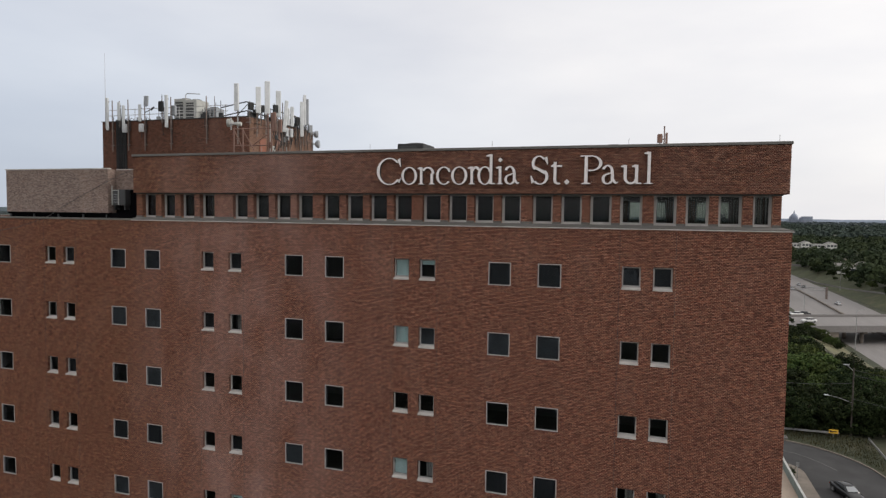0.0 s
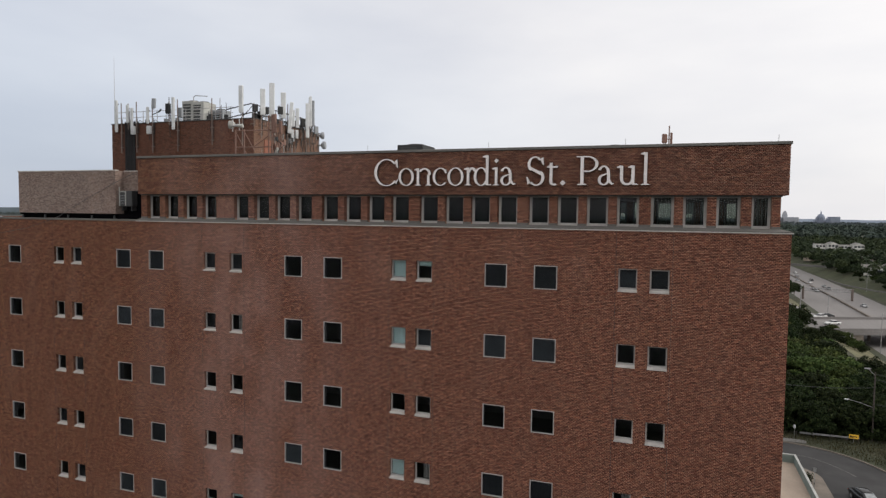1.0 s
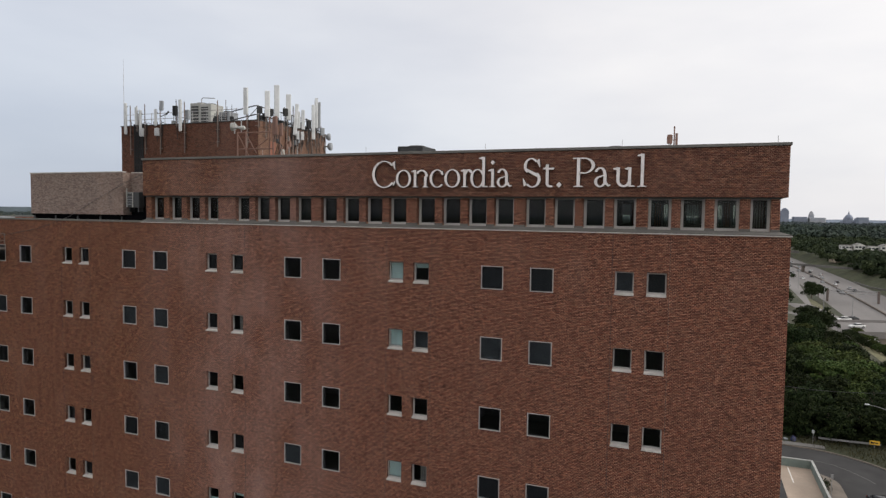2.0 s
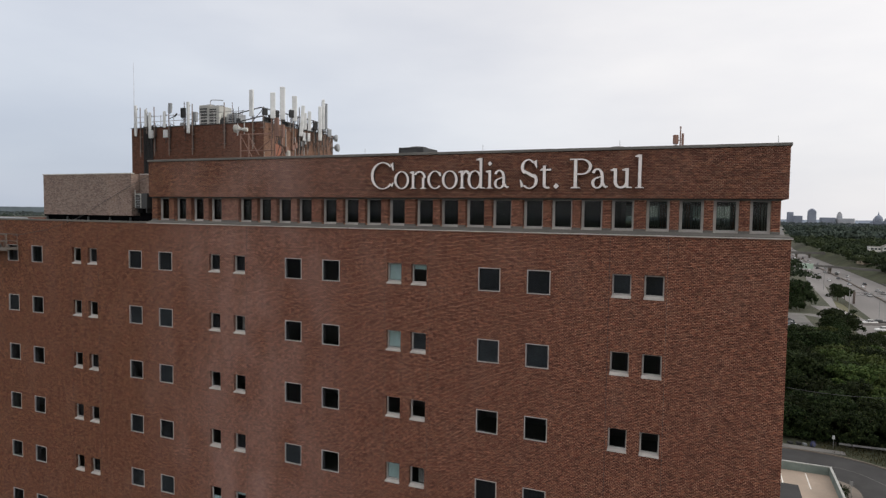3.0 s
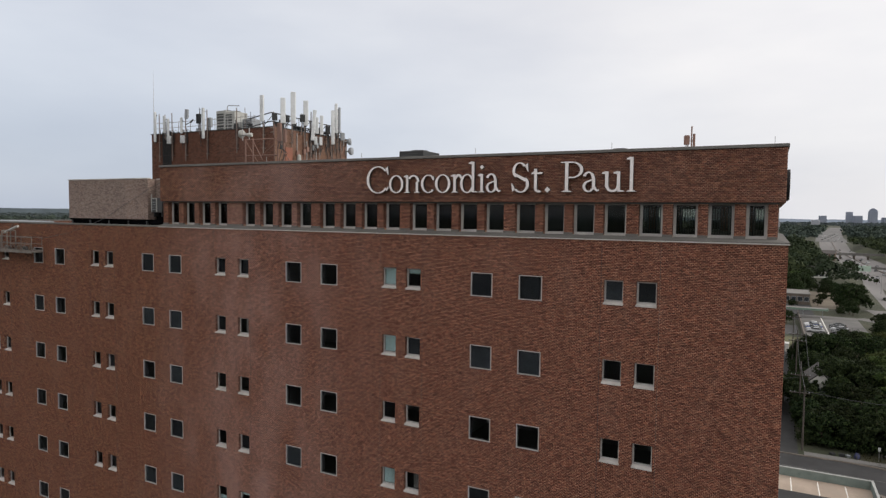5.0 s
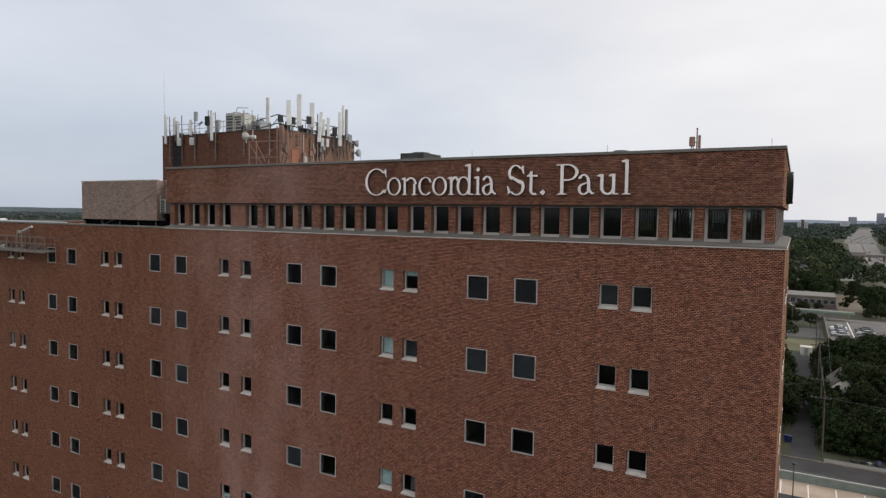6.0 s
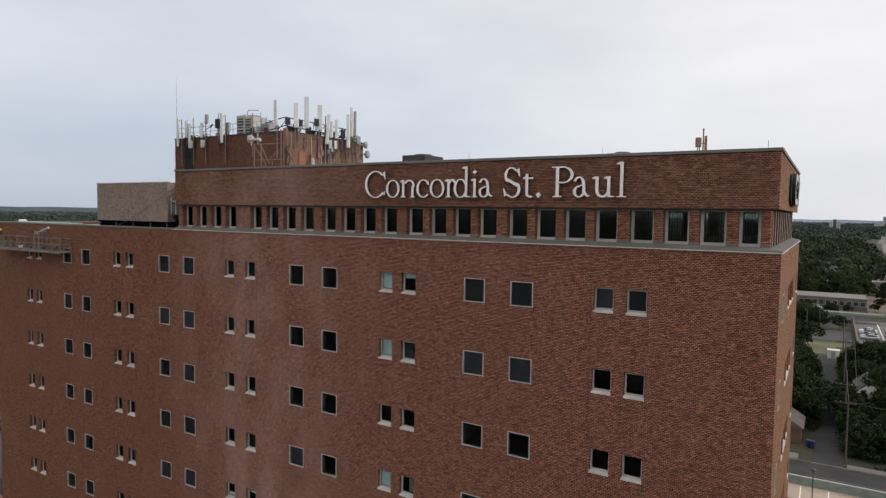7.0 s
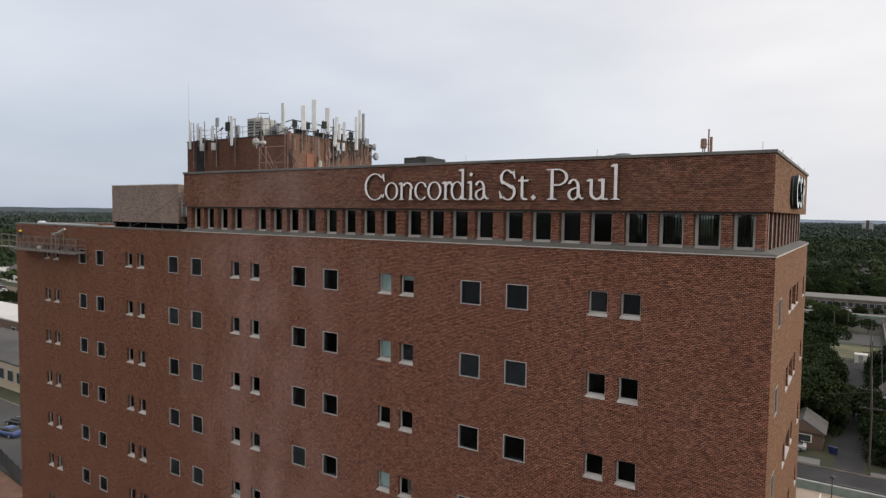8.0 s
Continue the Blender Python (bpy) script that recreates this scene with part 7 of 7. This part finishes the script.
part("lamp_head", boxes((-3.8, -3.2, -0.13, 0.13, 5.82, 5.98), bevel=0.05), M_ANT, lampa)
cob = part("top_arm", tubes(((0, 0, 9.8), (-0.9, 0, 10.7), 0.04)), M_STEEL, p1)
part("lamp_head", boxes((-1.4, -0.6, -0.16, 0.16, 10.65, 10.82), bevel=0.05), M_STEEL, cob)
utility_pole(4.6, 74.9, 9.2, (), "wooden pole at the alley mouth")
utility_pole(4.75, 91, 9.6, (7.3, 4.4), "tall wooden pole with two cross-arms", 0)
utility_pole(4.9, 112, 11.5, (10.6, 9.4), "wooden pole along the alley")
utility_pole(5.0, 136, 11.5, (10.6,), "wooden pole at the far end of the alley")
utility_pole(0, 196, 9.5, (8.9,), "pole along the avenue")
utility_pole(-3, 178, 8.5, (), "lamp pole along the avenue")
for i, (a, b, sag) in enumerate((((24.35, 77.7, 10.0), (60, 60, 9.5), 0.8), ((24.35, 77.7, 9.2), (60, 59, 8.7), 0.8), ((24.35, 77.7, 5.6), (60, 52, 7.0), 1.0), ((4.6, 74.9, 9.0), (4.75, 91, 9.4), 0.3), ((4.75, 91, 7.45), (4.9, 112, 10.7), 0.4), ((6.1, 91, 7.45), (6.3, 112, 10.7), 0.4), ((4.9, 112, 10.7), (5.0, 136, 10.7), 0.5), ((-12, 90, 5.0), (4.75, 91, 7.0), 0.5), ((4.6, 74.9, 8.6), (24.35, 77.7, 8.0), 0.7), ((4.75, 91, 4.5), (14, 100, 4.2), 0.3))):
    t = thing("overhead_wire", "thin dark overhead wire between poles", "wire", (0, 0, 0), group="overhead wires")
    pa, pb = Vector(a), Vector(b)
    line = [pa.lerp(pb, k / 10) - Vector((0, 0, sag * 4 * k / 10 * (1 - k / 10))) for k in range(11)]
    part("strand", rope_mesh(line, 0.03, 5), M_DARKST, t)

guard = thing("guard_rail", "pale steel guard rail along the bend", "guard rail", (0, 0, 0))
part("beam", ribbon([(14.6, 75.9), (22.4, 76.2)], -0.06, 0.06, 0.5, 0.76), M_STEEL, guard)
guard_b = thing("guard_rail", "pale steel guard rail beside the dark trees", "guard rail", (0, 0, 0))
part("beam", ribbon([(25.9, 75.0), (25.7, 70), (25.3, 62), (25.2, 50)], -0.06, 0.06, 0.5, 0.76), M_STEEL, guard_b)
for y in (74, 70, 66, 62, 58, 54):
    part("post", boxes((25.75, 25.9, y - 0.07, y + 0.07, 0, 0.7)), M_POLE, guard_b)
for x, y in ((14.2, 76.05), (16.4, 76.1), (18.6, 76.2), (20.8, 76.25), (22.3, 76.3)):
    part("post", boxes((x - 0.07, x + 0.07, y, y + 0.14, 0, 0.7)), M_POLE, guard)
g = np.random.default_rng(9)
n = 5200
at = np.stack([g.uniform(12, 26, n), g.uniform(60, 77.2, n), np.zeros(n)], axis=1)
at = at[(np.hypot(at[:, 0] - 10.5, at[:, 1] - 59) > 14.2)]
n = len(at)
a = g.uniform(0, 6.28, n)
w = np.stack([np.cos(a), np.sin(a), np.zeros(n)], axis=1) * g.uniform(0.02, 0.06, n)[:, None]
top = at + np.stack([g.normal(0, 0.1, n), g.normal(0, 0.1, n), g.uniform(0.12, 0.5, n) * g.uniform(0.4, 1, n)], axis=1)
blades = np.stack([at - w, at + w, top + w * 0.3, top - w * 0.3], axis=1).reshape(-1, 3)
tagged(new("rough_grass", quads_mesh("rough_grass", blades, faces_for(blades), M_TUFT)), "rough dry grass and weeds along the bend", "grass", kind="stuff")
arrow = thing("arrow_sign", "yellow sign with a black double arrow on the guard rail", "road sign", (21.6, 75.9, 0))
part("plate", boxes((-0.62, 0.62, -0.02, 0.02, 0.6, 1.2), bevel=0.008), M_YELLOW, arrow)
part("arrow_mark", boxes((-0.42, 0.42, -0.026, -0.021, 0.83, 0.97), (-0.5, -0.32, -0.026, -0.021, 0.74, 1.06)), M_BLACK, arrow)
part("post", boxes((-0.04, 0.04, 0.021, 0.07, 0, 1.15)), M_STEEL, arrow)
marker = thing("road_sign_back", "small pale sign on a thin post by the pavement", "road sign", (13.75, 75.1, 0))
part("post", tubes(((0, 0, 0), (0, 0, 1.9), 0.03)), M_STEEL, marker)
part("plate", boxes((-0.15, 0.15, -0.02, 0.0, 1.45, 1.95)), M_ANT, marker)
walk_post = thing("sign_post", "thin grey post on the corner pavement", "sign post", (12.6, 55.4, 0.14))
part("post", tubes(((0, 0, 0), (0, 0, 2.6), 0.03)), M_STEEL, walk_post)
part("plate", boxes((-0.16, 0.16, -0.03, -0.01, 2.1, 2.6)), M_STEEL, walk_post)
for i, (x, y, s) in enumerate(((11.9, 56.5, 0.9), (12.3, 58.3, 0.7), (11.7, 60.0, 0.8))):
    sh = thing("shrub", "low dark green shrub beside the parking deck", "shrub", (x, y, 0.1), 40 * i, "shrubs")
    hold("foliage", BUSH[i % 2], sh)
    sh.scale = (s, s, s)
spots = [(5.8 + 0.95 * k, 78.3 + 0.5 * math.sin(k * 1.7), 1.7) for k in range(24)] + [(7 + 1.6 * k, 80.5 + 0.6 * math.sin(k), 2.3) for k in range(15)]
spots += [(-0.1 + 0.4 * math.sin(k * 2.1), 88.5 + 2.1 * k, 1.5) for k in range(24)] + [(5.6 + 0.3 * math.sin(k), 79.5 + 2.0 * k, 1.5) for k in range(32)]
for i, (x, y, s) in enumerate(spots):
    sh = thing("bush", "dense dark green bush under the trees", "bush", (x, y, 0.0), 57 * i, "undergrowth bushes")
    hold("foliage", BUSH[i % 2], sh)
    k = s * (0.8 + 0.2 * math.sin(i * 3.3))
    sh.scale = (k, k, k)
for i, (x, y) in enumerate(((0.1, 79.2), (0.6, 79.0))):
    b = thing("wheelie_bin", "dark blue wheeled rubbish bin by the alley", "bin", (x, y, 0.0), 10 * i, "bins")
    bm = bmesh.new()
    lathe(bm, [(0.26, 0.08), (0.36, 1.0), (0.38, 1.02)], 4)
    part("tub", bm, M_BIN, b)
    part("lid", boxes((-0.3, 0.3, -0.32, 0.3, 1.022, 1.1), bevel=0.03), M_BIN, b)
    part("wheel", tubes(((-0.24, 0.2, 0.1), (0.24, 0.2, 0.1), 0.1)), M_TYRE, b)


def gantry(x0, x1, y, label):
    t = thing("sign_gantry", label, "sign gantry", (x0, y, TRENCH))
    w = x1 - x0
    for x in (0.0, w):
        part("column", boxes((x - 0.45, x + 0.45, -0.35, 0.35, -0.1, 5.6), bevel=0.05), M_MAST, t, "brown steel column")
    for z in (4.0, 5.3):
        part("chord", tubes(((0.4, 0, z), (w - 0.4, 0, z), 0.15)), M_STEEL, t)
    n = 8
    for i in range(n):
        x, d = 0.4 + (w - 0.8) * i / n, (w - 0.8) / n / 2
        part("lattice", tubes(((x, 0, 4.0), (x + d, 0, 5.3), 0.09), ((x + d, 0, 5.3), (x + 2 * d, 0, 4.0), 0.09)), M_STEEL, t)
    return t


gantry(55.3, 75.2, 303.7, "grey steel truss gantry over the motorway")
gs = thing("highway_sign", "green motorway sign board beside the slip road", "road sign", (52, 440, -2.5))
part("board", boxes((-4, 4, -0.1, 0.1, 3.0, 6.4), bevel=0.05), surface("sign_green", (0.34, 0.44, 0.37), 0.6, vary=0.1, bump=0), gs)
for dx in (-2.6, 2.6):
    part("post", tubes(((dx, 0.2, -1), (dx, 0.2, 6.0), 0.12)), M_STEEL, gs)
for i, (x, y) in enumerate(((47, 215), (47, 330), (90, 215), (90, 340), (47, 420), (36, 200), (52, 176))):
    t = thing("street_lamp", "tall thin grey motorway lamp", "street lamp", (x, y, -4.4 if 46 < x < 91 else 0), group="motorway lamps")
    part("column", tubes(((0, 0, -0.5), (0, 0, 11), 0.12, 0.07)), M_STEEL, t)
    part("arm", tubes(((0, 0, 10.9), (1.8, 0, 11.4), 0.05)), M_STEEL, t)
    part("lamp_head", boxes((1.6, 2.4, -0.15, 0.15, 11.3, 11.45), bevel=0.04), M_STEEL, t)

# ---- vehicles ----


def loft(rows, cap=True):
    """Skin over cross-rings, each a list of points."""
    bm = bmesh.new()
    rings = [[bm.verts.new(p) for p in r] for r in rows]
    n = len(rings[0])
    for a, b in zip(rings, rings[1:]):
        for k in range(n):
            bm.faces.new((a[k], a[(k + 1) % n], b[(k + 1) % n], b[k]))
    if cap:
        bm.faces.new(rings[0][::-1])
        bm.faces.new(rings[-1])
    bmesh.ops.recalc_face_normals(bm, faces=bm.faces)
    for f in bm.faces:
        f.smooth = True
    return bm


def car_parts():
    """Body, glass and wheel meshes of a saloon, nose towards +y."""
    stations = ((-2.32, 0.62, 0.42, 0.70), (-2.26, 0.78, 0.28, 0.92), (-1.95, 0.86, 0.22, 1.01), (-1.4, 0.90, 0.2, 1.0), (-0.6, 0.91, 0.2, 0.96), (0.5, 0.91, 0.2, 0.95), (1.1, 0.90, 0.2, 0.94), (1.7, 0.87, 0.22, 0.84), (2.12, 0.79, 0.26, 0.72), (2.32, 0.58, 0.34, 0.58))
    rows = []
    for y, w, lo, hi in stations:
        m = lo + (hi - lo) * 0.5
        half = [(w * 0.88, lo), (w, m), (w * 0.98, hi - 0.14), (w * 0.88, hi - 0.03), (w * 0.5, hi + 0.015)]
        rows.append([(x, y, z) for x, z in half] + [(-x, y, z) for x, z in half[::-1]])
    body = []
    roof = []
    for m in range(len(M_CARS)):
        body.append(finish(loft(rows), "body", M_CARS[m]))
        rr = []
        for y, w, z in ((-1.22, 0.50, 1.345), (-1.05, 0.57, 1.405), (-0.5, 0.60, 1.445), (0.1, 0.58, 1.43), (0.32, 0.52, 1.385)):
            rr.append([(w + 0.04, y, z - 0.05), (w, y, z), (w * 0.5, y, z + 0.03), (-w * 0.5, y, z + 0.03), (-w, y, z), (-w - 0.04, y, z - 0.05)])
        roof.append(finish(loft(rr), "roof", M_CARS[m]))
    cab = []
    for y, w0, w1, z in ((-1.88, 0.72, 0.70, 1.0), (-1.2, 0.78, 0.53, 1.36), (-0.5, 0.80, 0.585, 1.43), (0.28, 0.80, 0.55, 1.40), (1.16, 0.74, 0.70, 0.955)):
        cab.append([(w0, y, 0.90), (w1, y, z), (w1 * 0.5, y, z + 0.012), (-w1 * 0.5, y, z + 0.012), (-w1, y, z), (-w0, y, 0.90)])
    glass = finish(loft(cab), "glasshouse", M_CARGL)
    wheel = finish(tubes(((-0.11, 0, 0), (0.11, 0, 0), 0.33, 0.33, 14)), "wheel", M_TYRE)
    rim = finish(tubes(((-0.118, 0, 0), (0.118, 0, 0), 0.2, 0.2, 10)), "rim", M_STEEL)
    light = finish(boxes((-0.17, 0.17, -0.04, 0.04, 0, 0.12), bevel=0.03), "headlight", M_ANT)
    rear = finish(boxes((-0.16, 0.16, -0.03, 0.03, 0, 0.13), bevel=0.025), "tail_light", M_CARS[4])
    return body, glass, wheel, rim, light, roof, rear


CAR = car_parts()
CAR_NAMES = ("black", "white", "silver", "dark blue", "red")


def car(x, y, z, heading, k, where):
    t = thing("car", CAR_NAMES[k] + " saloon car " + where, "car", (x, y, z), heading, "cars")
    hold("body", CAR[0][k], t)
    hold("glasshouse", CAR[1], t, label="dark tinted windows")
    for wx in (-0.8, 0.8):
        for wy in (-1.4, 1.38):
            w = hold("wheel", CAR[2], t, (wx, wy, 0.33))
            hold("rim", CAR[3], w)
        hold("headlight", CAR[4], t, (wx * 0.72, 2.19, 0.52))
        hold("tail_light", CAR[6], t, (wx * 0.82, -2.27, 0.68))
    hold("roof", CAR[5][k], t)
    return t


black_car = car(17.5, 53.4, 0.02, -163, 0, "parked on the bend of the street")
# Pale plate just over the glass gives the windscreen its sky reflection.
bm = bmesh.new()
bm.faces.new([bm.verts.new(p) for p in ((-0.50, 0.42, 1.375), (0.50, 0.42, 1.375), (0.62, 1.06, 1.05), (-0.62, 1.06, 1.05))])
bmesh.ops.solidify(bm, geom=bm.faces[:], thickness=0.01)
part("windscreen_reflection", bm, M_ANT, black_car, "pale plate standing in for sky reflected in the windscreen")
for i in range(40):
    y = 262 + i * (19 if i < 6 else 11) + 4 * math.sin(i * 2.3)
    if y < 345 and i not in (1, 4):
        continue
    car(hwy_x(y) + (2.2 + 3.65 * (i * 5 % 4 % 3)) * (1 if i % 2 else -1), y, TRENCH + 0.03, 180 if i % 2 == 0 else 0, (1, 2, 0, 1, 2, 0, 1, 2, 0, 2, 1)[i % 11], "driving on the motorway")
for i in range(30):
    y = 720 + i * 26
    far = y > 1000
    car((77 + (y - 1000) * 0.066 if far else hwy_x(y)) - 12 + 4.0 * (i * 5 % 7), y, 0.06 if far else TRENCH + 0.03, 180 if i % 2 else 0, (1, 2, 0, 1, 2, 0)[i % 6], "far off on the motorway")
for i, (x, y) in enumerate(((37.3, 222), (38.4, 216), (42.5, 205), (45, 207), (43.5, 192))):
    car(x, y, 0.04 if i < 2 else 0.1, 20 if i < 2 else 112, (1, 0, 1, 0, 1)[i], "waiting at the bridge junction")
lot = structure("lot_raised", ribbon([(9.2, 195.5), (26, 195.5)], -25.5, 25.5, -0.2, 0.06), M_ROOFG, "pale concrete parking lot with parked cars", "parking lot")
part("edge_wall", boxes((8.9, 9.2, 170, 221, -0.2, 1.3)), M_WALK, lot)
part("stall_line", boxes((15.4, 15.7, 174, 216, 0.062, 0.068)), M_LINE, lot)
for i in range(10):
    car(12.2 + (i % 2) * 6.5, 184 + (i // 2) * 3.2, 0.06, 90, (2, 0, 2, 0, 3, 2, 2, 0, 1, 0)[i], "parked in the pale lot")
for i in range(9):
    car(-34 + i * 4.1, 246 + 1.5 * (i % 2), 0.03, 10 * (i % 3), (1, 0, 2, 1, 4, 2)[i % 6], "parked before the shops")
car(-100.8, 15.6, 0.03, 100, 3, "parked in the west lot")
car(-104.5, 18.5, 0.03, 100, 0, "parked in the west lot")
for i, (x, y) in enumerate(((-272, 84), (-281, 87), (-290, 90), (-299, 93))):
    car(x, y, 0.03, 90, (0, 1, 0, 2)[i], "parked in the far gravel lot")
car(-5.2, 78.2, 0.02, 90, 2, "parked by the garage")

# by the bend of the street
cover = thing("covered_motorbike", "motorbike under a crumpled blue cover", "motorbike", (11.2, 74.9, 0.02), 80)
bm = lathe(bmesh.new(), [(0.36, 0.12), (0.40, 0.25), (0.34, 0.5), (0.24, 0.66), (0.12, 0.74), (0.03, 0.76)], 14)
for v in bm.verts:
    v.co.x *= 2.1
    v.co += Vector((0.05, 0.04, 0.05)) * noise.noise(v.co * 3.0)
part("cover", bm, M_TARP, cover)
for x in (-0.6, 0.6):
    part("wheel", tubes(((x, -0.06, 0.3), (x, 0.06, 0.3), 0.3, 0.3, 14)), M_TYRE, cover)
for i, (x, y, k) in enumerate(((9.4, 75.0, 0.34), (10.2, 75.1, 0.24), (8.3, 74.9, 0.3))):
    cr = thing("crate", "small dark crate on the verge", "crate", (x, y, 0.0), 20 * i, "crates")
    part("box", boxes((-k, k, -0.28, 0.28, 0, k * 1.1), bevel=0.02), (M_RADIO, M_ANTG, M_RADIO)[i], cr)
